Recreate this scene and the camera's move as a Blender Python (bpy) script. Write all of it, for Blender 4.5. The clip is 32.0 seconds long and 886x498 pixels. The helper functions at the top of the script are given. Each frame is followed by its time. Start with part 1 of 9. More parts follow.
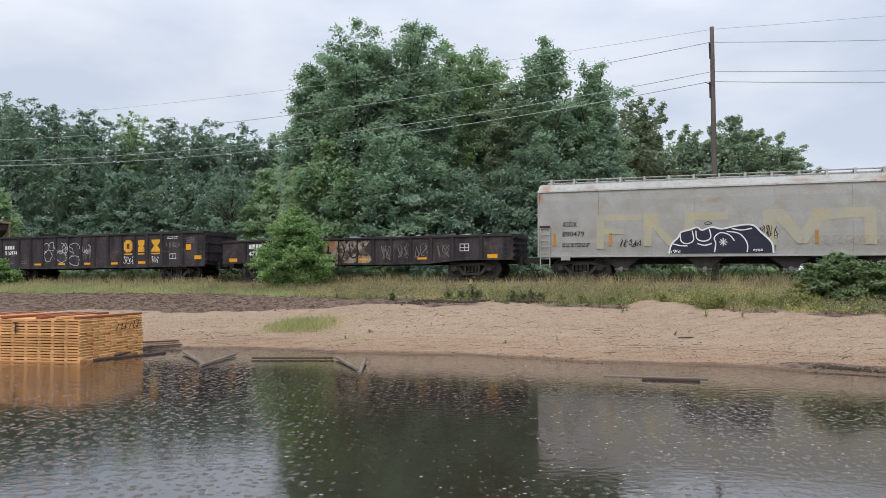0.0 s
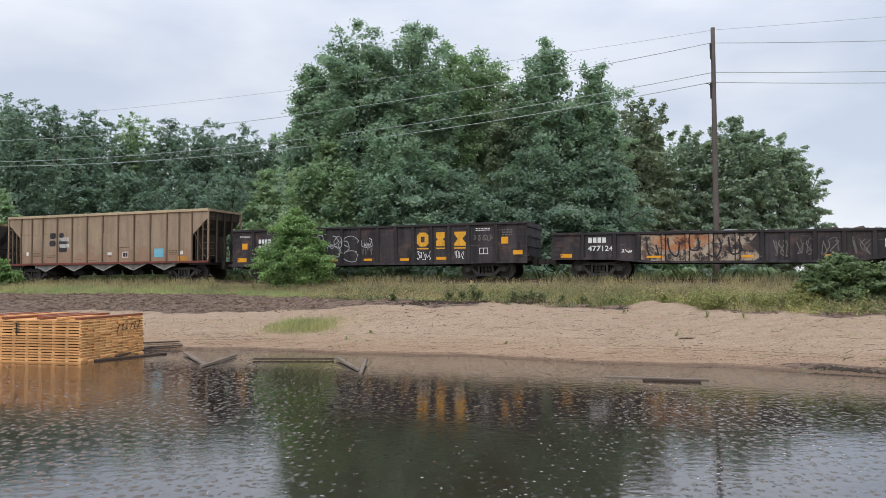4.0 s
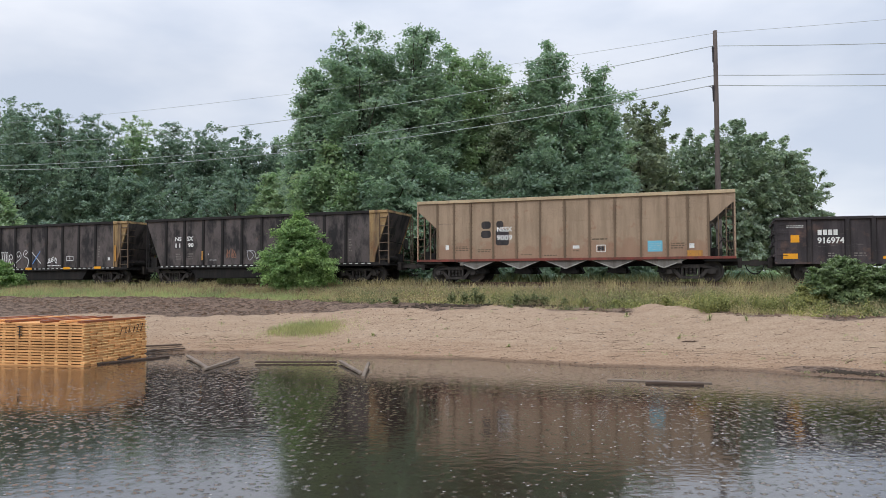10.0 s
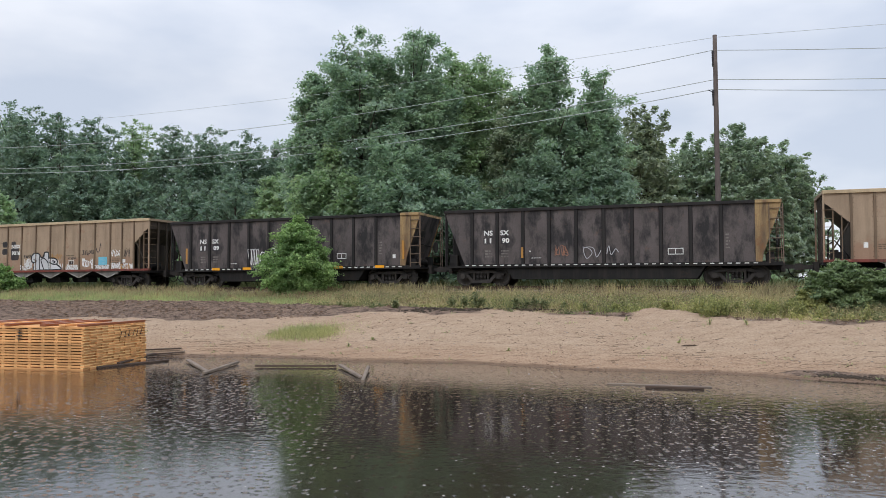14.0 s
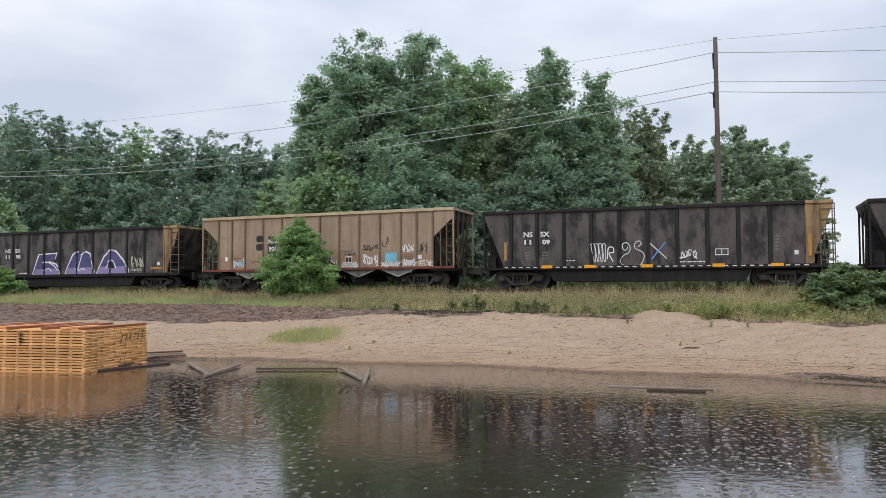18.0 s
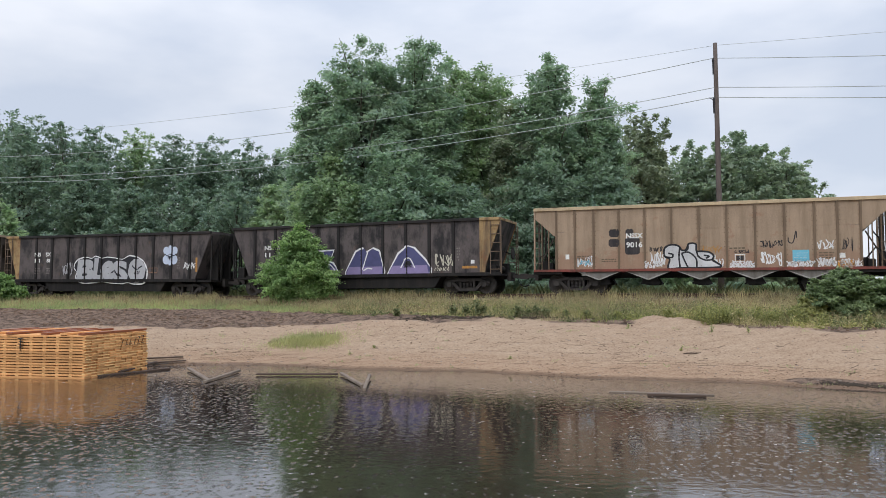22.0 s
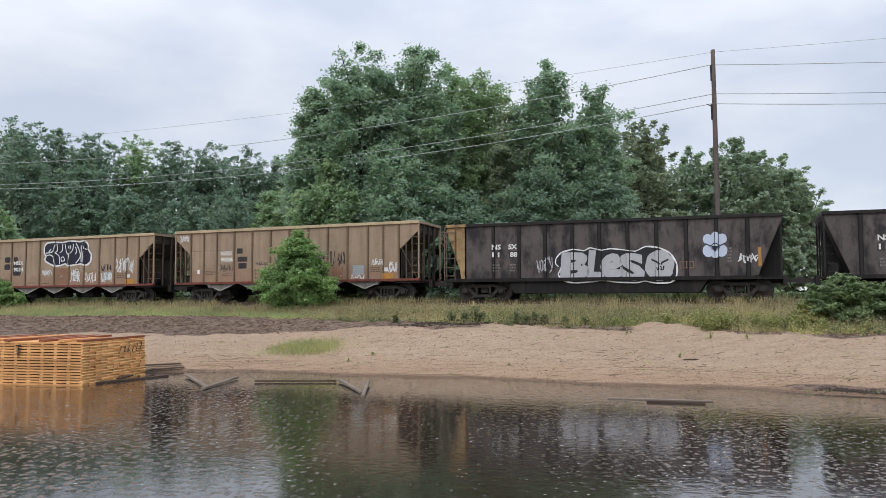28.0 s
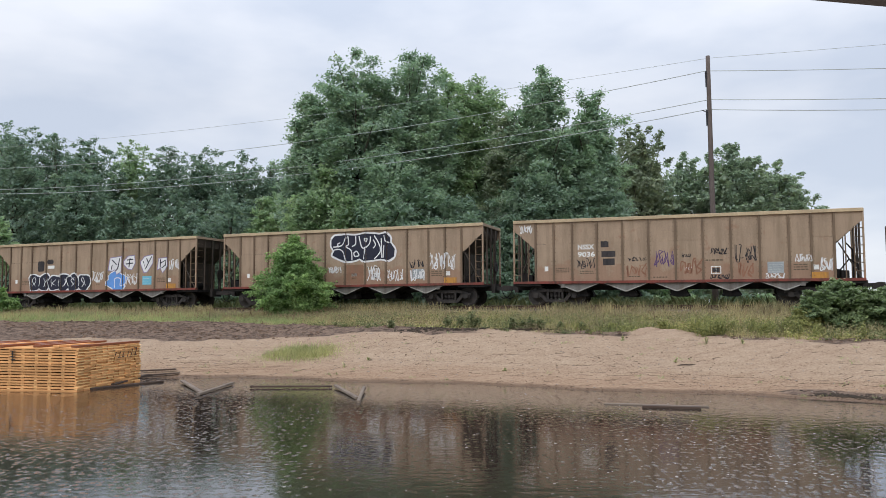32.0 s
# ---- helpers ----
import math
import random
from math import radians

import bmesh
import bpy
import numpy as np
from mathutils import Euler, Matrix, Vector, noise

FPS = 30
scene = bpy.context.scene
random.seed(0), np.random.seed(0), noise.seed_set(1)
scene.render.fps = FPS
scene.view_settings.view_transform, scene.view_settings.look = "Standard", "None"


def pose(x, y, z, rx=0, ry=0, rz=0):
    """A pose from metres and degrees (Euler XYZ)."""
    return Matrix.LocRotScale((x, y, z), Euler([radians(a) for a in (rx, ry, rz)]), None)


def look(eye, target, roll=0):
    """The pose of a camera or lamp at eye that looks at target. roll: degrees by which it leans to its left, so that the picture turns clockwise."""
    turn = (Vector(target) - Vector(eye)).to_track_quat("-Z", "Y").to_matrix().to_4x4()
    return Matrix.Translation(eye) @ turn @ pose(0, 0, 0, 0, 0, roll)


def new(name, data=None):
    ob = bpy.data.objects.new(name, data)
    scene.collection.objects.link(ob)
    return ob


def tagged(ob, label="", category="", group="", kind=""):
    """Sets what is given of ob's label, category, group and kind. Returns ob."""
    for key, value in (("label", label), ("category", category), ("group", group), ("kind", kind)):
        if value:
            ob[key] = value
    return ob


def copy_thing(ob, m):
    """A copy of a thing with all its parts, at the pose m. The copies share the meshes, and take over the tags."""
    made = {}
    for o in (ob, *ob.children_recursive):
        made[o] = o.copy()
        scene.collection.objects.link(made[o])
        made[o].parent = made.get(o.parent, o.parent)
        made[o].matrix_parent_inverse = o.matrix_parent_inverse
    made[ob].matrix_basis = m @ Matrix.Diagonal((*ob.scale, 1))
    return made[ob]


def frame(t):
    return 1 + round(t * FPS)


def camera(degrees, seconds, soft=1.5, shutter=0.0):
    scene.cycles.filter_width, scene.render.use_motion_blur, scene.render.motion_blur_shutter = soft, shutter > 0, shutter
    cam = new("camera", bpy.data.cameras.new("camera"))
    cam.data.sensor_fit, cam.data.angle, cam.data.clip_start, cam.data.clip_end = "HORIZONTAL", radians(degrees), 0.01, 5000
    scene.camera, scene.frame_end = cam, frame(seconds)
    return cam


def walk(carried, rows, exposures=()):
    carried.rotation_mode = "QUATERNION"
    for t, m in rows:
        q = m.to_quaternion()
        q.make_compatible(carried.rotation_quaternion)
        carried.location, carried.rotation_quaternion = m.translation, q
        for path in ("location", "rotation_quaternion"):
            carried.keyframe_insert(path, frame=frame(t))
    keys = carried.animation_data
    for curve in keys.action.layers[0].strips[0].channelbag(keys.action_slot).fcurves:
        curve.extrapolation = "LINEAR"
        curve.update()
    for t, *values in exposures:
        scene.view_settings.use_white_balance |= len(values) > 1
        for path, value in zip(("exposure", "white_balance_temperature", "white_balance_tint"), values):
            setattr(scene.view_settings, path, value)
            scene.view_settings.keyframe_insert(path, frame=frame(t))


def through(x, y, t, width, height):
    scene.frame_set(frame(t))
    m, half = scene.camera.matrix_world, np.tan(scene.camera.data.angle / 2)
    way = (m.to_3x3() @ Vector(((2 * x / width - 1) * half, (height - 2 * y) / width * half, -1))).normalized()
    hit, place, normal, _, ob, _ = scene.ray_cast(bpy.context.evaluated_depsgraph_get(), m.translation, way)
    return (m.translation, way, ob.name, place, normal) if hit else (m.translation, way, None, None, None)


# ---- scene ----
# ---------------------------------------------------------------- camera
cam = camera(60, 32.0, soft=0.5)
EYE = (0.0, 0.0, 1.65)
ROWS = [
(0.0, 92.191, 0.021, -0.250), (0.5, 92.144, 0.037, -0.237), (1.0, 92.105, 0.040, -0.246), (1.5, 92.101, 0.028, -0.251), 
(2.0, 92.132, 0.027, -0.230), (2.5, 92.152, 0.044, -0.223), (3.0, 92.166, 0.052, -0.221), (3.5, 92.207, 0.031, -0.215), 
(5.5, 92.308, -0.023, -0.091), (6.0, 92.313, -0.019, -0.057), (6.5, 92.295, -0.000, -0.021), (7.0, 92.265, 0.017, -0.026), 
(7.5, 92.254, 0.026, -0.015), (8.0, 92.285, 0.028, -0.001), (8.5, 92.324, 0.018, -0.020), (9.0, 92.363, 0.012, -0.005), 
(9.5, 92.413, 0.030, -0.001), (10.0, 92.480, 0.042, -0.007), (10.5, 92.573, 0.030, 0.006), (11.0, 92.621, 0.026, 0.031), 
(11.5, 92.693, 0.032, 0.020), (12.0, 92.716, 0.032, -0.035), (12.5, 92.775, 0.032, -0.056), (13.0, 92.842, 0.027, -0.028), 
(13.5, 92.849, 0.006, -0.024), (14.0, 92.765, -0.002, -0.015), (14.5, 92.712, 0.024, -0.011), (16.5, 92.844, 0.027, -0.000), 
(17.0, 92.855, 0.053, 0.026), (17.5, 92.893, 0.065, 0.045), (18.0, 92.960, 0.069, 0.058), (18.5, 93.006, 0.075, 0.056), 
(19.0, 93.032, 0.083, 0.055), (19.5, 93.045, 0.095, 0.055), (20.0, 93.079, 0.101, 0.051), (20.5, 93.154, 0.091, 0.053), 
(21.0, 93.229, 0.070, 0.056), (21.5, 93.315, 0.064, 0.086), (22.0, 93.361, 0.086, 0.088), (22.5, 93.454, 0.092, 0.097), 
(23.0, 93.508, 0.082, 0.095), (23.5, 93.528, 0.093, 0.095), (24.0, 93.534, 0.112, 0.090), (24.5, 93.544, 0.115, 0.063), 
(25.0, 93.579, 0.110, 0.037), (25.5, 93.579, 0.122, 0.020), (27.5, 93.733, 0.163, -0.016), (28.0, 93.835, 0.133, -0.010), 
(28.5, 93.925, 0.127, -0.008), (29.0, 93.966, 0.124, -0.012), (29.5, 94.031, 0.119, -0.029), (30.0, 94.126, 0.108, -0.041), 
(30.5, 94.165, 0.087, -0.066), (31.0, 94.208, 0.074, -0.133), (31.5, 94.221, 0.090, -0.222), (32.0, 94.237, 0.138, -0.317), 
]
walk(cam, [(t, pose(*EYE, rx, ry, rz)) for t, rx, ry, rz in ROWS])

# ---------------------------------------------------------------- world and sun
world = bpy.data.worlds.new("overcast_sky")
scene.world = world
world.use_nodes = True
wn, wl = world.node_tree.nodes, world.node_tree.links
wn.clear()
w_out = wn.new("ShaderNodeOutputWorld")
w_bg = wn.new("ShaderNodeBackground")
w_sky = wn.new("ShaderNodeTexSky")
w_sky.sky_type, w_sky.sun_disc = "NISHITA", False
w_sky.sun_elevation, w_sky.sun_rotation = radians(40), radians(201)
w_gain = wn.new("ShaderNodeMixRGB")
w_gain.blend_type = "MULTIPLY"
w_gain.inputs[0].default_value = 1.0
w_gain.inputs[2].default_value = (0.10, 0.10, 0.10, 1)
w_co = wn.new("ShaderNodeTexCoord")
w_sep = wn.new("ShaderNodeSeparateXYZ")
w_map = wn.new("ShaderNodeMapping")
w_map.inputs["Scale"].default_value = (1.0, 1.0, 2.6)
w_noise = wn.new("ShaderNodeTexNoise")
w_noise.inputs["Scale"].default_value, w_noise.inputs["Detail"].default_value = 2.6, 5.0
w_noise.inputs["Roughness"].default_value = 0.5
w_ramp = wn.new("ShaderNodeValToRGB")
w_ramp.color_ramp.elements[0].position, w_ramp.color_ramp.elements[1].position = 0.40, 0.62
w_ramp.color_ramp.elements[0].color = (0.645, 0.712, 0.845, 1)
w_ramp.color_ramp.elements[1].color = (0.880, 0.915, 1.0, 1)
w_up = wn.new("ShaderNodeMapRange")  # an overcast dome is brighter overhead than at the horizon
w_up.inputs["From Min"].default_value, w_up.inputs["From Max"].default_value = 0.25, 1.0
w_up.inputs["To Min"].default_value, w_up.inputs["To Max"].default_value = 1.0, 2.0
w_lift = wn.new("ShaderNodeVectorMath")
w_lift.operation = "SCALE"
w_mix = wn.new("ShaderNodeMixRGB")
w_mix.inputs[0].default_value = 0.88
wl.new(w_co.outputs["Generated"], w_map.inputs["Vector"])
wl.new(w_map.outputs[0], w_noise.inputs["Vector"])
wl.new(w_noise.outputs["Fac"], w_ramp.inputs[0])
wl.new(w_co.outputs["Generated"], w_sep.inputs[0])
wl.new(w_sep.outputs["Z"], w_up.inputs["Value"])
wl.new(w_ramp.outputs[0], w_lift.inputs[0])
wl.new(w_up.outputs[0], w_lift.inputs["Scale"])
wl.new(w_sky.outputs[0], w_gain.inputs[1])
wl.new(w_gain.outputs[0], w_mix.inputs[1])
wl.new(w_lift.outputs[0], w_mix.inputs[2])
wl.new(w_mix.outputs[0], w_bg.inputs["Color"])
w_bg.inputs["Strength"].default_value = 1.0
wl.new(w_bg.outputs[0], w_out.inputs[0])

sun_data = bpy.data.lights.new("sun", "SUN")
sun_data.energy, sun_data.angle, sun_data.color = 1.15, radians(40), (1.0, 0.99, 0.98)
sun = new("sun", sun_data)
sun.matrix_world = look((-18, -46, 42), (0, 0, 0))
scene.view_settings.exposure = 0.0

# ---------------------------------------------------------------- mesh helpers
class Geo:
    """Vertices and faces collected piece by piece into one mesh."""

    def __init__(self):
        self.v, self.f = [], []

    def add(self, verts, faces):
        n = len(self.v)
        self.v.extend(verts)
        self.f.extend([tuple(i + n for i in q) for q in faces])
        return self

    def box(self, x0, x1, y0, y1, z0, z1):
        return self.add([(x0, y0, z0), (x1, y0, z0), (x1, y1, z0), (x0, y1, z0), (x0, y0, z1), (x1, y0, z1), (x1, y1, z1), (x0, y1, z1)],
                        [(3, 2, 1, 0), (4, 5, 6, 7), (0, 1, 5, 4), (1, 2, 6, 5), (2, 3, 7, 6), (3, 0, 4, 7)])

    def chamfer(self, x0, x1, y0, y1, z0, z1, c=0.01):
        """A box with its long upright and top edges eased."""
        lo = [(x0 + c, y0), (x1 - c, y0), (x1, y0 + c), (x1, y1 - c), (x1 - c, y1), (x0 + c, y1), (x0, y1 - c), (x0, y0 + c)]
        hi = [(x0 + 2 * c, y0 + c), (x1 - 2 * c, y0 + c), (x1 - c, y0 + 2 * c), (x1 - c, y1 - 2 * c), (x1 - 2 * c, y1 - c), (x0 + 2 * c, y1 - c), (x0 + c, y1 - 2 * c), (x0 + c, y0 + 2 * c)]
        v = [(x, y, z0) for x, y in lo] + [(x, y, z1 - c) for x, y in lo] + [(x, y, z1) for x, y in hi]
        f = [tuple(range(7, -1, -1)), tuple(range(16, 24))]
        for r in (0, 8):
            f += [(r + i, r + (i + 1) % 8, r + 8 + (i + 1) % 8, r + 8 + i) for i in range(8)]
        return self.add(v, f)

    def prism(self, poly, y0, y1):
        """An outline in x and z, pushed from y0 to y1."""
        n = len(poly)
        v = [(x, y0, z) for x, z in poly] + [(x, y1, z) for x, z in poly]
        f = [tuple(range(n)), tuple(range(2 * n - 1, n - 1, -1))]
        f += [(i, i + n, (i + 1) % n + n, (i + 1) % n) for i in range(n)]
        return self.add(v, f)

    def prism_x(self, poly, x0, x1):
        """An outline in y and z, pushed from x0 to x1."""
        n = len(poly)
        v = [(x0, y, z) for y, z in poly] + [(x1, y, z) for y, z in poly]
        f = [tuple(range(n - 1, -1, -1)), tuple(range(n, 2 * n))]
        f += [(i, (i + 1) % n, (i + 1) % n + n, i + n) for i in range(n)]
        return self.add(v, f)

    def rod(self, a, b, r, seg=6, r2=None):
        a, b = Vector(a), Vector(b)
        d = (b - a).normalized()
        p = d.orthogonal().normalized()
        q = d.cross(p)
        r2 = r if r2 is None else r2
        ring = [(math.cos(2 * math.pi * i / seg), math.sin(2 * math.pi * i / seg)) for i in range(seg)]
        v = [tuple(a + p * c * r + q * s * r) for c, s in ring] + [tuple(b + p * c * r2 + q * s * r2) for c, s in ring]
        f = [(i, (i + 1) % seg, (i + 1) % seg + seg, i + seg) for i in range(seg)]
        f += [tuple(range(seg - 1, -1, -1)), tuple(range(seg, 2 * seg))]
        return self.add(v, f)

    def path(self, pts, r, seg=5):
        for a, b in zip(pts, pts[1:]):
            self.rod(a, b, r, seg)
        return self

    def tube(self, pts, radii, seg=10):
        """One connected round stem along the points."""
        n0 = len(self.v)
        for k, (p, r) in enumerate(zip(pts, radii)):
            a, b = Vector(pts[max(0, k - 1)]), Vector(pts[min(len(pts) - 1, k + 1)])
            d = (b - a).normalized()
            e = d.cross(Vector((0.31, 0.95, 0.11))).normalized()
            q = d.cross(e)
            self.v += [tuple(Vector(p) + e * (r * math.cos(6.28319 * i / seg)) + q * (r * math.sin(6.28319 * i / seg))) for i in range(seg)]
        for k in range(len(pts) - 1):
            self.f += [(n0 + k * seg + i, n0 + k * seg + (i + 1) % seg, n0 + (k + 1) * seg + (i + 1) % seg, n0 + (k + 1) * seg + i) for i in range(seg)]
        self.f += [tuple(n0 + i for i in range(seg - 1, -1, -1)), tuple(len(self.v) - seg + i for i in range(seg))]
        return self

    def lathe(self, prof, y_axis=True, seg=20):
        """Rings of (radius, place along y)."""
        v, f = [], []
        for r, y in prof:
            v += [(r * math.cos(2 * math.pi * i / seg), y, r * math.sin(2 * math.pi * i / seg)) for i in range(seg)]
        for k in range(len(prof) - 1):
            f += [(k * seg + i, (k + 1) * seg + i, (k + 1) * seg + (i + 1) % seg, k * seg + (i + 1) % seg) for i in range(seg)]
        f += [tuple(range(seg)), tuple(range(len(v) - 1, len(v) - seg - 1, -1))]
        return self.add(v, f)

    def mesh(self, name, mat=None, smooth=False):
        me = bpy.data.meshes.new(name)
        me.from_pydata(self.v, [], self.f)
        if smooth:
            me.polygons.foreach_set("use_smooth", [True] * len(me.polygons))
        if mat:
            me.materials.append(mat)
        me.update()
        return me


def part(name, geo, mat, parent=None, label="", m=None, smooth=False):
    """Links a mesh as one object under a thing or a part."""
    me = geo.mesh(name, mat, smooth) if isinstance(geo, Geo) else geo
    ob = new(name, me)
    if parent is not None:
        ob.parent = parent
    if m is not None:
        ob.matrix_basis = m
    if label:
        ob["label"] = label
    return ob


def quads_mesh(name, verts, mat, per=4, col=None):
    """A mesh of separate faces with `per` corners each, from an array of corners."""
    n = len(verts)
    me = bpy.data.meshes.new(name)
    me.vertices.add(n)
    me.vertices.foreach_set("co", np.asarray(verts, dtype=np.float32).ravel())
    me.loops.add(n)
    me.loops.foreach_set("vertex_index", np.arange(n, dtype=np.int32))
    me.polygons.add(n // per)
    me.polygons.foreach_set("loop_start", np.arange(0, n, per, dtype=np.int32))
    me.polygons.foreach_set("loop_total", np.full(n // per, per, dtype=np.int32))
    me.update(calc_edges=True)
    me.materials.append(mat)
    return me


# ---------------------------------------------------------------- materials
def material(name, rough=0.6, metal=0.0):
    m = bpy.data.materials.new(name)
    m.use_nodes = True
    b = m.node_tree.nodes["Principled BSDF"]
    b.inputs["Roughness"].default_value, b.inputs["Metallic"].default_value = rough, metal
    return m, m.node_tree.nodes, m.node_tree.links, b


def noise_of(nodes, links, scale, detail=4.0, rough=0.55, stretch=(1, 1, 1), coords="Object"):
    co = nodes.new("ShaderNodeTexCoord")
    mp = nodes.new("ShaderNodeMapping")
    mp.inputs["Scale"].default_value = stretch
    nz = nodes.new("ShaderNodeTexNoise")
    nz.inputs["Scale"].default_value, nz.inputs["Detail"].default_value, nz.inputs["Roughness"].default_value = scale, detail, rough
    links.new(co.outputs[coords], mp.inputs[0])
    links.new(mp.outputs[0], nz.inputs["Vector"])
    return nz.outputs["Fac"]


def ramp_of(nodes, links, fac, stops):
    r = nodes.new("ShaderNodeValToRGB")
    e = r.color_ramp.elements
    while len(e) < len(stops):
        e.new(0.5)
    for el, (p, c) in zip(e, stops):
        el.position, el.color = p, (*c, 1) if len(c) == 3 else c
    links.new(fac, r.inputs[0])
    return r.outputs[0]


def mix_of(nodes, links, fac, a, b, mode="MIX"):
    m = nodes.new("ShaderNodeMixRGB")
    m.blend_type = mode
    for sock, val in zip(m.inputs, (fac, a, b)):
        if isinstance(val, (int, float)):
            sock.default_value = val
        elif isinstance(val, tuple):
            sock.default_value = (*val, 1)
        else:
            links.new(val, sock)
    return m.outputs[0]


def bump_to(nodes, links, bsdf, height, strength=0.3, dist=0.01):
    b = nodes.new("ShaderNodeBump")
    b.inputs["Strength"].default_value, b.inputs["Distance"].default_value = strength, dist
    links.new(height, b.inputs["Height"])
    links.new(b.outputs[0], bsdf.inputs["Normal"])


W3 = ((0.0, 0.0, 0.0), (1.0, 1.0, 1.0))


def painted(name, base, dirt, rust=(0.10, 0.045, 0.022), rough=0.6, dirt_at=(0.42, 0.72), rust_at=(0.66, 0.78), vary=0.16, streak=True, metal=0.0, scale=1.0, shine=0.3, foot=None, run=None, scuff=None, stains=()):
    """Weathered paint: fine grain, broad fading, rain streaks of dirt and patches of rust."""
    m, n, l, b = material(name, rough, metal)
    b.inputs["Specular IOR Level"].default_value = shine
    broad = ramp_of(n, l, noise_of(n, l, 0.8 * scale, 3), [(0.35, W3[0]), (0.65, W3[1])])
    fine = noise_of(n, l, 22.0 * scale, 6, 0.7)
    base_v = mix_of(n, l, broad, tuple(c * (1 - vary) for c in base), tuple(min(1, c * (1 + vary)) for c in base))
    base_v = mix_of(n, l, 0.4, base_v, ramp_of(n, l, fine, [(0.35, tuple(c * 0.6 for c in base)), (0.65, tuple(min(1, c * 1.3) for c in base))]))
    st = noise_of(n, l, 1.5 * scale, 6, 0.65, run or ((1.7, 1.7, 0.22) if streak else (1, 1, 1)))
    mask = ramp_of(n, l, st, [(dirt_at[0], W3[0]), (dirt_at[1], W3[1])])
    c1 = mix_of(n, l, mask, base_v, dirt)
    if streak:
        st2 = noise_of(n, l, 5.5 * scale, 5, 0.65, (1.6, 1.6, 0.12))
        c1 = mix_of(n, l, ramp_of(n, l, st2, [(0.52, W3[0]), (0.74, (0.42, 0.42, 0.42))]), c1, dirt)
    ru = noise_of(n, l, 1.7 * scale, 8, 0.7)
    rmask = ramp_of(n, l, ru, [(rust_at[0] - 0.06, W3[0]), (rust_at[1] - 0.06, W3[1])])
    c2 = mix_of(n, l, rmask, c1, rust)
    if foot:  # rust creeping up from the lower edge of the plates
        co = n.new("ShaderNodeTexCoord")
        sz = n.new("ShaderNodeSeparateXYZ")
        l.new(co.outputs["Object"], sz.inputs[0])
        add = n.new("ShaderNodeMath")
        add.operation = "MULTIPLY_ADD"
        add.inputs[1].default_value = -3.2
        l.new(noise_of(n, l, 1.3, 6, 0.65), add.inputs[0])
        l.new(sz.outputs["Z"], add.inputs[2])
        c2 = mix_of(n, l, ramp_of(n, l, add.outputs[0], [(-0.0, (0.5,) * 3), (0.35, W3[0])]), c2, foot)
    for x, z, rx, rz, tone, much in stains:  # soft-edged rust stains, each at its own place on the car's side
        spot = n.new("ShaderNodeTexCoord")
        mp = n.new("ShaderNodeMapping")
        mp.inputs["Location"].default_value, mp.inputs["Scale"].default_value = (-x / rx, 0, -z / rz), (1 / rx, 0, 1 / rz)
        far = n.new("ShaderNodeVectorMath")
        far.operation = "LENGTH"
        l.new(spot.outputs["Object"], mp.inputs[0])
        l.new(mp.outputs[0], far.inputs[0])
        ragged = n.new("ShaderNodeMath")
        ragged.operation = "MULTIPLY_ADD"
        ragged.inputs[1].default_value = 1.1
        l.new(noise_of(n, l, 1.9, 6, 0.65), ragged.inputs[0])
        l.new(far.outputs["Value"], ragged.inputs[2])
        c2 = mix_of(n, l, ramp_of(n, l, ragged.outputs[0], [(0.55, (much,) * 3), (1.45, W3[0])]), c2, tone)
    if scuff:  # pale scrapes along the car and below the posts
        sc = noise_of(n, l, 3.2, 7, 0.75, (0.5, 0.5, 3.2))
        c2 = mix_of(n, l, ramp_of(n, l, sc, [(0.60, W3[0]), (0.70, (0.75,) * 3)]), c2, scuff)
    l.new(c2, b.inputs["Base Color"])
    rr = ramp_of(n, l, fine, [(0.3, (rough - 0.1,) * 3), (0.7, (min(1, rough + 0.14),) * 3)])
    l.new(rr, b.inputs["Roughness"])
    bump_to(n, l, b, mix_of(n, l, 0.5, fine, ru), 0.25, 0.006)
    return m


def plain(name, base, rough=0.7, vary=0.2, scale=14.0, metal=0.0, bump=0.2, stretch=(1, 1, 1), spread=None):
    """A surface of one stuff, varied at two scales, and from piece to piece when spread is given."""
    m, n, l, b = material(name, rough, metal)
    a = noise_of(n, l, scale, 5, 0.6, stretch)
    c = noise_of(n, l, scale * 0.09, 3, 0.5)
    col = ramp_of(n, l, a, [(0.3, tuple(x * (1 - vary) for x in base)), (0.7, tuple(min(1, x * (1 + vary)) for x in base))])
    col = mix_of(n, l, 0.5, col, ramp_of(n, l, c, [(0.35, tuple(x * (1 - vary) for x in base)), (0.65, tuple(min(1, x * (1 + vary)) for x in base))]))
    if spread:
        info = n.new("ShaderNodeObjectInfo")
        tint = ramp_of(n, l, info.outputs["Random"], [(0.0, (1 - spread,) * 3), (1.0, (1.0, 1.0, 1.0))])
        col = mix_of(n, l, 1.0, col, tint, "MULTIPLY")
    b.inputs["Specular IOR Level"].default_value = 0.25
    l.new(col, b.inputs["Base Color"])
    bump_to(n, l, b, a, bump, 0.01)
    return m


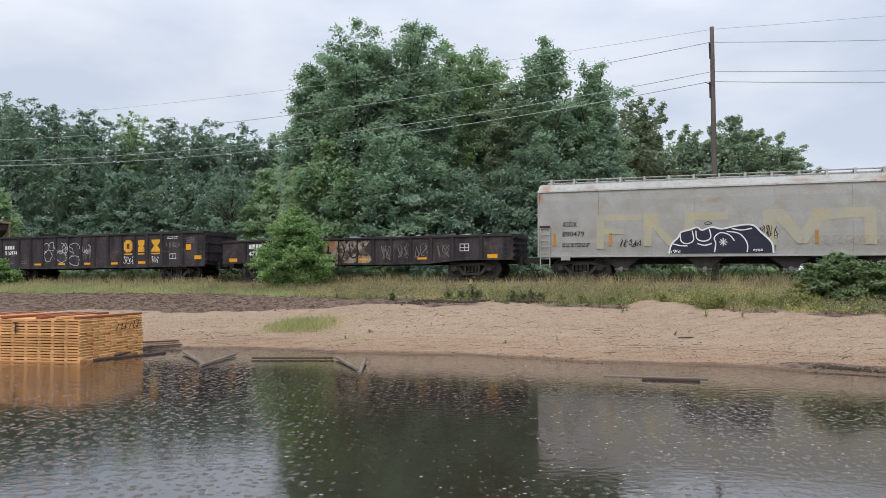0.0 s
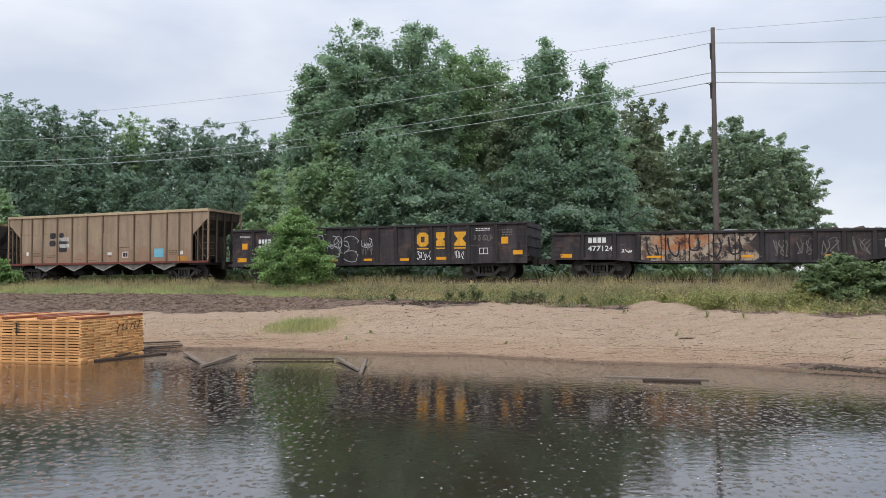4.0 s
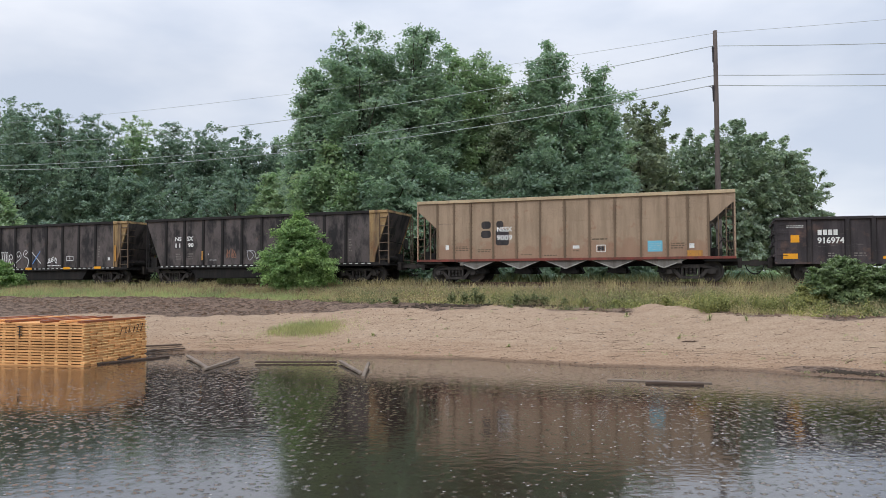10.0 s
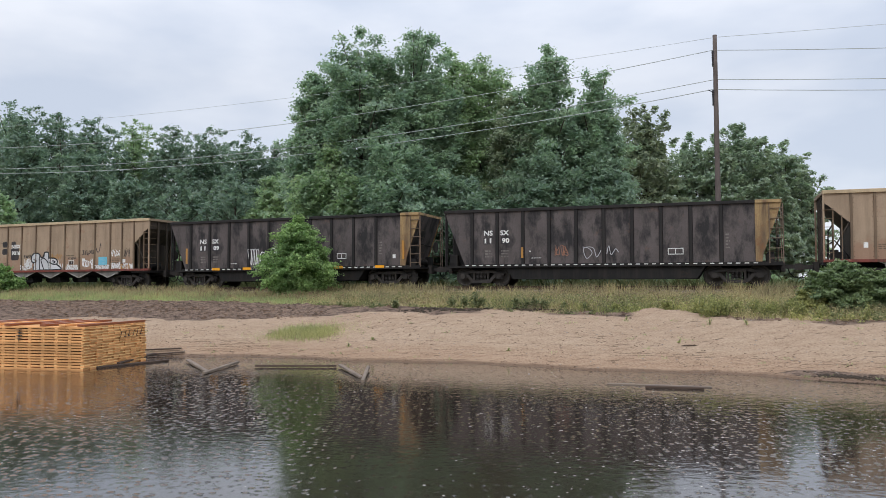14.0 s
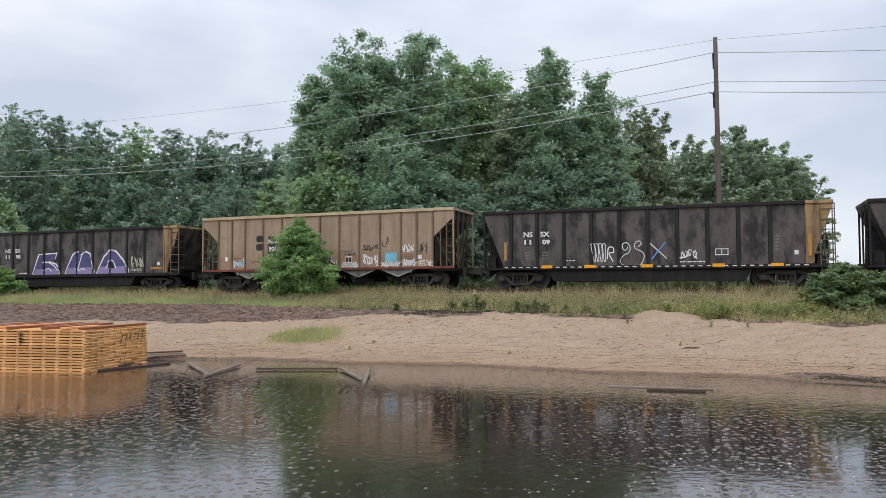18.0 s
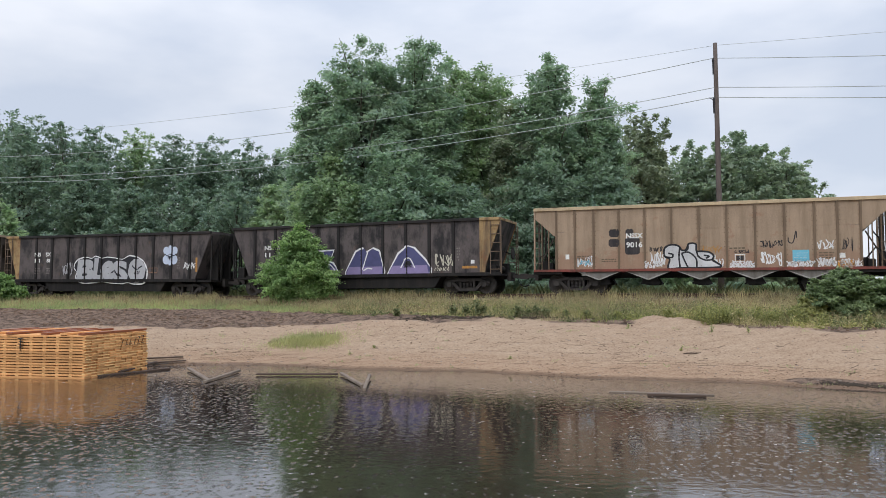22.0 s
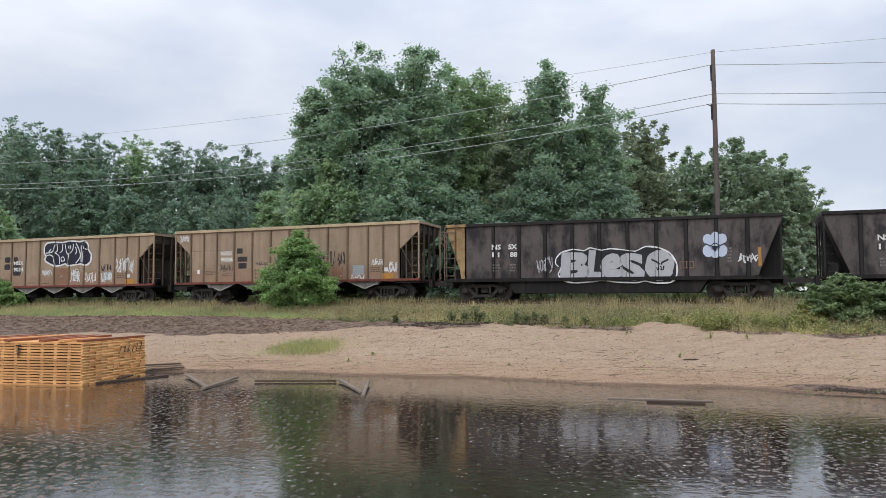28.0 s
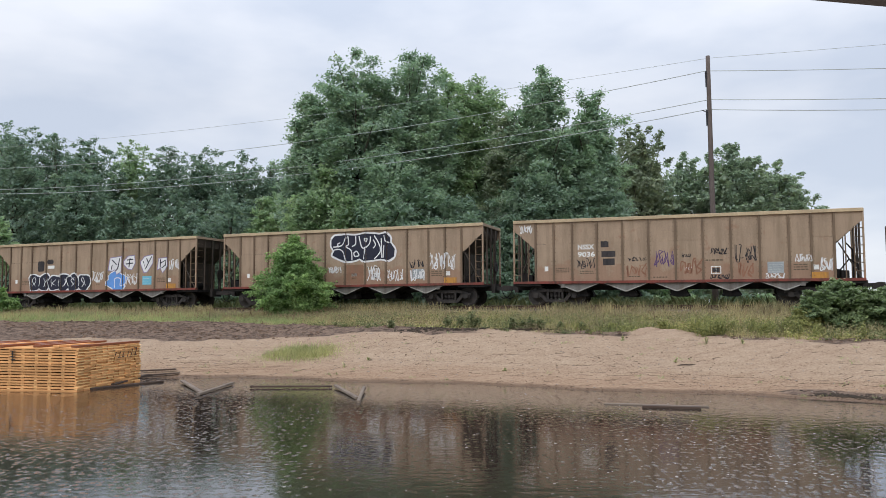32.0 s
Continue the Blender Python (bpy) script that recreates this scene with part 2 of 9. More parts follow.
def leafy(name, dark, light, dry=None, dry_part=0.08, through=0.42, rough=0.55, autumn=None, wet=0.10):
    """Leaves that differ one by one, and let some light through."""
    m, n, l, b = material(name, rough)
    geo = n.new("ShaderNodeNewGeometry")
    stops = [(0.0, dark), (0.9 - dry_part if dry else 1.0, light)]
    if dry:
        stops += [(0.94, light), (1.0, dry)]
    col = ramp_of(n, l, geo.outputs["Random Per Island"], stops)
    patch = noise_of(n, l, 0.6, 4, 0.6)
    col = mix_of(n, l, ramp_of(n, l, patch, [(0.35, W3[0]), (0.7, W3[1])]), mix_of(n, l, 1.0, col, (0.64, 0.71, 0.77), "MULTIPLY"), col)
    if autumn:  # twigs that have begun to turn
        turn = noise_of(n, l, 0.42, 4, 0.65)
        col = mix_of(n, l, ramp_of(n, l, turn, [(0.62, W3[0]), (0.70, (0.55,) * 3)]), col, autumn)
    l.new(col, b.inputs["Base Color"])
    b.inputs["Specular IOR Level"].default_value = wet
    tr = n.new("ShaderNodeBsdfTranslucent")
    l.new(mix_of(n, l, 1.0, col, (0.95, 1.05, 0.78), "MULTIPLY"), tr.inputs["Color"])
    mx = n.new("ShaderNodeMixShader")
    mx.inputs[0].default_value = through
    l.new(b.outputs[0], mx.inputs[1])
    l.new(tr.outputs[0], mx.inputs[2])
    l.new(mx.outputs[0], n["Material Output"].inputs["Surface"])
    return m


M_TAN = painted("tan_paint", (0.345, 0.252, 0.175), (0.235, 0.172, 0.115), (0.27, 0.155, 0.10), 0.62, (0.44, 0.72), (0.64, 0.80), 0.14, foot=(0.27, 0.145, 0.095))
# Brown posts; their shadow lines are put into this darker colour.
M_TANPOST = painted("brown_shadowed_paint", (0.165, 0.115, 0.075), (0.105, 0.072, 0.048), (0.13, 0.065, 0.038), 0.62, (0.46, 0.75), (0.68, 0.84))
# Tan sheets coloured dark: the shade in the open car ends is put in.
M_SLOPE = painted("shaded_slope_sheet", (0.075, 0.058, 0.045), (0.03, 0.026, 0.023), (0.09, 0.05, 0.03), 0.7)
# The chord's yellower tan, raised so the light on it is in the colour.
M_TANTRIM = painted("lit_tan_chord_paint", (0.46, 0.355, 0.225), (0.30, 0.22, 0.145), (0.16, 0.08, 0.045), 0.6, (0.5, 0.8), (0.72, 0.86))
M_REDSILL = painted("red_sill_paint", (0.20, 0.05, 0.038), (0.08, 0.04, 0.03), (0.06, 0.03, 0.02), 0.65, (0.45, 0.7))
M_CHUTE = painted("grey_chute", (0.19, 0.18, 0.168), (0.10, 0.085, 0.072), (0.12, 0.06, 0.03), 0.6)
M_CHUTERIM = painted("pale_chute_rim", (0.36, 0.35, 0.33), (0.2, 0.18, 0.15), (0.12, 0.06, 0.03), 0.6)
M_COAL = painted("black_car_paint", (0.100, 0.084, 0.081), (0.026, 0.024, 0.025), (0.135, 0.082, 0.060), 0.6, (0.455, 0.60), (0.68, 0.84), 0.2, streak=False, shine=0.2, run=(0.95, 0.95, 0.42))
# Black posts, darkened further so that the colour holds their shadow sides.
M_COALPOST = painted("shadowed_black_paint", (0.020, 0.018, 0.018), (0.034, 0.030, 0.028), (0.06, 0.035, 0.025), 0.6, (0.5, 0.8), (0.68, 0.84), 0.2, shine=0.2)
M_GONDOLA = painted("gondola_black_paint", (0.058, 0.049, 0.052), (0.024, 0.021, 0.023), (0.105, 0.066, 0.056), 0.6, (0.42, 0.64), (0.60, 0.76), 0.3, shine=0.2, scuff=(0.17, 0.15, 0.145))
M_GONDOLAPOST = painted("gondola_post_paint", (0.032, 0.028, 0.030), (0.062, 0.052, 0.050), (0.07, 0.045, 0.035), 0.6, (0.5, 0.8), (0.64, 0.8), 0.25, shine=0.2, scuff=(0.14, 0.125, 0.12))
M_BLACK = painted("underframe_black", (0.018, 0.017, 0.017), (0.042, 0.036, 0.032), (0.05, 0.034, 0.025), 0.75, (0.5, 0.8), (0.66, 0.82), shine=0.15)
M_IRON = painted("cast_iron", (0.036, 0.032, 0.030), (0.070, 0.062, 0.056), (0.060, 0.040, 0.030), 0.62, (0.5, 0.8), (0.62, 0.8), scale=2.0, shine=0.2)
M_WHEEL = painted("wheel_steel", (0.060, 0.054, 0.050), (0.034, 0.031, 0.029), (0.075, 0.052, 0.04), 0.5, (0.5, 0.8), (0.6, 0.8), streak=False, metal=0.2, scale=3.0)
M_YELLOWEND = painted("ochre_end_paint", (0.355, 0.240, 0.115), (0.120, 0.080, 0.050), (0.20, 0.092, 0.042), 0.65, (0.45, 0.66), (0.58, 0.72), 0.2)
M_LADDER = painted("rusty_ladder_paint", (0.150, 0.108, 0.076), (0.10, 0.07, 0.05), (0.15, 0.075, 0.04), 0.65, scale=3.0)
TAN_RUST, RED_RUST = (0.33, 0.225, 0.11), (0.31, 0.16, 0.085)
M_LIGHTGREY = painted("light_grey_paint", (0.360, 0.355, 0.332), (0.30, 0.28, 0.235), (0.34, 0.27, 0.18), 0.55, (0.44, 0.72), (0.68, 0.86), 0.1, streak=False,
                      stains=((-1.35, 3.35, 0.75, 0.42, TAN_RUST, 0.75), (-6.3, 3.25, 0.9, 0.4, TAN_RUST, 0.35), (1.2, 3.2, 0.5, 0.4, TAN_RUST, 0.4), (-8.9, 3.7, 0.5, 0.9, RED_RUST, 0.8), (-6.0, 2.0, 0.7, 1.0, (0.42, 0.36, 0.24), 0.6),
                              (-8.1, 1.6, 0.5, 0.9, TAN_RUST, 0.35), (2.8, 2.2, 1.6, 0.9, (0.42, 0.37, 0.26), 0.5), (6.0, 3.1, 1.2, 0.5, TAN_RUST, 0.3)))
M_ROOFGREY = painted("grey_roof_paint", (0.42, 0.41, 0.38), (0.28, 0.25, 0.21), (0.30, 0.18, 0.10), 0.6, (0.5, 0.8), (0.64, 0.78), 0.1,
                     stains=((-8.6, 4.1, 0.8, 0.6, RED_RUST, 0.85), (-6.6, 4.1, 0.7, 0.3, RED_RUST, 0.4), (2.2, 4.1, 1.3, 0.3, RED_RUST, 0.6), (5.2, 4.1, 1.2, 0.4, RED_RUST, 0.7)))
M_WHITE = painted("white_lettering", (0.70, 0.70, 0.68), (0.42, 0.40, 0.37), (0.30, 0.25, 0.2), 0.7, (0.55, 0.9), (0.74, 0.86), scale=3.0)
M_GHOST = painted("faint_lettering", (0.20, 0.18, 0.165), (0.09, 0.08, 0.07), (0.07, 0.05, 0.04), 0.7, scale=3.0)
M_INK = painted("black_lettering", (0.022, 0.020, 0.022), (0.06, 0.05, 0.05), (0.06, 0.04, 0.03), 0.6, scale=3.0)
M_YELLOW = painted("yellow_lettering", (0.72, 0.36, 0.03), (0.45, 0.20, 0.03), (0.16, 0.07, 0.025), 0.55, (0.5, 0.85), (0.68, 0.8), scale=3.0)
M_AMBER = plain("amber_reflector", (0.75, 0.33, 0.02), 0.35, 0.12)
M_BLUE = plain("light_blue_panel", (0.16, 0.45, 0.58), 0.5, 0.1)
M_FADEDPANEL = plain("faded_grey_panel", (0.34, 0.37, 0.38), 0.55, 0.25, 9.0)
M_SPRAYWHITE = plain("white_spray_paint", (0.70, 0.70, 0.70), 0.55, 0.12, 6.0)
M_SPRAYDULL = plain("chalky_white_spray_paint", (0.54, 0.54, 0.55), 0.6, 0.22, 5.0)
M_SPRAYSILVER = plain("silver_spray_paint", (0.42, 0.42, 0.44), 0.4, 0.14, 6.0, 0.3)
M_SPRAYBLACK = plain("black_spray_paint", (0.02, 0.02, 0.025), 0.5, 0.3, 6.0)
M_SPRAYNAVY = plain("navy_spray_paint", (0.022, 0.024, 0.042), 0.5, 0.25, 6.0)
M_SPRAYBLUE = plain("blue_spray_paint", (0.12, 0.28, 0.62), 0.5, 0.15, 6.0)
M_SPRAYVIOLET = plain("violet_spray_paint", (0.072, 0.073, 0.165), 0.5, 0.25, 3.0)
M_SPRAYLILAC = plain("lilac_spray_paint", (0.24, 0.195, 0.35), 0.5, 0.2, 4.0)
M_SPRAYPALE = painted("pale_yellow_spray_paint", (0.43, 0.385, 0.255), (0.37, 0.35, 0.30), (0.33, 0.25, 0.16), 0.6, (0.40, 0.66), (0.70, 0.9), 0.1, streak=False)
M_SPRAYPURPLE = plain("purple_spray_paint", (0.10, 0.055, 0.16), 0.5, 0.2, 6.0)
M_SPRAYRUST = plain("faded_red_spray_paint", (0.25, 0.12, 0.075), 0.6, 0.3, 6.0)
M_SPRAYCREAM = painted("peeling_cream_spray_paint", (0.40, 0.315, 0.235), (0.13, 0.08, 0.062), (0.036, 0.030, 0.030), 0.6, (0.46, 0.58), (0.55, 0.63), streak=False, scale=1.6)
M_SPRAYORANGE = painted("peeling_orange_spray_paint", (0.42, 0.17, 0.075), (0.40, 0.30, 0.20), (0.06, 0.03, 0.025), 0.6, (0.46, 0.6), (0.55, 0.66), streak=False, scale=1.6)
M_RAIL = painted("rail_steel", (0.09, 0.055, 0.038), (0.06, 0.035, 0.024), (0.11, 0.055, 0.03), 0.55, streak=False, metal=0.3, scale=2.0)
M_RAILTOP = plain("polished_rail_head", (0.35, 0.33, 0.31), 0.35, 0.15, 20.0, 0.8)
M_TIE = plain("weathered_tie_wood", (0.085, 0.062, 0.045), 0.9, 0.3, 18.0, spread=0.35)
M_POLE = plain("weathered_pole_wood", (0.122, 0.100, 0.090), 0.85, 0.32, 10.0, stretch=(4, 4, 0.4))
M_WIRE = plain("weathered_wire", (0.42, 0.46, 0.45), 0.5, 0.1, metal=0.0)
M_INSULATOR = plain("dark_insulator", (0.03, 0.03, 0.035), 0.35)
M_BARK = plain("tree_bark", (0.085, 0.07, 0.055), 0.9, 0.35, 7.0, stretch=(3, 3, 0.6), bump=0.6)
M_LUMBER = plain("fresh_sawn_lumber", (0.79, 0.395, 0.155), 0.75, 0.26, 22.0, stretch=(0.1, 1, 1), spread=0.36)
M_STICKER = plain("sticker_wood", (0.82, 0.54, 0.24), 0.75, 0.12, 20.0)
M_WETBOARD = plain("wet_red_brown_board", (0.26, 0.085, 0.038), 0.42, 0.25, 15.0, stretch=(0.2, 1, 1))
M_OLDBOARD = plain("grey_weathered_board", (0.20, 0.158, 0.122), 0.75, 0.3, 15.0, stretch=(0.2, 1, 1))
M_DARKBOARD = plain("dark_soaked_board", (0.080, 0.055, 0.041), 0.75, 0.3, 15.0, stretch=(0.2, 1, 1))
M_STAKE = plain("pale_stake_wood", (0.55, 0.45, 0.22), 0.7, 0.1)
M_STONE = plain("pebble_stone", (0.28, 0.235, 0.20), 0.85, 0.3, 9.0)
M_CLOD, c_n, c_l, c_b = material("dark_clod_soil", 0.95)
c_b.inputs["Specular IOR Level"].default_value = 0.1
c_l.new(mix_of(c_n, c_l, noise_of(c_n, c_l, 30.0, 4), ramp_of(c_n, c_l, c_n.new("ShaderNodeNewGeometry").outputs["Random Per Island"], [(0.0, (0.055, 0.035, 0.024)), (0.6, (0.165, 0.108, 0.076)), (1.0, (0.30, 0.205, 0.145))]), (0.17, 0.115, 0.082)), c_b.inputs["Base Color"])
# For turf and mulch; on the turf it also stands for shadowed hollows.
M_TURF = plain("dark_torn_turf", (0.060, 0.046, 0.034), 0.95, 0.4, 24.0)
M_TWIG = plain("drift_twig", (0.11, 0.078, 0.058), 0.85, 0.3)
# Pale opaque colour: the sky's glint on bubbles and ripples, painted on.
M_BUBBLEGLINT = plain("bubble_glint_film", (0.40, 0.38, 0.36), 0.3, 0.15)
# Paler and bluer than leaves are: rain haze is put into the colour.
M_LEAF_OAK = leafy("hazy_deep_green_leaves", (0.320, 0.425, 0.325), (0.500, 0.610, 0.425), through=0.52, autumn=(0.46, 0.46, 0.33), rough=0.45, wet=0.3)
# Darker copy of the leaf green; shade low in the wood is put into it.
M_LEAF_SHADE = leafy("shaded_green_leaves", (0.245, 0.330, 0.255), (0.385, 0.480, 0.340), through=0.50, autumn=(0.41, 0.39, 0.29), rough=0.45, wet=0.3)
M_LEAF_LIGHT = leafy("mid_green_leaves", (0.345, 0.450, 0.285), (0.530, 0.635, 0.375), through=0.52, autumn=(0.49, 0.47, 0.32), rough=0.45, wet=0.3)
M_LEAF_RUSSET = leafy("russet_green_leaves", (0.280, 0.320, 0.225), (0.450, 0.490, 0.330), through=0.46, rough=0.45, wet=0.3)
# Lightened so that the colour carries the haze before the farther trees.
M_LEAF_OLIVE = leafy("hazy_olive_leaves", (0.355, 0.425, 0.330), (0.530, 0.600, 0.430), through=0.5, autumn=(0.50, 0.47, 0.36), rough=0.45, wet=0.3)
M_LEAF_FAR = leafy("far_blue_green_leaves", (0.215, 0.300, 0.240), (0.385, 0.480, 0.350), through=0.46, autumn=(0.42, 0.43, 0.29), rough=0.45, wet=0.3)
M_LEAF_BUSH = leafy("bright_bush_leaves", (0.170, 0.280, 0.105), (0.510, 0.650, 0.275), None, through=0.5)
M_LEAF_BUSH2 = leafy("dull_bush_leaves", (0.115, 0.165, 0.075), (0.430, 0.510, 0.240), through=0.46, rough=0.42, wet=0.35)
M_PATCHGRASS = leafy("yellow_green_grass", (0.42, 0.41, 0.17), (0.72, 0.67, 0.34), (0.62, 0.50, 0.30), 0.2, 0.35, 0.7)
M_LIPWEED = leafy("yellow_green_weed", (0.240, 0.240, 0.085), (0.53, 0.495, 0.195), (0.54, 0.44, 0.23), 0.16, 0.35, 0.7)
M_GRASS = leafy("green_grass", (0.30, 0.36, 0.14), (0.56, 0.60, 0.28), (0.52, 0.42, 0.23), 0.2, 0.35, 0.7)
M_DRYGRASS = leafy("dry_grass", (0.32, 0.255, 0.130), (0.68, 0.56, 0.31), (0.46, 0.29, 0.18), 0.22, 0.35, 0.8)
M_WEED = leafy("weed_leaves", (0.095, 0.115, 0.052), (0.320, 0.325, 0.160), (0.46, 0.36, 0.21), 0.22, 0.35, 0.7)
M_REDWEED = leafy("russet_weed", (0.24, 0.165, 0.11), (0.52, 0.37, 0.24), None, 0.1, 0.35, 0.8)

# ---------------------------------------------------------------- the plan: pond, bank and track
TURN = radians(20.136)          # the track's heading against the x axis
CT, ST = math.cos(TURN), math.sin(TURN)
Y0 = 37.07                      # where the near side of the train crosses the y axis
RAIL = 1.65                     # rail head above the water


def on_track(u, d, z=0.0):
    """A place u metres along the track and d metres behind the near side of the cars."""
    return (u * CT + d * ST, Y0 - u * ST + d * CT, z)


def rail_rise(u):
    """The old track dips gently."""
    q = np.clip(u * 0.0344, -1.05, 0.75)
    return (4.04 * q - 5.81 * q * q - 3.26 * q ** 3) / 36.6


def shore(x):
    x = np.clip(x, -14.0, 13.0)
    return 16.45 - 0.36 * x - 0.012 * x * x + 0.16 * np.sin(1.3 * x + 0.6) + 0.07 * np.sin(3.7 * x)


def bank(x, y):
    """0 at the water's edge, 1 at the near side of the cars; and the distance behind that line."""
    ut, line = x / CT, Y0 - np.tan(TURN) * x
    ys = shore(x)
    return (y - ys) / np.maximum(line - ys, 4.0), (y - line) * CT, x * CT - (y - Y0) * ST


def wob(x, y, s, seed=0.0):
    """A cheap smooth unevenness between -1 and 1."""
    return (np.sin(x * s * 1.13 + 1.7 * np.sin(y * s * 0.71 + seed) + seed) + np.sin(y * s * 1.37 + 1.3 * np.sin(x * s * 0.83 - seed) + 2.1 * seed)
            + np.sin((x + y) * s * 0.61 + seed * 3.3)) / 3.0


# a steep sandy face in the middle, a gentler one towards negative x
BANK_V = (-9.0, -0.6, -0.08, 0.0, 0.022, 0.055, 0.068, 0.13, 0.195, 0.225, 0.30, 0.55, 0.90, 0.96, 2.0)
BANK_Z = (-0.55, -0.55, -0.22, 0.0, 0.07, 0.19, 0.27, 0.61, 0.93, 1.02, 1.06, 1.14, 1.22, 1.24, 1.22)
LEFT_V = (-9.0, -0.6, -0.08, 0.0, 0.03, 0.09, 0.16, 0.30, 0.49, 0.70, 0.90, 0.96, 2.0)
LEFT_Z = (-0.55, -0.55, -0.22, 0.0, 0.08, 0.38, 0.73, 0.88, 1.02, 1.14, 1.24, 1.26, 1.22)


def leftness(x, y):
    """1 where the bank is the gentle muddy one."""
    return np.clip((-1.6 - x * 22.0 / np.maximum(y, 8.0)) / 4.2, 0, 1)


def mud_from(x, y):
    return 0.205 - 0.055 * leftness(x, y)


def grass_from(x, y):
    notch = 0.062 * np.exp(-((x - 5.65) / 0.80) ** 2) - 0.026 * np.exp(-((x - 7.0) / 0.45) ** 2) + 0.010 * np.exp(-((x - 8.4) / 0.6) ** 2)
    return 0.225 + notch + 0.26 * leftness(x, y) ** 1.5 + 0.035 * np.clip((1.6 - x) / 1.2, 0, 1)


def ground_z(x, y):
    x, y = np.asarray(x, dtype=float), np.asarray(y, dtype=float)
    v, d, u = bank(x, y)
    lip = 0.016 * wob(x, y, 0.9, 0.4) * np.clip(v / 0.1, 0, 1)
    f = leftness(x, y)
    z = np.interp(v + lip, BANK_V, BANK_Z) * (1 - f) + np.interp(v + lip, LEFT_V, LEFT_Z) * f
    z = z + 0.16 * np.exp(-((x - 5.55) / 0.70) ** 2 - ((v - 0.255) / 0.045) ** 2)
    z = np.where((v > 0) & (v < 0.9), z * (1 - 0.018 * np.clip(x, 0, 8) * np.clip((0.6 - v) / 0.3, 0, 1)), z)
    land = np.clip((v - 0.01) / 0.06, 0, 1)
    z = z + land * (0.026 * wob(x, y, 1.5, 1.0) + 0.018 * wob(x, y, 4.1, 2.0) + 0.011 * wob(x, y, 11.0, 0.2))
    clod = np.clip((v - mud_from(x, y)) / 0.03, 0, 1) * np.clip((grass_from(x, y) + 0.03 - v) / 0.03, 0, 1)
    z = z + clod * (0.045 * wob(x, y, 3.1, 0.3) + 0.045 * wob(x, y, 7.3, 1.3) + 0.03 * wob(x, y, 15.0, 2.3))
    bed = np.interp(d, (-1.6, -0.35, 3.45, 4.8), (0, 1, 1, 0))
    z = z * (1 - bed) + bed * (RAIL - 0.225 + rail_rise(u))
    near = np.interp(y, (-3.0, 2.6, 3.6, 6.0), (0.35, 0.02, -0.15, -0.55))
    z = np.where(y < 6.0, np.maximum(z, near), z)
    side = np.interp(np.abs(x), (20.0, 26.0, 32.0), (-0.55, 0.05, 0.5))
    z = np.where(y < shore(x) + 1, np.maximum(z, side), z)
    return z


# The bank and the pond are drawn at a smaller scale, then widened about the eye point to their true size;
# the widening dies out towards the track, which has its true size already.
EYE, WIDE = 1.65, 1.3
WIDEN = Matrix.Translation((0, 0, EYE)) @ Matrix.Scale(WIDE, 4) @ Matrix.Translation((0, 0, -EYE))


def widening(x, y):
    ys = shore(x)
    v = (y - ys) / np.maximum(Y0 - np.tan(TURN) * x - ys, 14.0)
    return 1 + (WIDE - 1) * np.clip((0.93 - v) / 0.68, 0, 1)


def widened(p):
    """True places for drawn ones, an array of x, y, z."""
    p = np.asarray(p, dtype=float)
    s = widening(p[..., 0], p[..., 1])[..., None]
    eye = np.array((0, 0, EYE))
    return eye + (p - eye) * s


def set_on_bank(ob, x, y, z):
    """Sets a thing drawn at x, y, z to its true place and size."""
    ob.location = widened((x, y, z))
    ob.scale = (float(widening(x, y)),) * 3


def graded(lo, hi, step, far):
    core = np.arange(lo, hi + step * 0.5, step)
    out = np.cumsum(step * 1.22 ** np.arange(1, 60))
    return np.concatenate((lo - out[out < far][::-1], core, hi + out[out < far]))


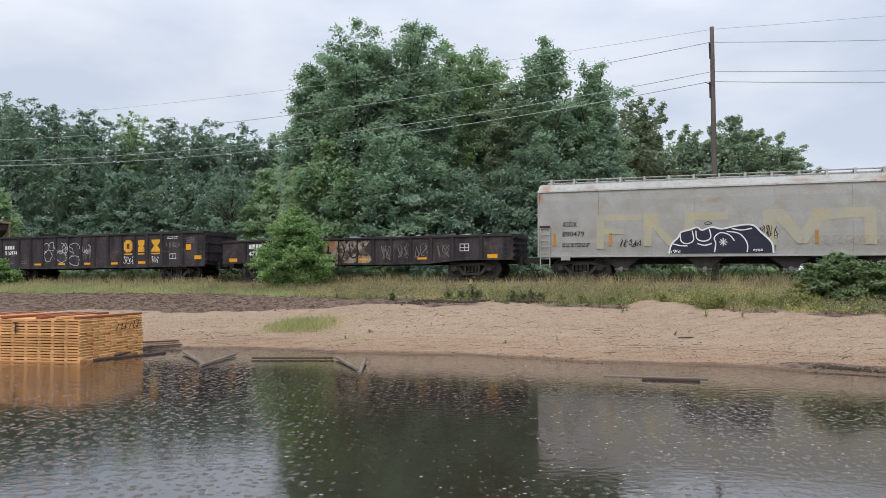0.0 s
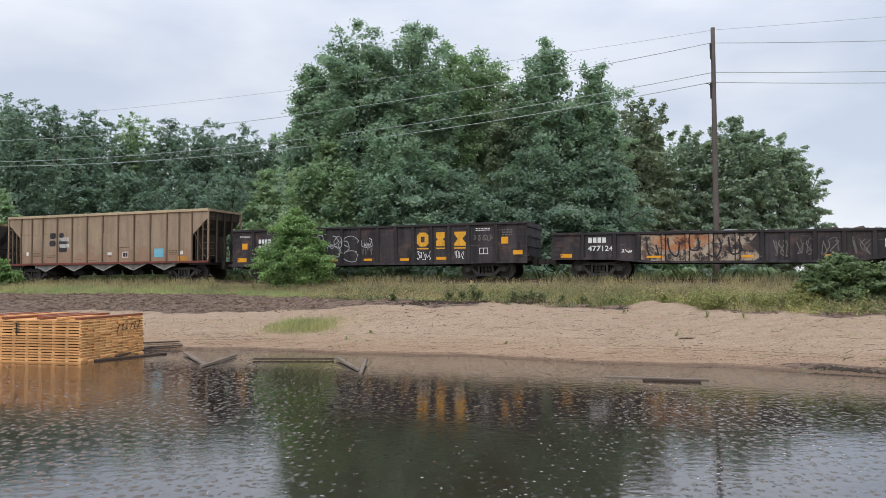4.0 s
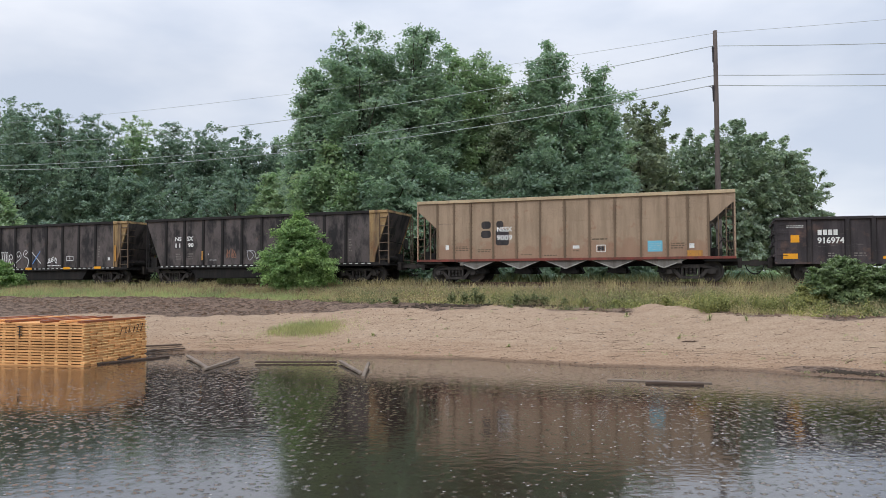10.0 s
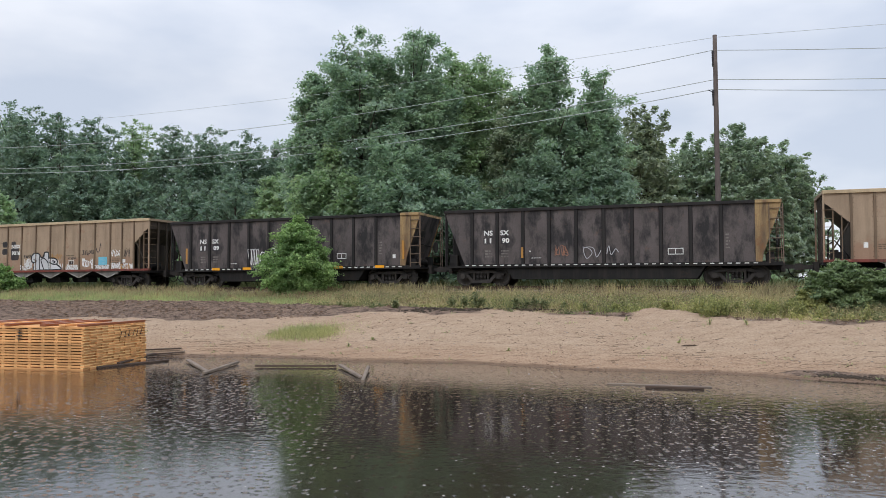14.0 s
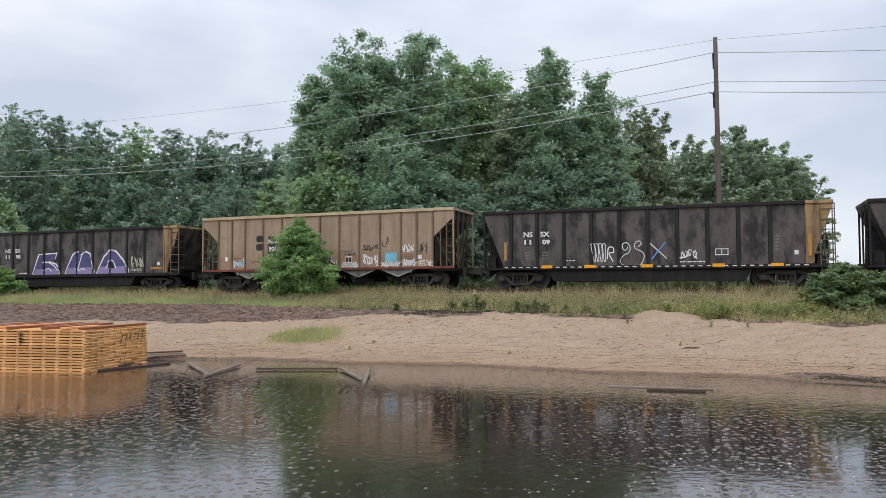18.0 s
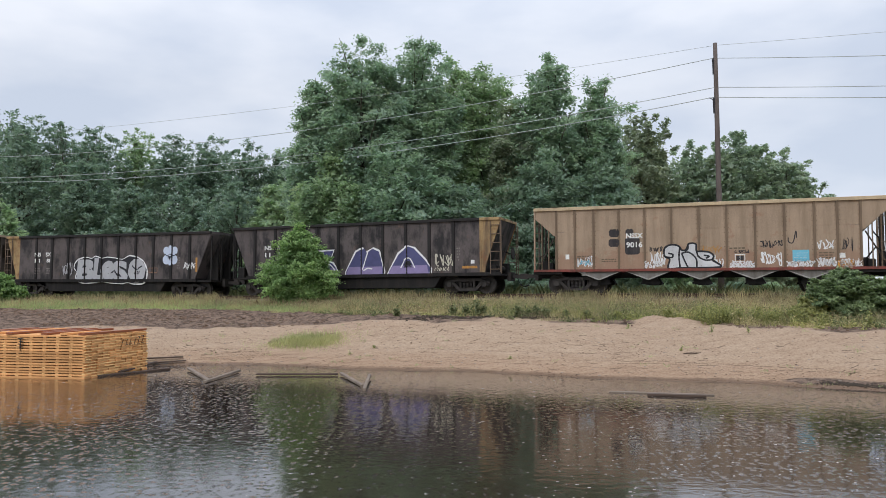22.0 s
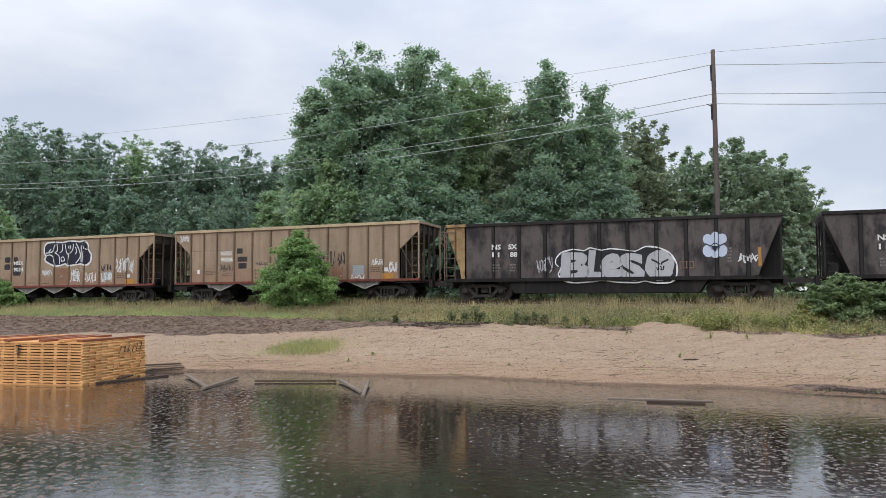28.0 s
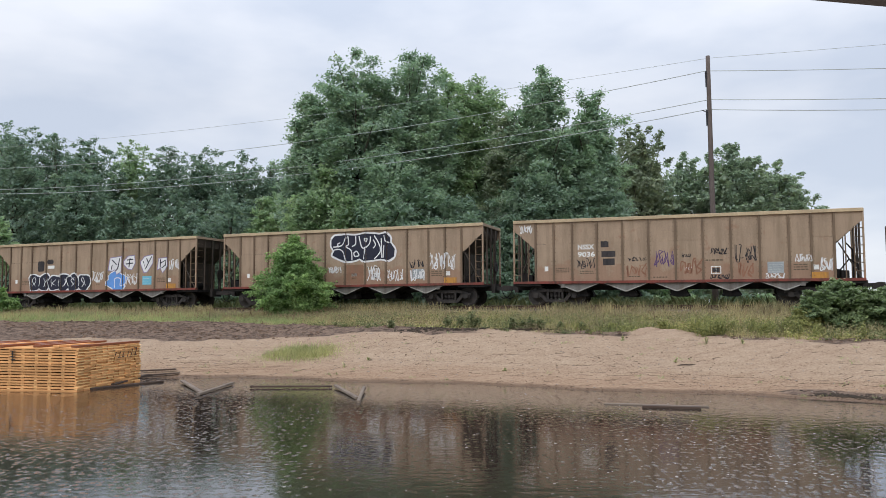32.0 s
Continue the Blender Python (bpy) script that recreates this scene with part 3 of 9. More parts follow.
def build_ground():
    gx, gy = graded(-18.0, 13.0, 0.12, 3500), graded(11.0, 32.0, 0.12, 3500)
    X, Y = np.meshgrid(gx, gy)
    Z = ground_z(X, Y)
    nx, ny = len(gx), len(gy)
    me = bpy.data.meshes.new("ground")
    me.vertices.add(nx * ny)
    me.vertices.foreach_set("co", widened(np.stack((X, Y, Z), -1)).astype(np.float32).ravel())
    i = (np.arange(ny - 1)[:, None] * nx + np.arange(nx - 1)).ravel()
    q = np.stack((i, i + 1, i + nx + 1, i + nx), -1).astype(np.int32)
    me.loops.add(q.size)
    me.loops.foreach_set("vertex_index", q.ravel())
    me.polygons.add(len(q))
    me.polygons.foreach_set("loop_start", np.arange(0, q.size, 4, dtype=np.int32))
    me.polygons.foreach_set("loop_total", np.full(len(q), 4, dtype=np.int32))
    me.polygons.foreach_set("use_smooth", np.ones(len(q), dtype=bool))
    me.update(calc_edges=True)
    v, d, u = bank(X, Y)
    wobble = 0.02 * wob(X, Y, 0.9, 0.7) + 0.012 * wob(X, Y, 3.1, 1.9)
    sm = lambda a, lo, hi: np.clip((a - lo) / (hi - lo), 0, 1)
    m0, g0 = mud_from(X, Y), grass_from(X, Y)
    mud = sm(v + wobble, m0 - 0.005, m0 + 0.012) * (1 - sm(v + wobble, g0 + 0.02, g0 + 0.05)) * np.maximum(sm(-X, -1.5, -0.6), sm(wob(X, Y, 0.8, 2.2), 0.0, 0.35))
    ribbon = np.exp(-((v + wobble - 0.232) / 0.030) ** 2) * np.clip((7.0 - X) / 5.0, 0, 1) * (leftness(X, Y) < 0.3) * sm(wob(X, Y, 0.9, 2.2), -0.5, 0.2)
    drift = np.exp(-((X - 7.5) / 1.2) ** 2 - ((v - 0.022) / 0.014) ** 2) * (0.75 + 0.5 * wob(X, Y, 3.0, 0.3))
    rubble = np.exp(-((v + wobble - 0.216) / 0.020) ** 2) * sm(X, 7.4, 8.6) * sm(wob(X, Y, 1.1, 0.4), -0.6, 0.1)
    bare = 1 - np.exp(-((X - 5.6) / 0.95) ** 4)
    ribbon = ribbon * bare
    mud = np.maximum(mud * bare, np.maximum(np.maximum(ribbon, rubble), 1.5 * drift))
    grass = sm(v + wobble, g0 + 0.0, g0 + 0.03) * (1 - 0.8 * ribbon)
    gravel = sm(d, -0.7, -0.2) * (1 - sm(d, 3.3, 4.2))
    cols = np.stack((mud, grass, gravel, np.ones_like(v)), -1)
    at = me.color_attributes.new("zone", "FLOAT_COLOR", "POINT")
    at.data.foreach_set("color", cols.astype(np.float32).ravel())

    m, n, l, b = material("sandy_ground", 0.95)
    b.inputs["Specular IOR Level"].default_value = 0.12
    zone = n.new("ShaderNodeAttribute")
    zone.attribute_name = "zone"
    sep = n.new("ShaderNodeSeparateColor")
    l.new(zone.outputs["Color"], sep.inputs[0])
    pos = n.new("ShaderNodeNewGeometry")
    sepz = n.new("ShaderNodeSeparateXYZ")
    l.new(pos.outputs["Position"], sepz.inputs[0])
    high = n.new("ShaderNodeMath")
    high.operation = "MULTIPLY_ADD"
    high.inputs[1].default_value, high.inputs[2].default_value = 1 / WIDE, EYE * (1 - 1 / WIDE)
    l.new(sepz.outputs["Z"], high.inputs[0])
    fine = noise_of(n, l, 15.0, 8, 0.75)
    mid = noise_of(n, l, 2.6, 8, 0.68, (0.6, 1.5, 2.6))
    broad = noise_of(n, l, 0.42, 4, 0.55, (0.6, 1.5, 1))
    sand = mix_of(n, l, ramp_of(n, l, broad, [(0.35, W3[0]), (0.65, W3[1])]), (0.330, 0.214, 0.139), (0.408, 0.290, 0.195))
    sand = mix_of(n, l, 0.55, sand, ramp_of(n, l, mid, [(0.34, (0.160, 0.100, 0.066)), (0.45, (0.370, 0.252, 0.169)), (0.66, (0.54, 0.408, 0.288))]))
    sand = mix_of(n, l, 0.5, sand, ramp_of(n, l, fine, [(0.33, (0.12, 0.074, 0.050)), (0.5, (0.390, 0.268, 0.177)), (0.7, (0.58, 0.437, 0.307))]))
    speck = noise_of(n, l, 9.0, 3, 0.6)
    sand = mix_of(n, l, ramp_of(n, l, speck, [(0.665, W3[0]), (0.70, W3[1])]), sand, (0.13, 0.09, 0.062))
    foot = ramp_of(n, l, high.outputs[0], [(0.12, (0.55,) * 3), (0.34, W3[0])])
    sand = mix_of(n, l, 1.0, sand, (0.965, 1.0, 1.03), 'MULTIPLY')
    sand = mix_of(n, l, foot, sand, mix_of(n, l, 1.0, sand, (0.86, 0.76, 0.70), 'MULTIPLY'))
    mudc = mix_of(n, l, ramp_of(n, l, mid, [(0.38, W3[0]), (0.62, W3[1])]), (0.108, 0.074, 0.056), (0.370, 0.262, 0.198))
    mudc = mix_of(n, l, 0.6, mudc, ramp_of(n, l, fine, [(0.35, (0.035, 0.024, 0.018)), (0.65, (0.25, 0.175, 0.13))]))
    hole = noise_of(n, l, 5.0, 6, 0.7, (0.7, 1.3, 1))
    mudc = mix_of(n, l, ramp_of(n, l, hole, [(0.50, W3[0]), (0.58, (0.8,) * 3)]), mudc, (0.040, 0.027, 0.020))
    soil = mix_of(n, l, mid, (0.15, 0.125, 0.065), (0.32, 0.25, 0.14))
    grav = mix_of(n, l, fine, (0.07, 0.06, 0.052), (0.24, 0.205, 0.175))
    edge = n.new("ShaderNodeMath")
    edge.operation = "MULTIPLY_ADD"
    edge.inputs[1].default_value, edge.inputs[2].default_value = 0.8, -0.4
    l.new(mid, edge.inputs[0])
    def rough_edge(ch):
        a = n.new("ShaderNodeMath")
        a.operation = "ADD"
        l.new(sep.outputs[ch], a.inputs[0])
        l.new(edge.outputs[0], a.inputs[1])
        return ramp_of(n, l, a.outputs[0], [(0.4, W3[0]), (0.6, W3[1])])
    col = mix_of(n, l, rough_edge("Red"), sand, mudc)
    col = mix_of(n, l, rough_edge("Green"), col, soil)
    col = mix_of(n, l, rough_edge("Blue"), col, grav)
    # soaked sand along the waterline
    wz = n.new("ShaderNodeMath")
    wz.operation = "MULTIPLY_ADD"
    wz.inputs[1].default_value = 0.05
    l.new(mid, wz.inputs[0])
    l.new(high.outputs[0], wz.inputs[2])
    wet = ramp_of(n, l, wz.outputs[0], [(0.045, W3[1]), (0.075, W3[0])])
    col = mix_of(n, l, wet, col, mix_of(n, l, 1.0, col, (0.50, 0.46, 0.43), "MULTIPLY"))
    l.new(col, b.inputs["Base Color"])
    l.new(ramp_of(n, l, wet, [(0.0, (0.93,) * 3), (1.0, (0.5,) * 3)]), b.inputs["Roughness"])
    bump_to(n, l, b, mix_of(n, l, 0.4, fine, mid), 1.0, 0.05)
    me.materials.append(m)
    return tagged(new("ground", me), "sandy bank rising from a pond to weedy ground", "ground", kind="structure")


ground = build_ground()


def build_water():
    m, n, l, b = material("muddy_pond_water", 0.085)
    mid = noise_of(n, l, 0.3, 3, 0.5)
    l.new(mix_of(n, l, mid, (0.027, 0.0185, 0.0135), (0.037, 0.0258, 0.0192)), b.inputs["Base Color"])
    b.inputs["IOR"].default_value = 1.9
    b.inputs["Coat Weight"].default_value, b.inputs["Coat Roughness"].default_value = 0.35, 0.035
    big = noise_of(n, l, 1.0, 2, 0.5, (0.6, 1.4, 1))
    small = noise_of(n, l, 6.2, 1.5, 0.5, (0.8, 1.15, 1))
    patch = noise_of(n, l, 0.22, 3, 0.5, (1.0, 0.8, 1))
    rough_patch = ramp_of(n, l, patch, [(0.40, (0.55,) * 3), (0.58, (1.0,) * 3)])
    wave = mix_of(n, l, rough_patch, (0.5, 0.5, 0.5), small)
    b1 = n.new("ShaderNodeBump")
    b1.inputs["Strength"].default_value, b1.inputs["Distance"].default_value = 0.5, 0.0022
    l.new(big, b1.inputs["Height"])
    b2 = n.new("ShaderNodeBump")
    b2.inputs["Strength"].default_value, b2.inputs["Distance"].default_value = 1.0, 0.0028
    l.new(wave, b2.inputs["Height"])
    l.new(b1.outputs[0], b2.inputs["Normal"])
    # rings spreading from single raindrops, thinner where the shower passes by
    wide = n.new("ShaderNodeTexCoord")
    split = n.new("ShaderNodeSeparateXYZ")
    l.new(wide.outputs["Object"], split.inputs[0])
    reach = n.new("ShaderNodeMapRange")
    reach.inputs["From Min"].default_value, reach.inputs["From Max"].default_value = -8.0, 8.0
    l.new(split.outputs["X"], reach.inputs["Value"])
    shower = ramp_of(n, l, reach.outputs[0], [(0.0, (1.0,) * 3), (0.36, (0.9,) * 3), (0.46, (0.35,) * 3), (0.60, (0.35,) * 3), (0.75, (0.7,) * 3)])
    last = b2
    for size, part_of, high in ((6.4, 0.35, 0.0042), (11.0, 0.50, 0.0014)):
        co = n.new("ShaderNodeTexCoord")
        vo = n.new("ShaderNodeTexVoronoi")
        vo.voronoi_dimensions = "2D"
        vo.inputs["Scale"].default_value = size
        l.new(co.outputs["Object"], vo.inputs["Vector"])
        lv = lambda q: (q, q, q)
        ring = ramp_of(n, l, vo.outputs["Distance"], [(0.0, lv(0.3)), (0.07, lv(0.75)), (0.14, lv(0.25)), (0.21, lv(0.8)), (0.28, lv(0.4)), (0.36, lv(0.5))])
        cell = n.new("ShaderNodeSeparateColor")
        l.new(vo.outputs["Color"], cell.inputs[0])
        on = ramp_of(n, l, cell.outputs["Red"], [(part_of - 0.05, W3[0]), (part_of + 0.4, W3[1])])
        b3 = n.new("ShaderNodeBump")
        b3.inputs["Strength"].default_value, b3.inputs["Distance"].default_value = 1.0, high
        l.new(mix_of(n, l, mix_of(n, l, 1.0, on, shower, "MULTIPLY"), (0.5, 0.5, 0.5), ring), b3.inputs["Height"])
        l.new(last.outputs[0], b3.inputs["Normal"])
        last = b3
    l.new(last.outputs[0], b.inputs["Normal"])
    l.new(last.outputs[0], b.inputs["Coat Normal"])
    level = EYE * (1 - WIDE)
    g = Geo().add([(-44, 1.5, level), (44, 1.5, level), (44, 31, level), (-44, 31, level)], [(0, 1, 2, 3)])
    return tagged(part("water", g, m), "dark muddy pond water pitted with rain", "pond", kind="structure")


water = build_water()

# ---------------------------------------------------------------- railway track
def build_track():
    track = tagged(new("railway_track"), "rusty railway track on weedy gravel ballast", "railway track")
    us = np.arange(-110.0, 70.1, 2.0)
    for d in (1.55 - 0.755, 1.55 + 0.755):
        foot = [(-0.075, -0.17), (0.075, -0.17), (0.075, -0.155), (0.012, -0.135), (0.010, -0.05), (0.036, -0.035), (0.036, -0.004), (-0.036, -0.004), (-0.036, -0.035), (-0.010, -0.05), (-0.012, -0.135), (-0.075, -0.155)]
        g, n = Geo(), len(foot)
        for u in us:
            g.v += [on_track(u, d + a, RAIL + float(rail_rise(u)) + c) for a, c in foot]
        for k in range(len(us) - 1):
            g.f += [(k * n + i, k * n + (i + 1) % n, (k + 1) * n + (i + 1) % n, (k + 1) * n + i) for i in range(n)]
        g.f += [tuple(range(n)), tuple(range(len(g.v) - 1, len(g.v) - n - 1, -1))]
        rail = part("rail", g, M_RAIL, track)
        h = Geo()
        for u in us:
            h.v += [on_track(u, d + a, RAIL + float(rail_rise(u)) + c) for a, c in ((-0.034, -0.004), (0.034, -0.004), (0.026, 0.0), (-0.026, 0.0))]
        for k in range(len(us) - 1):
            h.f += [(k * 4 + i, k * 4 + (i + 1) % 4, (k + 1) * 4 + (i + 1) % 4, (k + 1) * 4 + i) for i in range(4)]
        part("rail_head", h, M_RAILTOP, rail, "polished running surface")
    rng = random.Random(5)
    tie = Geo().chamfer(-0.115, 0.115, -1.3, 1.3, -0.16, 0, 0.012).mesh("tie", M_TIE)
    for k in range(110):
        u = -34 + 0.53 * k
        x, y, _ = on_track(u, 1.55 + rng.uniform(-0.05, 0.05))
        part("tie", tie, None, track, m=pose(x, y, RAIL + float(rail_rise(u)) - 0.172, 0, 0, -20.136 + rng.uniform(-1.5, 1.5)))
    return track


build_track()

# ---------------------------------------------------------------- growing things
def rng_of(seed):
    return np.random.default_rng(seed)


def leaf_quads(rs, centres, size, aim=None, droop=0.25, simple=False):
    """Pointed leaves, of two triangles or a simple one, that mostly turn their faces outwards and up."""
    n = len(centres)
    face = rs.normal(size=(n, 3)) * 0.55
    face[:, 2] += 0.75
    if aim is not None:
        face = face + aim * 1.1
    face /= np.linalg.norm(face, axis=1, keepdims=True) + 1e-9
    t = np.cross(face, rs.normal(size=(n, 3)))
    t /= np.linalg.norm(t, axis=1, keepdims=True) + 1e-9
    a = np.cross(face, t)
    a[:, 2] -= droop * 0.5
    s = (size * rs.uniform(0.6, 1.35, n))[:, None]
    if simple:
        return np.stack((centres - a * s * 0.5 - t * s * 0.42, centres - a * s * 0.45 + t * s * 0.42, centres + a * s * 0.6), 1).reshape(-1, 3)
    return np.stack((centres - a * s * 0.5, centres + t * s * 0.34, centres + a * s * 0.55, centres - t * s * 0.34), 1).reshape(-1, 3)


ROUND = ((0, 0.5), (0.08, 0.85), (0.25, 1.0), (0.5, 1.0), (0.7, 0.9), (0.85, 0.68), (0.94, 0.42), (1.0, 0.12))
TALL = ((0, 0.6), (0.1, 0.95), (0.3, 1.0), (0.55, 1.0), (0.75, 0.93), (0.88, 0.74), (0.96, 0.45), (1.0, 0.1))
DOME = ((0, 0.75), (0.15, 0.98), (0.35, 1.0), (0.6, 0.86), (0.8, 0.6), (0.93, 0.32), (1.0, 0.08))
EGG = ((0, 0.55), (0.10, 0.88), (0.25, 1.0), (0.45, 1.0), (0.60, 0.88), (0.76, 0.66), (0.9, 0.38), (1.0, 0.08))


def boughs_of(rs, height, low, radius, shape, count, size, tufts, per, leaf, fill, spires=9):
    """Leaves of a crown: flat drooping boughs set round the crown, each a fan of leafy tufts, with sparse large leaves inside."""
    hs, rr = zip(*shape)
    h = rs.uniform(0, 1, count * 3)
    h = h[rs.uniform(0, 1, len(h)) < (np.interp(h, hs, rr) / max(rr)) * 0.8 + 0.2 * (h > 0.85)][:count]
    k = len(h)
    h = np.sort(h)
    ang = (np.arange(k) * 2.39996 + rs.normal(0, 0.22, k)) % (2 * np.pi)
    p1, p2 = rs.uniform(0, 6, 2)
    lobe = 1 + 0.13 * np.sin(ang * 3 + h * 8 + p1) + 0.09 * np.sin(ang * 5 - h * 15 + p2) + rs.normal(0, 0.05, k)
    deep = np.where(rs.uniform(0, 1, k) < 0.72, rs.uniform(0.82, 1.03, k), rs.uniform(0.35, 0.85, k))
    rad = radius * np.interp(h, hs, rr) * lobe * deep
    up = np.interp(h, (0, 0.35, 0.7, 0.9, 1.0), (-0.10, 0.25, 0.6, 1.2, 2.4))
    d = np.stack((np.cos(ang), np.sin(ang), up + rs.normal(0, 0.22, k)), 1)
    d /= np.linalg.norm(d, axis=1, keepdims=True)
    side = np.stack((-np.sin(ang), np.cos(ang), rs.normal(0, 0.22, k)), 1)
    tip = np.stack((rad * np.cos(ang), rad * np.sin(ang), low + (height - low) * h), 1)
    ln = size * rs.uniform(0.6, 1.35, k)
    slim, droop = np.ones(k), np.ones(k)
    if spires:
        # the upper boughs gather round upright leaders of unequal height
        sa, sr = rs.uniform(0, 2 * np.pi, spires), np.sqrt(rs.uniform(0.0, 0.62, spires)) * radius
        sr[0] = 0.0
        s_top = np.interp(sr / radius, (0.0, 0.45, 0.8), (1.0, 0.93, 0.80)) - rs.uniform(0, 0.15, spires) * (np.arange(spires) > 0)
        mine = (rs.uniform(0, 1, k) ** 1.25 * spires).astype(int)
        f = np.clip((h - 0.45) / 0.5, 0, 1) * rs.uniform(0.5, 1.0, k)
        use = (h > 0.45) & (rs.uniform(0, 1, k) < 0.72)
        reach = radius * (0.42 - 0.37 * f) * rs.uniform(0.4, 1.1, k)
        axis = np.stack((sr * np.cos(sa), sr * np.sin(sa)), 1)[mine]
        at = np.stack((axis[:, 0] + reach * np.cos(ang), axis[:, 1] + reach * np.sin(ang), low + (height - low) * s_top[mine] * (0.60 + 0.40 * f)), 1)
        tip[use] = at[use]
        d[use, 2] += 1.5
        d /= np.linalg.norm(d, axis=1, keepdims=True)
        ln = np.where(use, ln * (1.0 - 0.35 * f), ln)
        slim = np.where(use, 0.62 - 0.30 * f, 1.0)
        droop = np.where(use, 0.25, 1.0)
    along = rs.uniform(0, 1, (k, tufts)) ** 0.75
    wide = rs.uniform(-1, 1, (k, tufts)) * (0.62 - 0.45 * along) * slim[:, None]
    c = tip[:, None] - d[:, None] * ((1 - along) * ln[:, None])[..., None] + side[:, None] * (wide * ln[:, None])[..., None]
    c[:, :, 2] += ln[:, None] * (0.12 - (0.32 * along ** 2 + 0.50 * wide ** 2) * droop[:, None] + rs.normal(0, 0.04, (k, tufts)))
    tuft_r = (size * 0.105 * rs.uniform(0.6, 1.4, (k, tufts)))[..., None, None]
    off = rs.normal(size=(k, tufts, per, 3)) * tuft_r * np.array((1, 1, 0.62))
    pts = (c[:, :, None, :] + off).reshape(-1, 3)
    aim = np.repeat((d * np.array((0.40, 0.40, 0.5)))[:, None], tufts * per, 1).reshape(-1, 3)
    v = leaf_quads(rs, pts, leaf, aim, simple=True)
    m = int(count * fill)
    hi = rs.uniform(0.02, 0.86, m)
    ai, ri = rs.uniform(0, 2 * np.pi, m), radius * np.interp(hi, hs, rr) * np.sqrt(rs.uniform(0.02, 0.34, m))
    inner = np.stack((ri * np.cos(ai), ri * np.sin(ai), low + (height - low) * hi), 1)
    return np.concatenate((v, leaf_quads(rs, inner, leaf * 1.45, None, simple=True))), tip


def tree(x, y, top, radius, seed, mat, label, low=2.2, shape=ROUND, count=500, size=1.5, tufts=13, per=13, leaf=0.17, fill=6, name="deciduous_tree", trunk_r=0.22, spires=13):
    rs = rng_of(seed)
    gz = float(ground_z(x, y))
    thing = tagged(new(name), label, "tree", kind="")
    thing.location = (x, y, gz)
    height = top - gz
    leaves, tips = boughs_of(rs, height, low, radius, shape, count, size, tufts, per, leaf, fill, spires)
    g = Geo()
    lean = rs.uniform(-0.35, 0.35, 2)
    fs = [k / 7 for k in range(8)]
    stem = [Vector((lean[0] * f + rs.normal(0, 0.07), lean[1] * f + rs.normal(0, 0.07), height * 0.9 * f - 0.2)) for f in fs]
    g.tube([tuple(p) for p in stem], [trunk_r * (1.1 - f) + 0.012 for f in fs], 8)
    for c in tips[:: max(1, len(tips) // 60)]:
        f = min(0.95, max(0.12, (float(c[2]) * 0.8 - 0.9) / (height * 0.9)))
        k = min(6, int(f * 7))
        start = stem[k].lerp(stem[k + 1], f * 7 - k)
        mid = start.lerp(Vector(c), 0.55) + Vector((0, 0, 0.1))
        g.tube([tuple(start), tuple(mid), tuple(c)], [trunk_r * 0.34, trunk_r * 0.2, 0.012], 5)
    part("trunk", g, M_BARK, thing, smooth=True)
    part("crown", quads_mesh("crown", leaves, mat, 3), None, thing)
    return thing


def seen_x(px, y):
    """The x of what stands y metres off in a given direction."""
    return (px - 784) / 1358.0 * y


def seen_top(py, y):
    return 1.65 + (497 - py) / 1358.0 * y * 1.014


G_NEAR = "tall trees behind the track"
# direction, half width, top, distance, leaves, shape, clumps, label
TREES = (
    (634, 106, 40, 50.0, M_LEAF_OAK, ROUND, 330, "tall dense green maple-like tree behind the railway track"),
    (736, 80, 36, 51.5, M_LEAF_OAK, TALL, 230, "tall pointed dark green tree in the wood"),
    (556, 44, 112, 49.5, M_LEAF_OAK, TALL, 170, "leafy green tree at the edge of the tall clump"),
    (690, 110, 210, 47.5, M_LEAF_OAK, DOME, 190, "low spreading green tree behind the track"),
    (592, 80, 235, 47.0, M_LEAF_LIGHT, DOME, 150, "low spreading fresh green tree behind the track"),
    (800, 66, 74, 54.0, M_LEAF_LIGHT, TALL, 190, "slender lighter green tree standing behind others"),
    (858, 68, 84, 55.0, M_LEAF_LIGHT, TALL, 220, "slender lighter green tree standing behind others"),
    (912, 60, 146, 52.0, M_LEAF_RUSSET, TALL, 170, "dull green tree turning russet inside the wood"),
    (974, 70, 74, 51.0, M_LEAF_OAK, TALL, 220, "tall dark green tree with an uneven top"),
    (1060, 60, 108, 52.0, M_LEAF_OAK, TALL, 190, "tall narrow green tree in the wood"),
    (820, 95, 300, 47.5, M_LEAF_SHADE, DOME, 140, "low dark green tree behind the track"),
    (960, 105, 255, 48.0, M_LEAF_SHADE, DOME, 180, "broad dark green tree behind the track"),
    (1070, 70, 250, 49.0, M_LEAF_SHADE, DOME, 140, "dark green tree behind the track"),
    (1142, 60, 178, 106.0, M_LEAF_RUSSET, TALL, 150, "slim tree turning russet at the end of the wood"),
    (1222, 74, 232, 112.0, M_LEAF_OLIVE, ROUND, 140, "rounded green tree beside the utility pole"),
    (1308, 84, 214, 109.0, M_LEAF_OLIVE, ROUND, 200, "rounded full green tree behind the utility pole"),
    (1442, 22, 290, 108.0, M_LEAF_OLIVE, TALL, 14, "thin wispy tree at the very end of the wood"),
    (1390, 64, 240, 110.0, M_LEAF_OLIVE, ROUND, 110, "small rounded green tree at the end of the wood"),
)
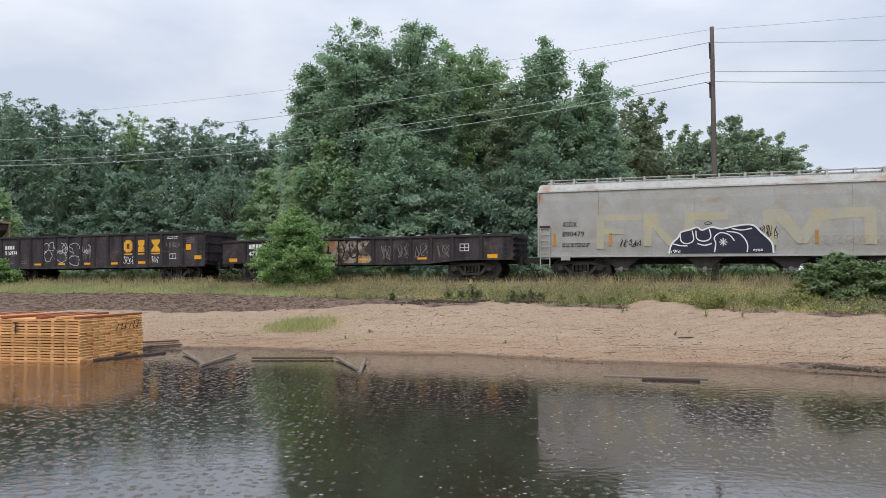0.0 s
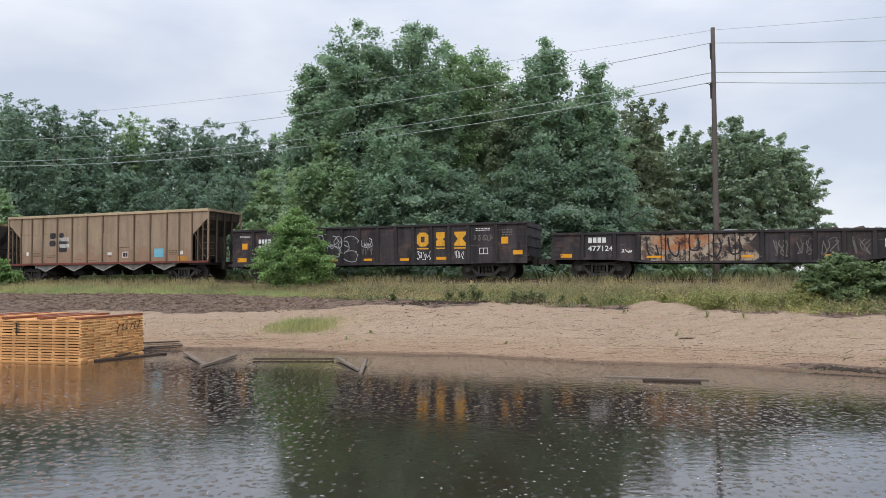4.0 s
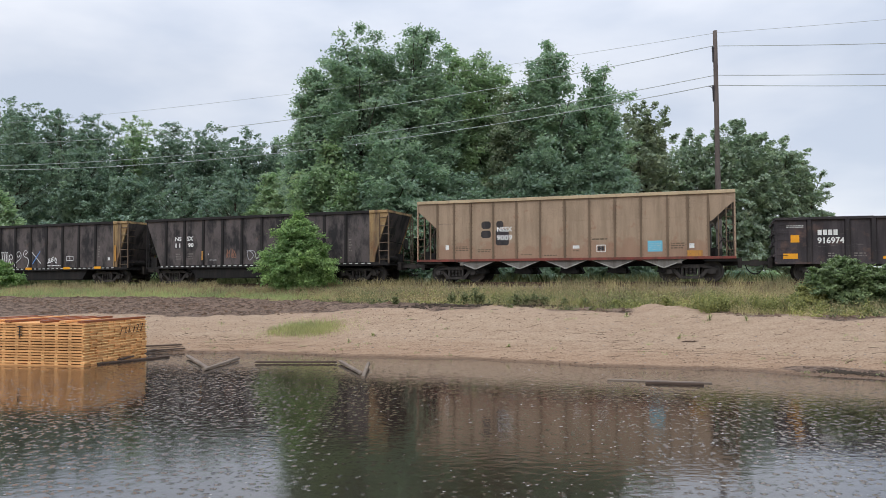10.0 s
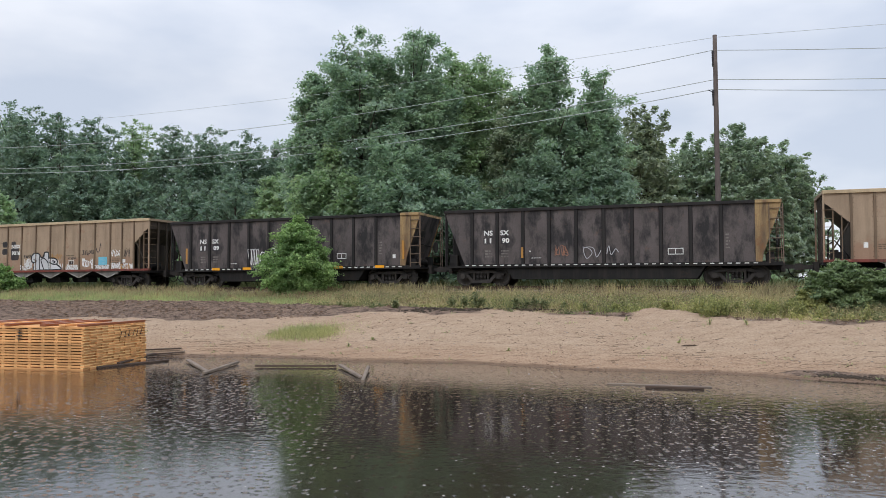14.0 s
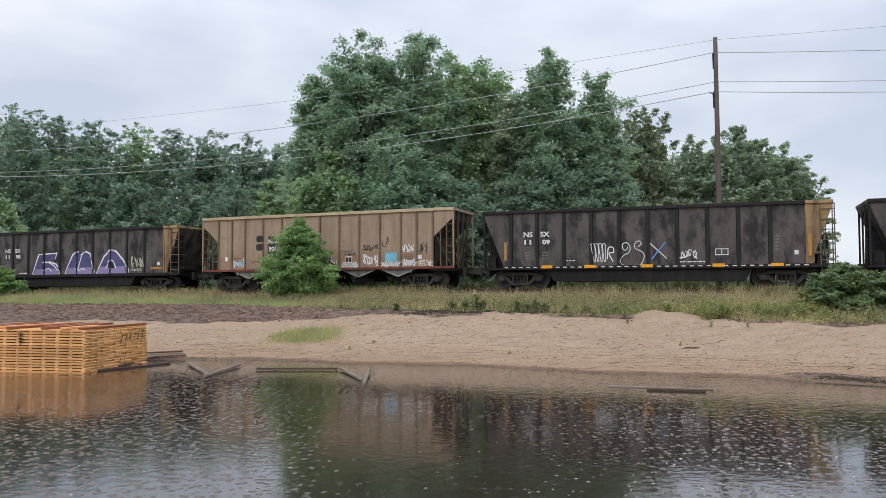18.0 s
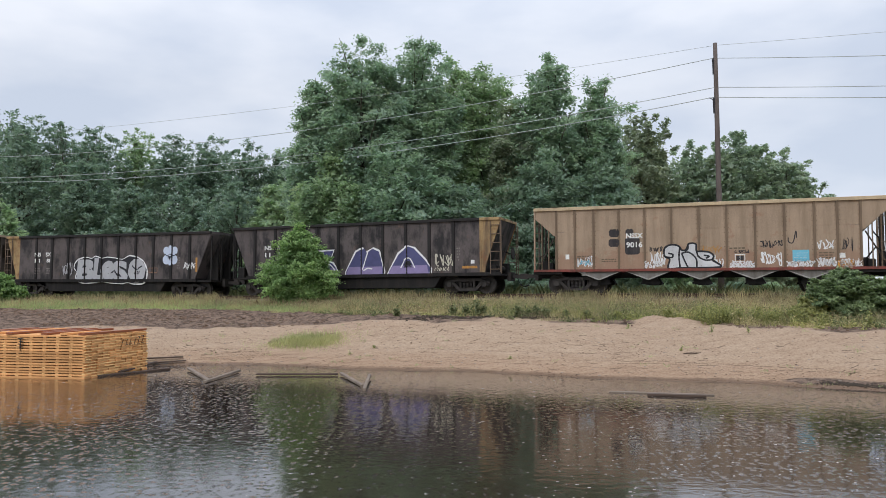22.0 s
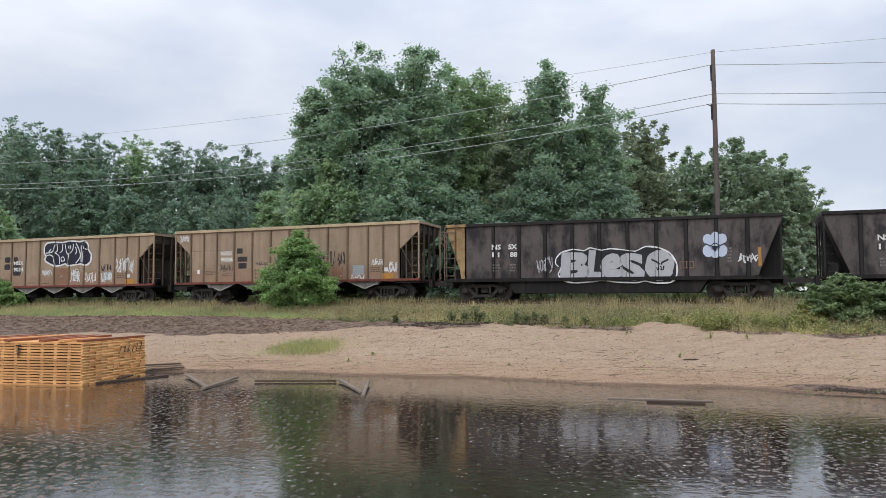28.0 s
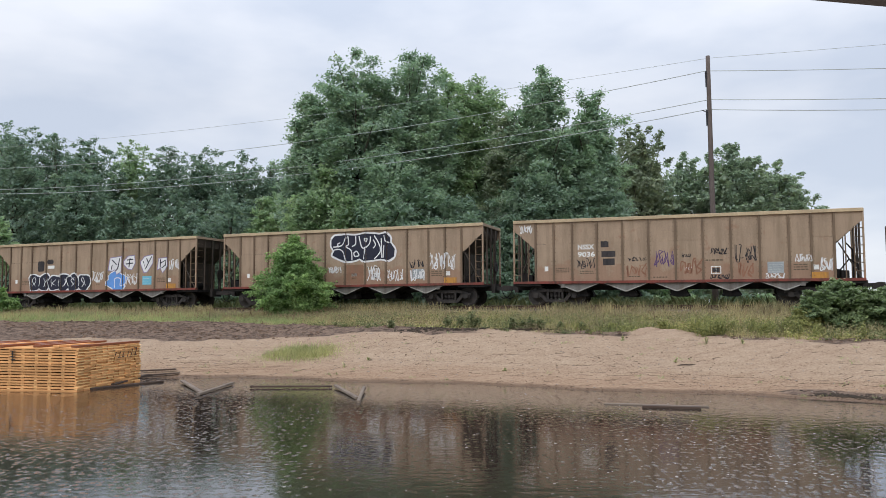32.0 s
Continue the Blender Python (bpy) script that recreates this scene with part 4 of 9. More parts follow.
for i, (px, hw, py, y, mat, shape, clumps, label) in enumerate(TREES):
    near = y < 100
    size = 1.9 if near else 1.75
    tagged(tree(seen_x(px, y), y, seen_top(py - 6, y), hw * y / 1358.0 * (1.14 if near else 1.2), 40 + i, mat, label, 1.2, shape,
                int(clumps * (1.2 if near else 3.0)), size, 27 if near else 12, 10 if near else 9, 0.19 if near else 0.36, 14, spires=22 if i < 2 else 13), group=G_NEAR)
FAR_TREES = (
    (-60, 70, 175, 118.0), (18, 62, 162, 116.0), (101, 9, 184, 114.0), (95, 50, 190, 122.0), (165, 50, 198, 118.0), (235, 48, 208, 124.0),
    (305, 46, 218, 120.0), (372, 44, 218, 126.0), (432, 44, 228, 120.0), (486, 40, 246, 122.0), (30, 62, 196, 100.0), (140, 60, 236, 100.0),
    (225, 60, 300, 98.0), (320, 60, 302, 100.0), (415, 60, 296, 98.0), (490, 50, 292, 96.0), (-50, 60, 290, 72.0),
)
for i, (px, hw, py, y) in enumerate(FAR_TREES):
    y = y * 1.12
    tagged(tree(seen_x(px, y), y, seen_top(py - 6, y), hw * y / 1358.0 * 1.4, 80 + i, M_LEAF_LIGHT if i in (0, 5, 15, 16) else M_LEAF_FAR, "green tree in the farther line of woods", 1.2,
                TALL if i < 10 else DOME, 60 if hw < 20 else (210 if i in (13, 14) else (430 if i < 10 else 330)), 1.0 if hw < 20 else 2.1, 9, 8, 0.36, 5 if i in (13, 14) else 11, spires=8), group="trees of the farther wood")


def sapling(x, y, height, radius, seed, mat, label, shape, count=340, size=0.82, leaf=0.098, spires=5):
    """A bushy young tree: layered fans of small leaves on a short stem."""
    rs = rng_of(seed)
    thing = tagged(new("bush"), label, "bush")
    set_on_bank(thing, x, y, float(ground_z(x, y)) - 0.03)
    leaves, tips = boughs_of(rs, height, 0.12, radius, shape, count, size, 12, 10, leaf, 7, spires)
    g = Geo().tube([(0, 0, -0.05), (0.04, 0, height * 0.45), (0, 0.03, height * 0.92)], [0.045, 0.03, 0.008], 7)
    for c in tips[::8]:
        z = max(0.1, float(c[2]) * 0.75 - 0.15)
        g.tube([(0.0, 0, z), (float(c[0]) * 0.5, float(c[1]) * 0.5, z * 0.5 + float(c[2]) * 0.5 + 0.05), tuple(c)], [0.018, 0.012, 0.004], 5)
    part("stem", g, M_BARK, thing)
    part("foliage", quads_mesh("foliage", leaves, mat, 3), None, thing)
    return thing


sapling(seen_x(529, 35.0), 35.0, 3.85, 1.76, 3, M_LEAF_BUSH, "bright green bushy sapling beside the railway track", EGG, 380)
sapling(seen_x(1490, 20.5), 20.5, 1.42, 1.12, 4, M_LEAF_BUSH2, "low spreading dull green bush on the bank", DOME, 400, 0.36, 0.066, 6)
sapling(seen_x(1585, 20.0), 20.0, 1.25, 1.0, 6, M_LEAF_BUSH2, "low spreading dull green bush on the bank", DOME, 330, 0.36, 0.066, 6)
sapling(seen_x(1432, 20.0), 20.0, 0.78, 0.5, 7, M_LIPWEED, "small yellow-green bush on the bank", DOME, 130, 0.28, 0.05, 5)
sapling(seen_x(2, 42.0), 42.0, 1.7, 1.2, 5, M_LEAF_BUSH, "small green bush beside the railway track", DOME, 130, 0.55, 0.12, 5)
rs_b = rng_of(9)
for k in range(26):  # undergrowth between the track and the wood
    px = -40 + 58 * k + rs_b.uniform(-18, 18)
    y = (43.5 if px > 500 else 55.0 - 0.012 * px) + rs_b.uniform(0, 3)
    h = rs_b.uniform(1.6, 3.2) if px < 1230 else rs_b.uniform(0.9, 1.7)
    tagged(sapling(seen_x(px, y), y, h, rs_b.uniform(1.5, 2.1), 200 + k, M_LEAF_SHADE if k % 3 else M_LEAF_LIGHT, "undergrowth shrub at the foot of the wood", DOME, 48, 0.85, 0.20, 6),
           group="undergrowth shrubs")


def blades(rs, x, y, h, w, lean=0.9):
    """Grass blades, one bent triangle pair each."""
    n = len(x)
    z = ground_z(x, y)
    a = rs.uniform(0, 2 * np.pi, n)
    dx, dy = np.cos(a) * w / 2, np.sin(a) * w / 2
    b = rs.uniform(0, 2 * np.pi, n)
    l = h * lean * rs.uniform(0.1, 1.0, n)
    base = np.stack((x, y, z - 0.02), 1)
    side = np.stack((dx, dy, np.zeros(n)), 1)
    mid = base + np.stack((np.cos(b) * l * 0.35, np.sin(b) * l * 0.35, h * 0.6), 1)
    tip = base + np.stack((np.cos(b) * l, np.sin(b) * l, h), 1)
    return np.stack((base - side, base + side, mid + side * 0.7, tip, mid - side * 0.7), 1).reshape(-1, 3)


def bank_places(rs, n, v0, v1, x0, x1):
    x = rs.uniform(x0, x1, n)
    v = rs.uniform(v0, v1, n)
    ys = shore(x)
    return x, ys + v * (Y0 - np.tan(TURN) * x - ys)


def tufted(rs, n, v0, v1, x0, x1, per=9, spread=0.09):
    x, y = bank_places(rs, n // per, v0, v1, x0, x1)
    x, y = np.repeat(x, per), np.repeat(y, per)
    return x + rs.normal(0, spread, len(x)), y + rs.normal(0, spread, len(x))


def stuff(name, mesh, label, category):
    co = np.empty(len(mesh.vertices) * 3, dtype=np.float32)
    mesh.vertices.foreach_get("co", co)
    mesh.vertices.foreach_set("co", widened(co.reshape(-1, 3)).astype(np.float32).ravel())
    mesh.update()
    return tagged(new(name, mesh), label, category, kind="stuff")


rs_g = rng_of(21)


def grown(name, n, v_add, v1, x0, x1, h, w, mat, label, category, per=9, spread=0.09, patch=None, lean=0.9):
    """Blades in tufts from where the grass begins, shorter along the bare edge."""
    x, y = tufted(rs_g, n, 0.19, v1, x0, x1, per, spread)
    v = bank(x, y)[0]
    start = grass_from(x, y) + v_add + 0.012 * wob(x, y, 1.6, 0.8)
    keep = v > start
    if patch:
        keep &= wob(x, y, patch[0], patch[1]) > patch[2]
    x, y, v, start = x[keep], y[keep], v[keep], start[keep]
    hh = rs_g.uniform(h[0], h[1], len(x)) * (0.45 + 0.55 * np.clip((v - start) / 0.05, 0, 1))
    return stuff(name, quads_mesh(name, blades(rs_g, x, y, hh, w, lean), mat, 5), label, category)


grown("green_grass", 60000, 0.0, 0.93, -32, -4.0, (0.08, 0.22), 0.02, M_GRASS, "short green grass below the railway track", "grass")
grown("bank_grass", 30000, -0.005, 0.62, -5, 15, (0.07, 0.27), 0.008, M_DRYGRASS, "dry yellow grass along the top of the bank", "grass", patch=(1.1, 0.5, -0.55))
grown("dry_grass", 52000, 0.02, 0.985, -32, 22, (0.12, 0.42), 0.010, M_DRYGRASS, "dry yellow grass and weeds along the railway", "grass", patch=(0.7, 0.5, -0.45))
grown("weeds", 36000, -0.012, 0.6, -5, 15, (0.08, 0.26), 0.010, M_WEED, "green weeds on top of the sandy bank", "weeds", 14, 0.10, (0.9, 1.5, -0.15))
grown("russet_weeds", 16000, 0.06, 0.98, -30, 14, (0.2, 0.5), 0.009, M_REDWEED, "reddish brown seeding weeds along the track", "weeds", 16, 0.16, (0.6, 3.5, 0.0), 0.4)


def weed_clumps(name, n, x0, x1, v1, h, leaf, mat, label, patch, v_add=-0.01):
    """Small bushy weeds: leaves heaped round short stems."""
    x, y = bank_places(rs_g, n, 0.19, v1, x0, x1)
    keep = (bank(x, y)[0] > grass_from(x, y) + v_add + 0.012 * wob(x, y, 1.6, 0.8)) & (wob(x, y, patch[0], patch[1]) > patch[2])
    x, y = x[keep], y[keep]
    hh = rs_g.uniform(h[0], h[1], len(x)) * (0.5 + 0.5 * np.clip((bank(x, y)[0] - grass_from(x, y)) / 0.06, 0, 1))
    per = 32
    off = rs_g.normal(size=(len(x), per, 3)) * (hh * 0.42)[:, None, None]
    off[:, :, 2] = np.abs(off[:, :, 2]) * 1.1
    c = np.stack((x, y, ground_z(x, y)), 1)[:, None, :] + off
    c = c.reshape(-1, 3)
    return stuff(name, quads_mesh(name, leaf_quads(rs_g, c, leaf, off.reshape(-1, 3) * 2), mat), label, "weeds")


weed_clumps("leafy_weeds", 2900, -5, 15, 0.7, (0.10, 0.36), 0.05, M_WEED, "bushy green weeds on top of the bank", (1.0, 4.5, -0.1))
weed_clumps("withered_weeds", 2600, -7, 14, 0.8, (0.10, 0.36), 0.04, M_DRYGRASS, "withered yellow weeds on top of the bank", (1.2, 7.5, -0.1))
weed_clumps("brown_weeds", 2200, -12, 13, 0.95, (0.12, 0.42), 0.04, M_REDWEED, "russet seeding weeds along the railway", (0.8, 2.5, 0.1), 0.03)
weed_clumps("low_weeds", 900, -30, -3, 0.95, (0.06, 0.16), 0.05, M_GRASS, "low green plants in the short grass", (0.9, 1.1, 0.0), 0.0)
grown("bank_greens", 5200, -0.012, 0.55, 1.0, 9.6, (0.12, 0.34), 0.011, M_LIPWEED, "tall yellow-green weeds along the lip of the bank", "weeds", 24, 0.13, (0.8, 6.1, 0.05), 0.6)
grown("seeding_grass", 8000, 0.012, 0.6, -3, 15, (0.14, 0.36), 0.008, M_DRYGRASS, "tall tan seeding grass behind the lip of the bank", "grass", 18, 0.14, (0.9, 3.3, 0.15), 0.5)
weed_clumps("bright_weeds", 1050, -2, 9.2, 0.55, (0.14, 0.40), 0.05, M_LIPWEED, "bushy yellow-green weeds overhanging the sand", (0.9, 9.2, 0.08), -0.02)
ut = np.repeat(rs_g.uniform(-40, 24, 1300), 12) + rs_g.normal(0, 0.16, 15600)
dt = np.repeat(rs_g.uniform(-1.5, 0.35, 1300), 12) + rs_g.normal(0, 0.10, 15600)
keep = wob(ut, dt, 0.55, 2.7) > -0.35
ut, dt = ut[keep], dt[keep]
x, y = ut * CT + dt * ST, Y0 - ut * ST + dt * CT
stuff("trackside_weeds", quads_mesh("trackside_weeds", blades(rs_g, x, y, rs_g.uniform(0.15, 0.55, len(x)), 0.016, 0.5), M_DRYGRASS, 5), "dry brown weeds growing against the near rail", "weeds")
ub, db = rs_g.uniform(-45, 26, 26000), rs_g.uniform(3.6, 9.5, 26000)
x, y = ub * CT + db * ST, Y0 - ub * ST + db * CT
stuff("tall_weeds", quads_mesh("tall_weeds", blades(rs_g, x, y, rs_g.uniform(0.3, 1.0, len(x)), 0.04), M_WEED, 5), "tall green weeds behind the railway track", "weeds")
x, y = rs_g.normal(-3.55, 0.58, 6500), rs_g.normal(19.85, 0.27, 6500)
stuff("grass_patch", quads_mesh("grass_patch", blades(rs_g, x, y, rs_g.uniform(0.04, 0.19, len(x)) * np.clip(1.5 - np.abs(x + 3.55), 0.45, 1), 0.008, 0.6), M_PATCHGRASS, 5), "patch of bright grass on bare sand", "grass")
cx, cy = bank_places(rs_g, 60, 0.01, 0.2, -8, 9)
x, y = np.repeat(cx, 26) + rs_g.normal(0, 0.05, 60 * 26), np.repeat(cy, 26) + rs_g.normal(0, 0.05, 60 * 26)
stuff("sprouts", quads_mesh("sprouts", blades(rs_g, x, y, rs_g.uniform(0.015, 0.07, len(x)), 0.009, 0.9), M_GRASS, 5), "small sprouting plants scattered over the sand", "weeds")

# ---------------------------------------------------------------- utility pole and wires
def build_pole():
    px, py = seen_x(1274, 39.0), 39.0
    gz = float(ground_z(px, py))
    top = seen_top(53, 39.0)
    pole = tagged(new("utility_pole"), "weathered brown wooden utility pole behind the railway", "utility pole")
    pole.location = (px, py, gz)
    h = top - gz
    fs = [k / 8 for k in range(9)]
    g = Geo().tube([(-0.05 * f, 0, h * f - (0.3 if f == 0 else 0)) for f in fs], [0.155 - 0.05 * f for f in fs], 10)
    part("shaft", g, M_POLE, pole, smooth=True)
    tops = []
    for z_px, off in ((56, 0.0), (80, -0.16), (132.5, -0.05), (150, -0.17)):
        z = seen_top(z_px, 39.0) - gz
        if off:
            b = Geo().box(off - 0.05, 0.02, -0.05, 0.05, z - 0.14, z - 0.04).box(off - 0.04, off + 0.04, -0.04, 0.04, z - 0.85, z - 0.02)
            part("insulator_bracket", b, M_INSULATOR, pole)
            ins = Geo().tube([(off, 0, z - 0.8 + 0.06 * j) for j in range(13)], [(0.062 if j % 2 else 0.048) * (0.75 + 0.04 * j) for j in range(13)], 8)
            part("insulator", ins, M_INSULATOR, pole)
        tops.append((px + off, py, gz + z))
    part("cross_pin", Geo().rod((-0.42, 0, seen_top(152, 39.0) - gz + 0.02), (0, 0, seen_top(158, 39.0) - gz), 0.02), M_INSULATOR, pole)
    # each wire: height at the pole, slope at the pole on either side, curve, thickness
    for (x, y, _), (z, s_left, s_right, bow, r) in zip(tops, ((14.47, 0.0586, 0.0357, 0.00073, 0.010), (13.79, 0.1185, 0.105, 0.00158, 0.019),
                                                             (12.27, 0.1183, 0.100, 0.00156, 0.019), (11.75, 0.1213, 0.1055, 0.00170, 0.021))):
        line = Geo()
        for side, slope in ((-1, s_left), (1, s_right)):
            pts = []
            for k in range(25):
                a = 60.0 * k / 24
                pts.append((x + side * a * CT, y - side * a * ST, z - slope * a + bow * a * a))
            line.tube(pts, [r] * len(pts), 5)
        tagged(part("overhead_wire", line, M_WIRE), "thin grey overhead wire hanging from the pole", "wire", "overhead wires")


build_pole()

# ---------------------------------------------------------------- lumber stack in the water
def build_lumber():
    stack = tagged(new("lumber_stack"), "stack of fresh orange sawn boards standing in the pond", "lumber stack")
    stack.matrix_basis = WIDEN @ pose(-7.03, 15.1, -0.06, 0, 0, -11.3)
    rng = random.Random(12)
    width, count, layers, pitch, long_x = 0.193, 11, 17, 0.0545, 3.3
    board = [Geo().chamfer(-long_x, dl, -0.0945, 0.0945, 0, 0.037, 0.004).mesh("board", M_LUMBER) for dl in (0.0, 0.010, -0.012, 0.018, -0.022)]
    for k in range(layers):
        for i in range(count):
            part("board", board[rng.randrange(5)], None, stack,
                 m=pose(rng.uniform(-0.022, 0.012), 0.097 + width * i + rng.uniform(-0.006, 0.006), k * pitch + rng.uniform(-0.002, 0.002), rng.uniform(-1.0, 1.0), rng.uniform(-0.06, 0.06), rng.uniform(-0.1, 0.1)))
    strip = Geo().chamfer(-0.036, 0.036, -0.004, 2.12, 0, 0.0160, 0.002).mesh("sticker", M_STICKER)
    for k in range(layers - 1):
        for i in range(11):
            part("sticker", strip, None, stack, m=pose((-0.036 if i == 0 else -0.03 - 0.30 * i) + rng.uniform(-0.006, 0.006), rng.uniform(0.012, 0.03), k * pitch + 0.0382))
    top = (layers - 1) * pitch + 0.0385
    for x0, y0, ln, rz, mat in ((-0.09, 0.0, 2.15, 90.5, M_WETBOARD), (-0.48, -0.02, 1.1, 90, M_LUMBER), (-0.93, 0.0, 2.2, 91, M_WETBOARD), (-1.3, 0.5, 1.7, 92, M_WETBOARD), (-1.72, -0.02, 2.2, 90, M_WETBOARD), (-2.1, 0.1, 2.1, 89, M_LUMBER), (-2.45, 0.0, 2.2, 91, M_WETBOARD), (-2.9, 0.1, 2.1, 90, M_WETBOARD)):
        g = Geo().chamfer(0, ln, -0.07, 0.07, 0, 0.042, 0.005)
        b = tagged(part("loose_board", g, mat), "wet red-brown board lying across the lumber stack", "board", "boards on the lumber stack")
        b.matrix_basis = stack.matrix_basis @ pose(x0, y0, top + 0.004, 0, 0, rz)
    ink = Geo()
    rng = random.Random(3)
    for k, ch in enumerate((1.12, 1.27, 1.41, 1.56, 1.70, 1.85)):
        z, w = 0.80 + rng.uniform(-0.015, 0.015), rng.uniform(0.09, 0.12)
        for p, q in (((0, 0), (w, 0)), ((w, 0), (0.3 * w, -0.16)), ((0.1 * w, -0.16), (w, -0.15)))[: 3 if k % 3 else 2]:
            ink.rod((0.002, ch + p[0], z + p[1]), (0.002, ch + q[0], z + q[1]), 0.006, 5)
    part("ink_mark", ink, M_INK, stack, "black bars of writing", m=pose(0.012, 0, 0))
    ink2 = Geo()
    for k in range(4):
        ink2.box(-1.50 + 0.02 * (k % 2), -1.38, -0.022, -0.018, 0.83 - 0.055 * k, 0.845 - 0.055 * k)
    ink2.box(-1.45, -1.435, -0.022, -0.018, 0.6, 0.84)
    part("ink_mark", ink2, M_INK, stack, "black bars of writing")


build_lumber()


def on_water(px, py, z=0.02):
    y = (1.65 - z) * 1358.0 / (py - 497)
    return Vector((seen_x(px, y), y, z))


def on_shore(px, py):
    """The drawn place on the foot of the bank that lies in a given direction."""
    y = 16.0
    while 1.65 - (py - 497) / 1358.0 * y > 0.01 + float(ground_z(seen_x(px, y), y)) and y < 24.0:
        y += 0.02
    return Vector((seen_x(px, y), y, 1.65 - (py - 497) / 1358.0 * y))


def plank(a, b, wide, thick, mat, label, za=0.0, zb=0.0):
    """A plank between two places on the water."""
    a, b = Vector(a) + Vector((0, 0, za)), Vector(b) + Vector((0, 0, zb))
    d = b - a
    g = Geo().chamfer(0, d.length, -wide / 2, wide / 2, -thick / 2, thick / 2, 0.008)
    p = tagged(part("plank", g, mat), label, "plank", "planks in the pond")
    p.matrix_basis = WIDEN @ pose(a.x, a.y, a.z, 0, -math.degrees(math.atan2(d.z, math.hypot(d.x, d.y))), math.degrees(math.atan2(d.y, d.x)))
    return p


plank(on_water(174, 640), on_water(301, 627), 0.085, 0.035, M_DARKBOARD, "dark soaked plank floating beside the lumber stack")
plank(on_water(214, 635), on_water(276, 620), 0.08, 0.035, M_DARKBOARD, "dark soaked plank beside the lumber stack", 0.03, 0.06)
plank(on_shore(255, 613), on_shore(324, 610), 0.10, 0.035, M_DARKBOARD, "dark wet board stranded on the shore", 0.05, 0.05)
plank(on_shore(258, 620), on_shore(330, 615), 0.10, 0.03, M_DARKBOARD, "dark weathered board stranded on the shore", 0.03, 0.03)
plank(on_shore(228, 626), on_shore(282, 619), 0.10, 0.04, M_DARKBOARD, "dark soaked board end beside the lumber stack", 0.04, 0.04)
plank(on_water(335, 629), on_water(371, 648), 0.09, 0.04, M_OLDBOARD, "pale grey plank half sunk in the pond", 0.03, 0.0)
plank(on_water(363, 651), on_water(424, 632), 0.065, 0.045, M_OLDBOARD, "grey beam lying against another in the pond", 0.012, 0.02)
plank(on_water(454, 638), on_water(597, 638), 0.07, 0.035, M_DARKBOARD, "long dark beam floating on the pond", 0.012, 0.012)
plank(on_water(603, 638), on_water(641, 658), 0.075, 0.04, M_OLDBOARD, "pale grey plank half sunk in the pond", 0.03, 0.008)
plank(on_water(643, 664), on_water(653, 643), 0.06, 0.05, M_OLDBOARD, "short brown beam end rising from the pond", 0.0, 0.05)
plank(on_water(1073, 667), on_water(1257, 673), 0.08, 0.04, M_OLDBOARD, "long grey plank awash in the pond", -0.02, -0.02)
plank(on_water(1140, 673), on_water(1243, 676), 0.11, 0.035, M_DARKBOARD, "dark soaked plank floating on another", 0.0, 0.0)

# ---------------------------------------------------------------- dark edge of unknown kind just above the eye
def build_overhead_edge():
    dark = plain("dark_edge_sheet", (0.16, 0.165, 0.175), 0.5, 0.15)
    # The dark edge is all that is known; panel and posts are added.
    thing = tagged(new("shelter_roof"), "dark overhead edge of unknown kind, on an added panel with posts", "roof")
    thing.location = (0, 0, 0)
    a, b = Vector((0.40, 0.90, 1.65 + 0.372)), Vector((1.60, 0.90, 1.65 + 0.262))
    back = Vector((0.3, -1.6, 0.12))
    up = Vector((0, 0, 0.05))
    g = Geo().add([tuple(p) for p in (a, b, b + back, a + back, a + up, b + up, b + back + up, a + back + up)],
                  [(3, 2, 1, 0), (4, 5, 6, 7), (0, 1, 5, 4), (1, 2, 6, 5), (2, 3, 7, 6), (3, 0, 4, 7)])
    part("edge_panel", g, dark, thing)
    for p in (b + Vector((-0.05, -0.04, 0)), b + back + Vector((-0.05, 0.06, 0)), a + back + Vector((0.05, 0.06, 0))):
        part("post", Geo().rod((p.x, p.y, EYE + WIDE * (float(ground_z(p.x / WIDE, p.y / WIDE)) - EYE) - 0.1), tuple(p + Vector((0, 0, 0.02))), 0.025, 8), dark, thing)


build_overhead_edge()

# ---------------------------------------------------------------- the train
HW = 1.55      # half a car's width
WHEEL_R = 0.457


def shift(t):
    """How far the train has gone along the track, counted from its middle time."""
    q = t / 16.0 - 1.0
    return 72.5226 * q + 2.1211 * q ** 2 + 1.6920 * q ** 3 + 1.0578 * q ** 4 - 0.4926 * q ** 5 - 1.0352 * q ** 6


